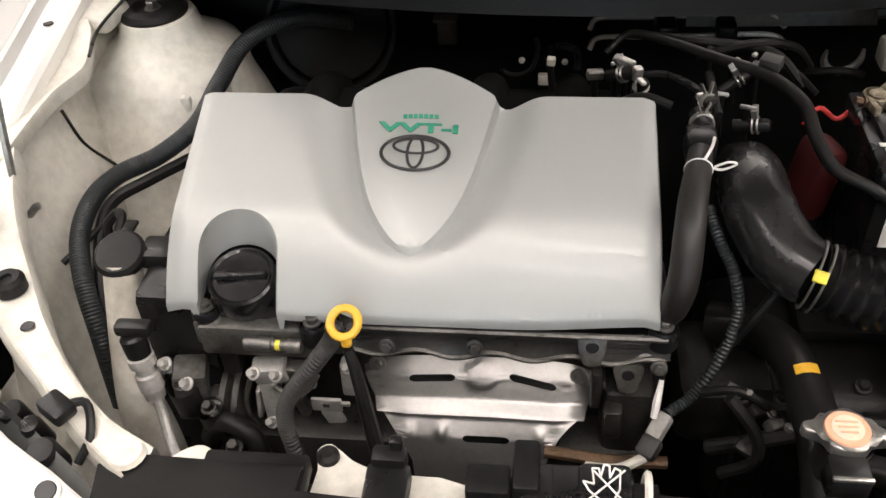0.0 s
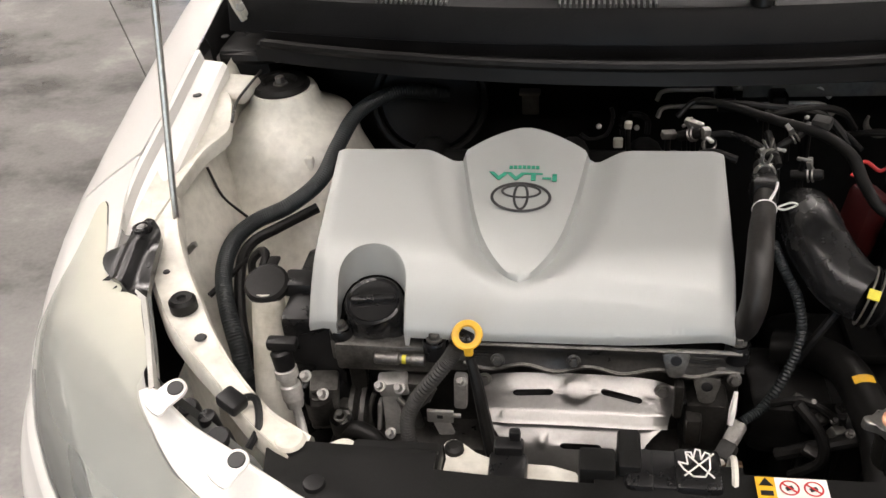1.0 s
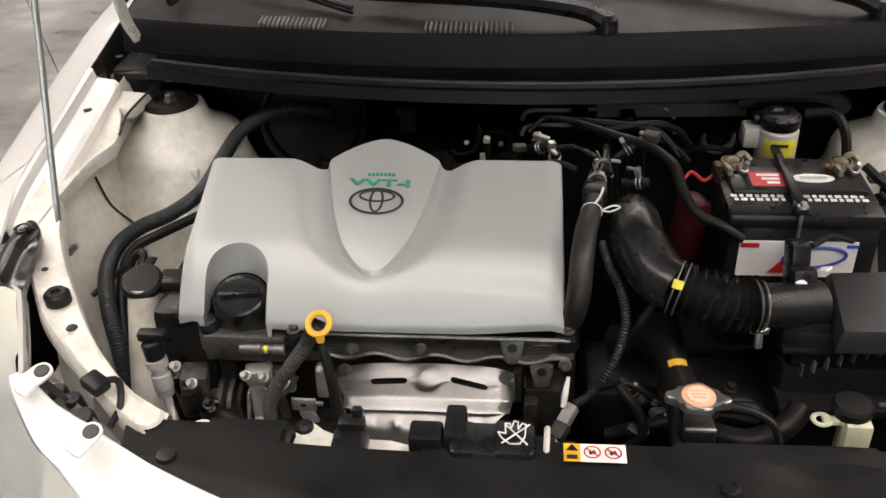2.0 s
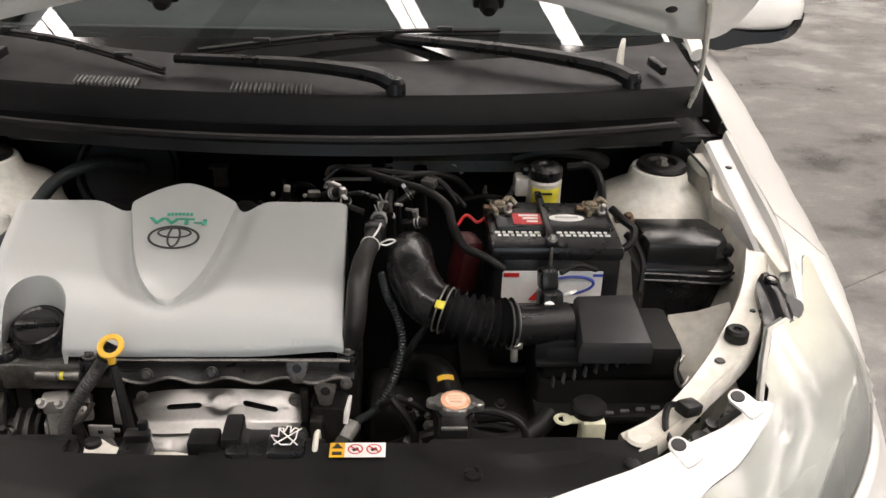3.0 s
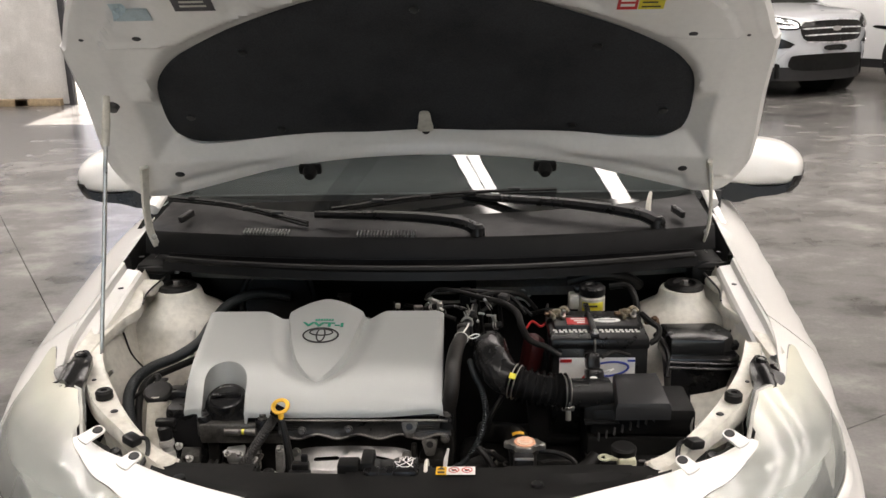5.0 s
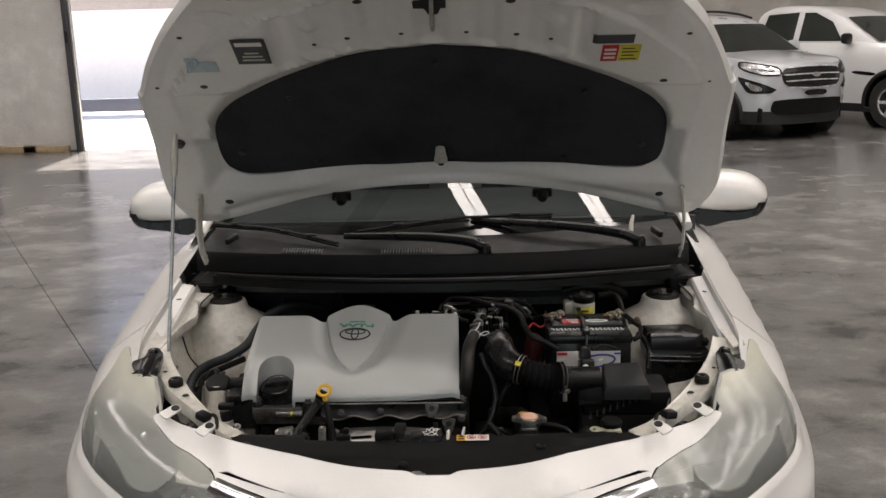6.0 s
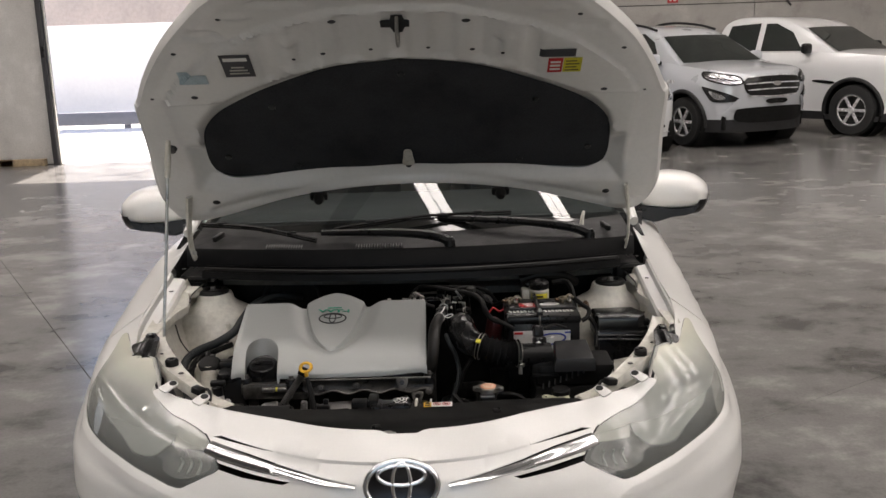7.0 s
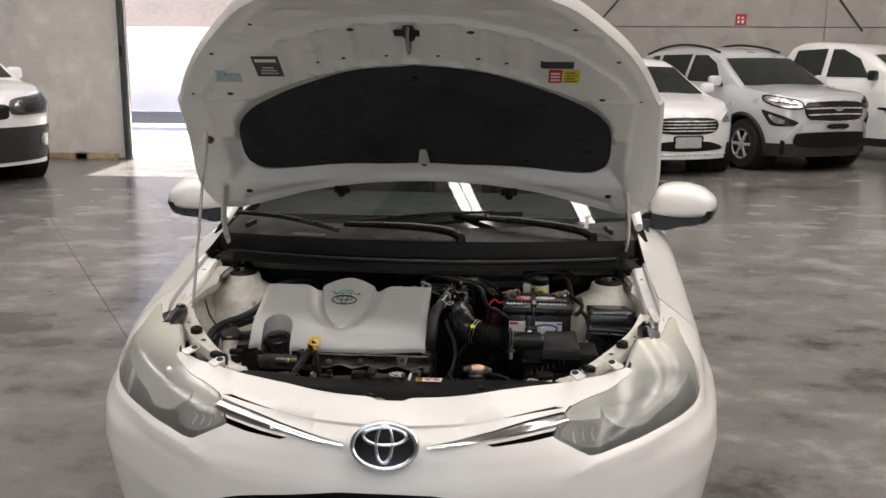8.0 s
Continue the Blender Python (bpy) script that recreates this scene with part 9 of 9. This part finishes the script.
# silver compact crossover
vehicle(
    "silver_suv_car", "silver compact crossover with dark lower cladding and roof rails", SILVERPAINT, 4.10, 1.77,
    [(0, 0.0), (0.25, 0.012), (0.5, 0.06), (0.75, 0.17), (0.9, 0.32), (0.97, 0.5), (0.99, 0.8)],
    [(0, 0.86), (0.8, 0.88), (1.6, 0.95), (7, 1.02)], LEAN,
    [(0, 0.93), (0.06, 0.98), (0.3, 1.03), (1.0, 1.10), (1.3, 1.13), (4.1, 1.14)],
    ([(0.98, 1.08), (1.35, 1.30), (1.75, 1.53), (2.1, 1.61), (2.8, 1.65), (3.4, 1.60), (3.8, 1.48), (4.05, 1.14)], 0.80, 0.40,
     [[(1.50, 1.16), (2.32, 1.16), (2.32, 1.54), (2.02, 1.54), (1.74, 1.42)], [(2.40, 1.16), (3.15, 1.18), (3.15, 1.54), (2.40, 1.55)], [(3.24, 1.22), (3.68, 1.32), (3.40, 1.52), (3.24, 1.53)]]),
    ((0.84, 3.36), 0.34, 0.22, 6), (4.50, 10.92), 25.5,
    [("grille", GLOSSBLACK, [(-0.50, 0.84), (-0.44, 0.935), (-0.2, 0.948), (0, 0.952), (0.2, 0.948), (0.44, 0.935), (0.50, 0.84), (0.40, 0.70), (0, 0.685), (-0.40, 0.70)], 0.010, False),
     *[("grille_bar", ALLOY, [(-w, z), (-0.2, z + 0.008), (0, z + 0.010), (0.2, z + 0.008), (w, z), (w - 0.02, z - 0.014), (0.2, z - 0.006), (0, z - 0.004), (-0.2, z - 0.006), (-w + 0.02, z - 0.014)], 0.018, False) for w, z in ((0.46, 0.860), (0.43, 0.780))],
     ("grille_surround", ALLOY, [(-0.47, 0.945), (-0.2, 0.962), (0, 0.966), (0.2, 0.962), (0.47, 0.945), (0.44, 0.936), (0.2, 0.950), (0, 0.953), (-0.2, 0.950), (-0.44, 0.936)], 0.016, False),
     ("grille_surround", ALLOY, [(-0.41, 0.702), (0, 0.688), (0.41, 0.702), (0.36, 0.684), (0, 0.672), (-0.36, 0.684)], 0.016, False),
     ("badge", CHROME, [(-0.07, 0.85), (-0.05, 0.872), (0, 0.88), (0.05, 0.872), (0.07, 0.85), (0.05, 0.828), (0, 0.82), (-0.05, 0.828)], 0.026, False),
     ("headlight_bezel", DULL, [(0.50, 0.862), (0.55, 0.955), (0.80, 0.998), (1.10, 1.025), (1.06, 0.935), (0.80, 0.858), (0.62, 0.838)], 0.009, True),
     ("headlight", CHROME, [(0.53, 0.872), (0.57, 0.942), (0.80, 0.982), (1.07, 1.010), (1.03, 0.945), (0.80, 0.876), (0.64, 0.858)], 0.016, True),
     ("headlight_bar", DULL, [(0.60, 0.905), (0.80, 0.932), (1.02, 0.965), (1.01, 0.955), (0.80, 0.918), (0.62, 0.894)], 0.020, True),
     ("headlight_lens", LAMPCLEAR, [(0.52, 0.868), (0.56, 0.946), (0.80, 0.988), (1.08, 1.015), (1.04, 0.94), (0.80, 0.870), (0.63, 0.850)], 0.024, True),
     ("fog_bezel", GLOSSBLACK, [(0.56, 0.640), (0.58, 0.680), (0.78, 0.760), (1.02, 0.825), (1.06, 0.815), (0.98, 0.700), (0.90, 0.625), (0.70, 0.620)], 0.012, True),
     ("fog_lamp", CHROME, [(0.74, 0.690), (0.82, 0.730), (0.95, 0.768), (0.91, 0.705), (0.86, 0.660), (0.76, 0.655)], 0.022, True),
     ("lower_intake", DULL, [(-0.60, 0.49), (-0.50, 0.535), (0, 0.548), (0.50, 0.535), (0.60, 0.49), (0.56, 0.36), (0, 0.34), (-0.56, 0.36)], 0.020, False),
     ("skid_strip", SILVERPAINT, [(0.52, 0.65), (0.58, 0.655), (0.68, 0.55), (0.76, 0.46), (0.72, 0.43), (0.62, 0.52)], 0.026, True),
     ("number_plate", GLOSSBLACK, [(-0.15, 0.595), (-0.147, 0.650), (0.147, 0.650), (0.15, 0.595)], 0.026, False),
     ("fender_badge", ALLOY, [(1.62, 0.86), (1.63, 0.90), (1.76, 0.90), (1.75, 0.86)], 0.006, True)],
    clad=0.15, rails=True)

# white small hatchback
vehicle(
    "white_hatchback_car", "white small hatchback with a slatted dark grille", WHITEPAINT, 3.95, 1.69,
    [(0, 0.0), (0.25, 0.015), (0.5, 0.07), (0.75, 0.19), (0.9, 0.36), (0.97, 0.55), (0.99, 0.8)],
    [(0, 0.72), (0.8, 0.75), (1.6, 0.84), (7, 0.92)], LEAN,
    [(0, 0.79), (0.1, 0.85), (0.4, 0.92), (1.0, 1.0), (1.25, 1.02), (3.95, 1.02)],
    ([(0.95, 0.98), (1.35, 1.17), (1.8, 1.40), (2.1, 1.47), (2.7, 1.51), (3.3, 1.46), (3.7, 1.30), (3.9, 1.02)], 0.75, 0.40,
     [[(1.50, 1.05), (2.25, 1.05), (2.25, 1.40), (2.02, 1.41), (1.72, 1.28)], [(2.32, 1.05), (3.05, 1.08), (3.0, 1.38), (2.32, 1.41)]]),
    ((0.82, 3.30), 0.29, 0.19, 5), (2.42, 10.05), 16.0,
    [("grille", GLOSSBLACK, [(-0.44, 0.66), (-0.36, 0.75), (0, 0.765), (0.36, 0.75), (0.44, 0.66), (0.34, 0.57), (0, 0.555), (-0.34, 0.57)], 0.008, False),
     *[("grille_slat", ALLOY, [(-0.40, z), (-0.2, z + 0.006), (0, z + 0.008), (0.2, z + 0.006), (0.40, z), (0.2, z - 0.008), (0, z - 0.006), (-0.2, z - 0.008)], 0.014, False) for z in (0.60, 0.64, 0.68, 0.72)],
     ("lower_intake", DULL, [(-0.52, 0.40), (-0.30, 0.46), (0, 0.47), (0.30, 0.46), (0.52, 0.40), (0.50, 0.36), (0, 0.34), (-0.50, 0.36)], 0.008, False),
     ("plate_frame", GLOSSBLACK, [(-0.19, 0.37), (-0.192, 0.44), (-0.19, 0.535), (0, 0.536), (0.19, 0.535), (0.192, 0.44), (0.19, 0.37), (0, 0.369)], 0.018, False),
     ("number_plate", PLATEGREY, [(-0.165, 0.39), (-0.167, 0.45), (-0.165, 0.52), (0, 0.521), (0.165, 0.52), (0.167, 0.45), (0.165, 0.39), (0, 0.389)], 0.026, False),
     ("headlight", CHROME, [(0.50, 0.72), (0.58, 0.78), (0.80, 0.86), (1.05, 0.92), (1.02, 0.84), (0.82, 0.74), (0.62, 0.70)], 0.010, True),
     ("badge", CHROME, [(-0.06, 0.80), (-0.04, 0.815), (0, 0.82), (0.04, 0.815), (0.06, 0.80), (0.04, 0.785), (0, 0.78), (-0.04, 0.785)], 0.012, False),
     ("bumper_edge", ALLOY, [(-0.62, 0.31), (0, 0.30), (0.62, 0.31), (0.62, 0.295), (0, 0.285), (-0.62, 0.295)], 0.012, False)])

# white double-cab pickup
pk, pks = vehicle(
    "white_pickup_truck", "white double-cab pickup truck with steel wheels", WHITEPAINT, 5.25, 1.86,
    [(0, 0.0), (0.25, 0.012), (0.5, 0.05), (0.75, 0.13), (0.92, 0.28), (0.98, 0.5), (0.99, 0.8)],
    [(0, 0.98), (0.8, 1.0), (1.6, 1.05), (7, 1.10)], LEAN,
    [(0, 1.02), (0.06, 1.08), (0.4, 1.13), (1.2, 1.19), (1.5, 1.20), (3.4, 1.20), (3.45, 1.18), (5.25, 1.16)],
    ([(1.25, 1.16), (1.6, 1.36), (2.0, 1.60), (2.35, 1.70), (2.8, 1.74), (3.2, 1.73), (3.4, 1.60), (3.5, 1.18)], 0.82, 0.34,
     [[(1.85, 1.22), (2.58, 1.22), (2.58, 1.64), (2.40, 1.64), (2.08, 1.50)], [(2.68, 1.22), (3.30, 1.24), (3.22, 1.62), (2.68, 1.65)]]),
    ((0.95, 4.10), 0.37, 0.23, 6), (7.25, 11.72), 37.0,
    [("grille", GLOSSBLACK, [(-0.45, 0.90), (-0.42, 1.02), (0, 1.03), (0.42, 1.02), (0.45, 0.90), (0.40, 0.72), (0, 0.70), (-0.40, 0.72)], 0.010, False),
     ("headlight", REFLECTOR, [(0.52, 0.92), (0.56, 1.02), (0.85, 1.06), (1.05, 1.08), (1.02, 0.98), (0.80, 0.90)], 0.012, True),
     ("lower_bumper", CLADDING, [(-0.85, 0.45), (-0.4, 0.50), (0.4, 0.50), (0.85, 0.45), (0.8, 0.34), (0, 0.32), (-0.8, 0.34)], 0.012, False),
     ("side_vent", GLOSSBLACK, [(1.92, 0.78), (2.20, 0.80), (2.24, 0.77), (1.95, 0.74)], 0.008, True)],
    clad=0.10, bed=True)

# pale van by the loading door
vehicle(
    "white_van_car", "white van front with a dark grey bumper beside the loading door", WHITEPAINT, 4.6, 1.84,
    [(0, 0.0), (0.25, 0.012), (0.5, 0.05), (0.75, 0.14), (0.92, 0.30), (0.98, 0.5), (0.99, 0.8)],
    [(0, 0.90), (0.8, 0.93), (1.6, 1.0), (7, 1.06)], LEAN,
    [(0, 1.0), (0.06, 1.06), (0.4, 1.13), (0.9, 1.20), (1.2, 1.22), (4.6, 1.22)],
    ([(0.75, 1.17), (1.1, 1.42), (1.5, 1.70), (1.8, 1.80), (2.8, 1.86), (3.8, 1.85), (4.4, 1.75), (4.55, 1.22)], 0.83, 0.22,
     [[(1.30, 1.25), (2.2, 1.25), (2.2, 1.72), (1.72, 1.72)], [(2.3, 1.25), (3.2, 1.25), (3.2, 1.74), (2.3, 1.74)]]),
    ((0.85, 3.6), 0.33, 0.21, 5), (-5.58, 8.22), 60.0,
    [("headlight_bezel", LAMPGREY, [(0.22, 0.83), (0.24, 0.985), (0.55, 1.03), (0.93, 1.05), (0.95, 0.93), (0.88, 0.84), (0.55, 0.82)], 0.010, True),
     ("headlight", CHROME, [(0.28, 0.86), (0.30, 0.965), (0.55, 1.005), (0.85, 1.02), (0.84, 0.90), (0.55, 0.85)], 0.018, True),
     ("headlight_lens", LAMPCLEAR, [(0.21, 0.825), (0.23, 0.99), (0.55, 1.035), (0.94, 1.055), (0.96, 0.93), (0.89, 0.835), (0.55, 0.815)], 0.024, True),
     ("lower_bumper", CLADDING, [(-1.1, 0.66), (-0.4, 0.68), (0.4, 0.68), (1.1, 0.66), (1.12, 0.40), (0.8, 0.30), (0, 0.28), (-0.8, 0.30), (-1.12, 0.40)], 0.014, False),
     ("fog_recess", GLOSSBLACK, [(0.62, 0.52), (0.66, 0.58), (0.84, 0.57), (0.88, 0.50), (0.80, 0.44), (0.66, 0.45)], 0.022, True),
     ("grille", GLOSSBLACK, [(-0.18, 0.86), (-0.16, 0.94), (0.16, 0.94), (0.18, 0.86), (0.14, 0.78), (-0.14, 0.78)], 0.010, False)])
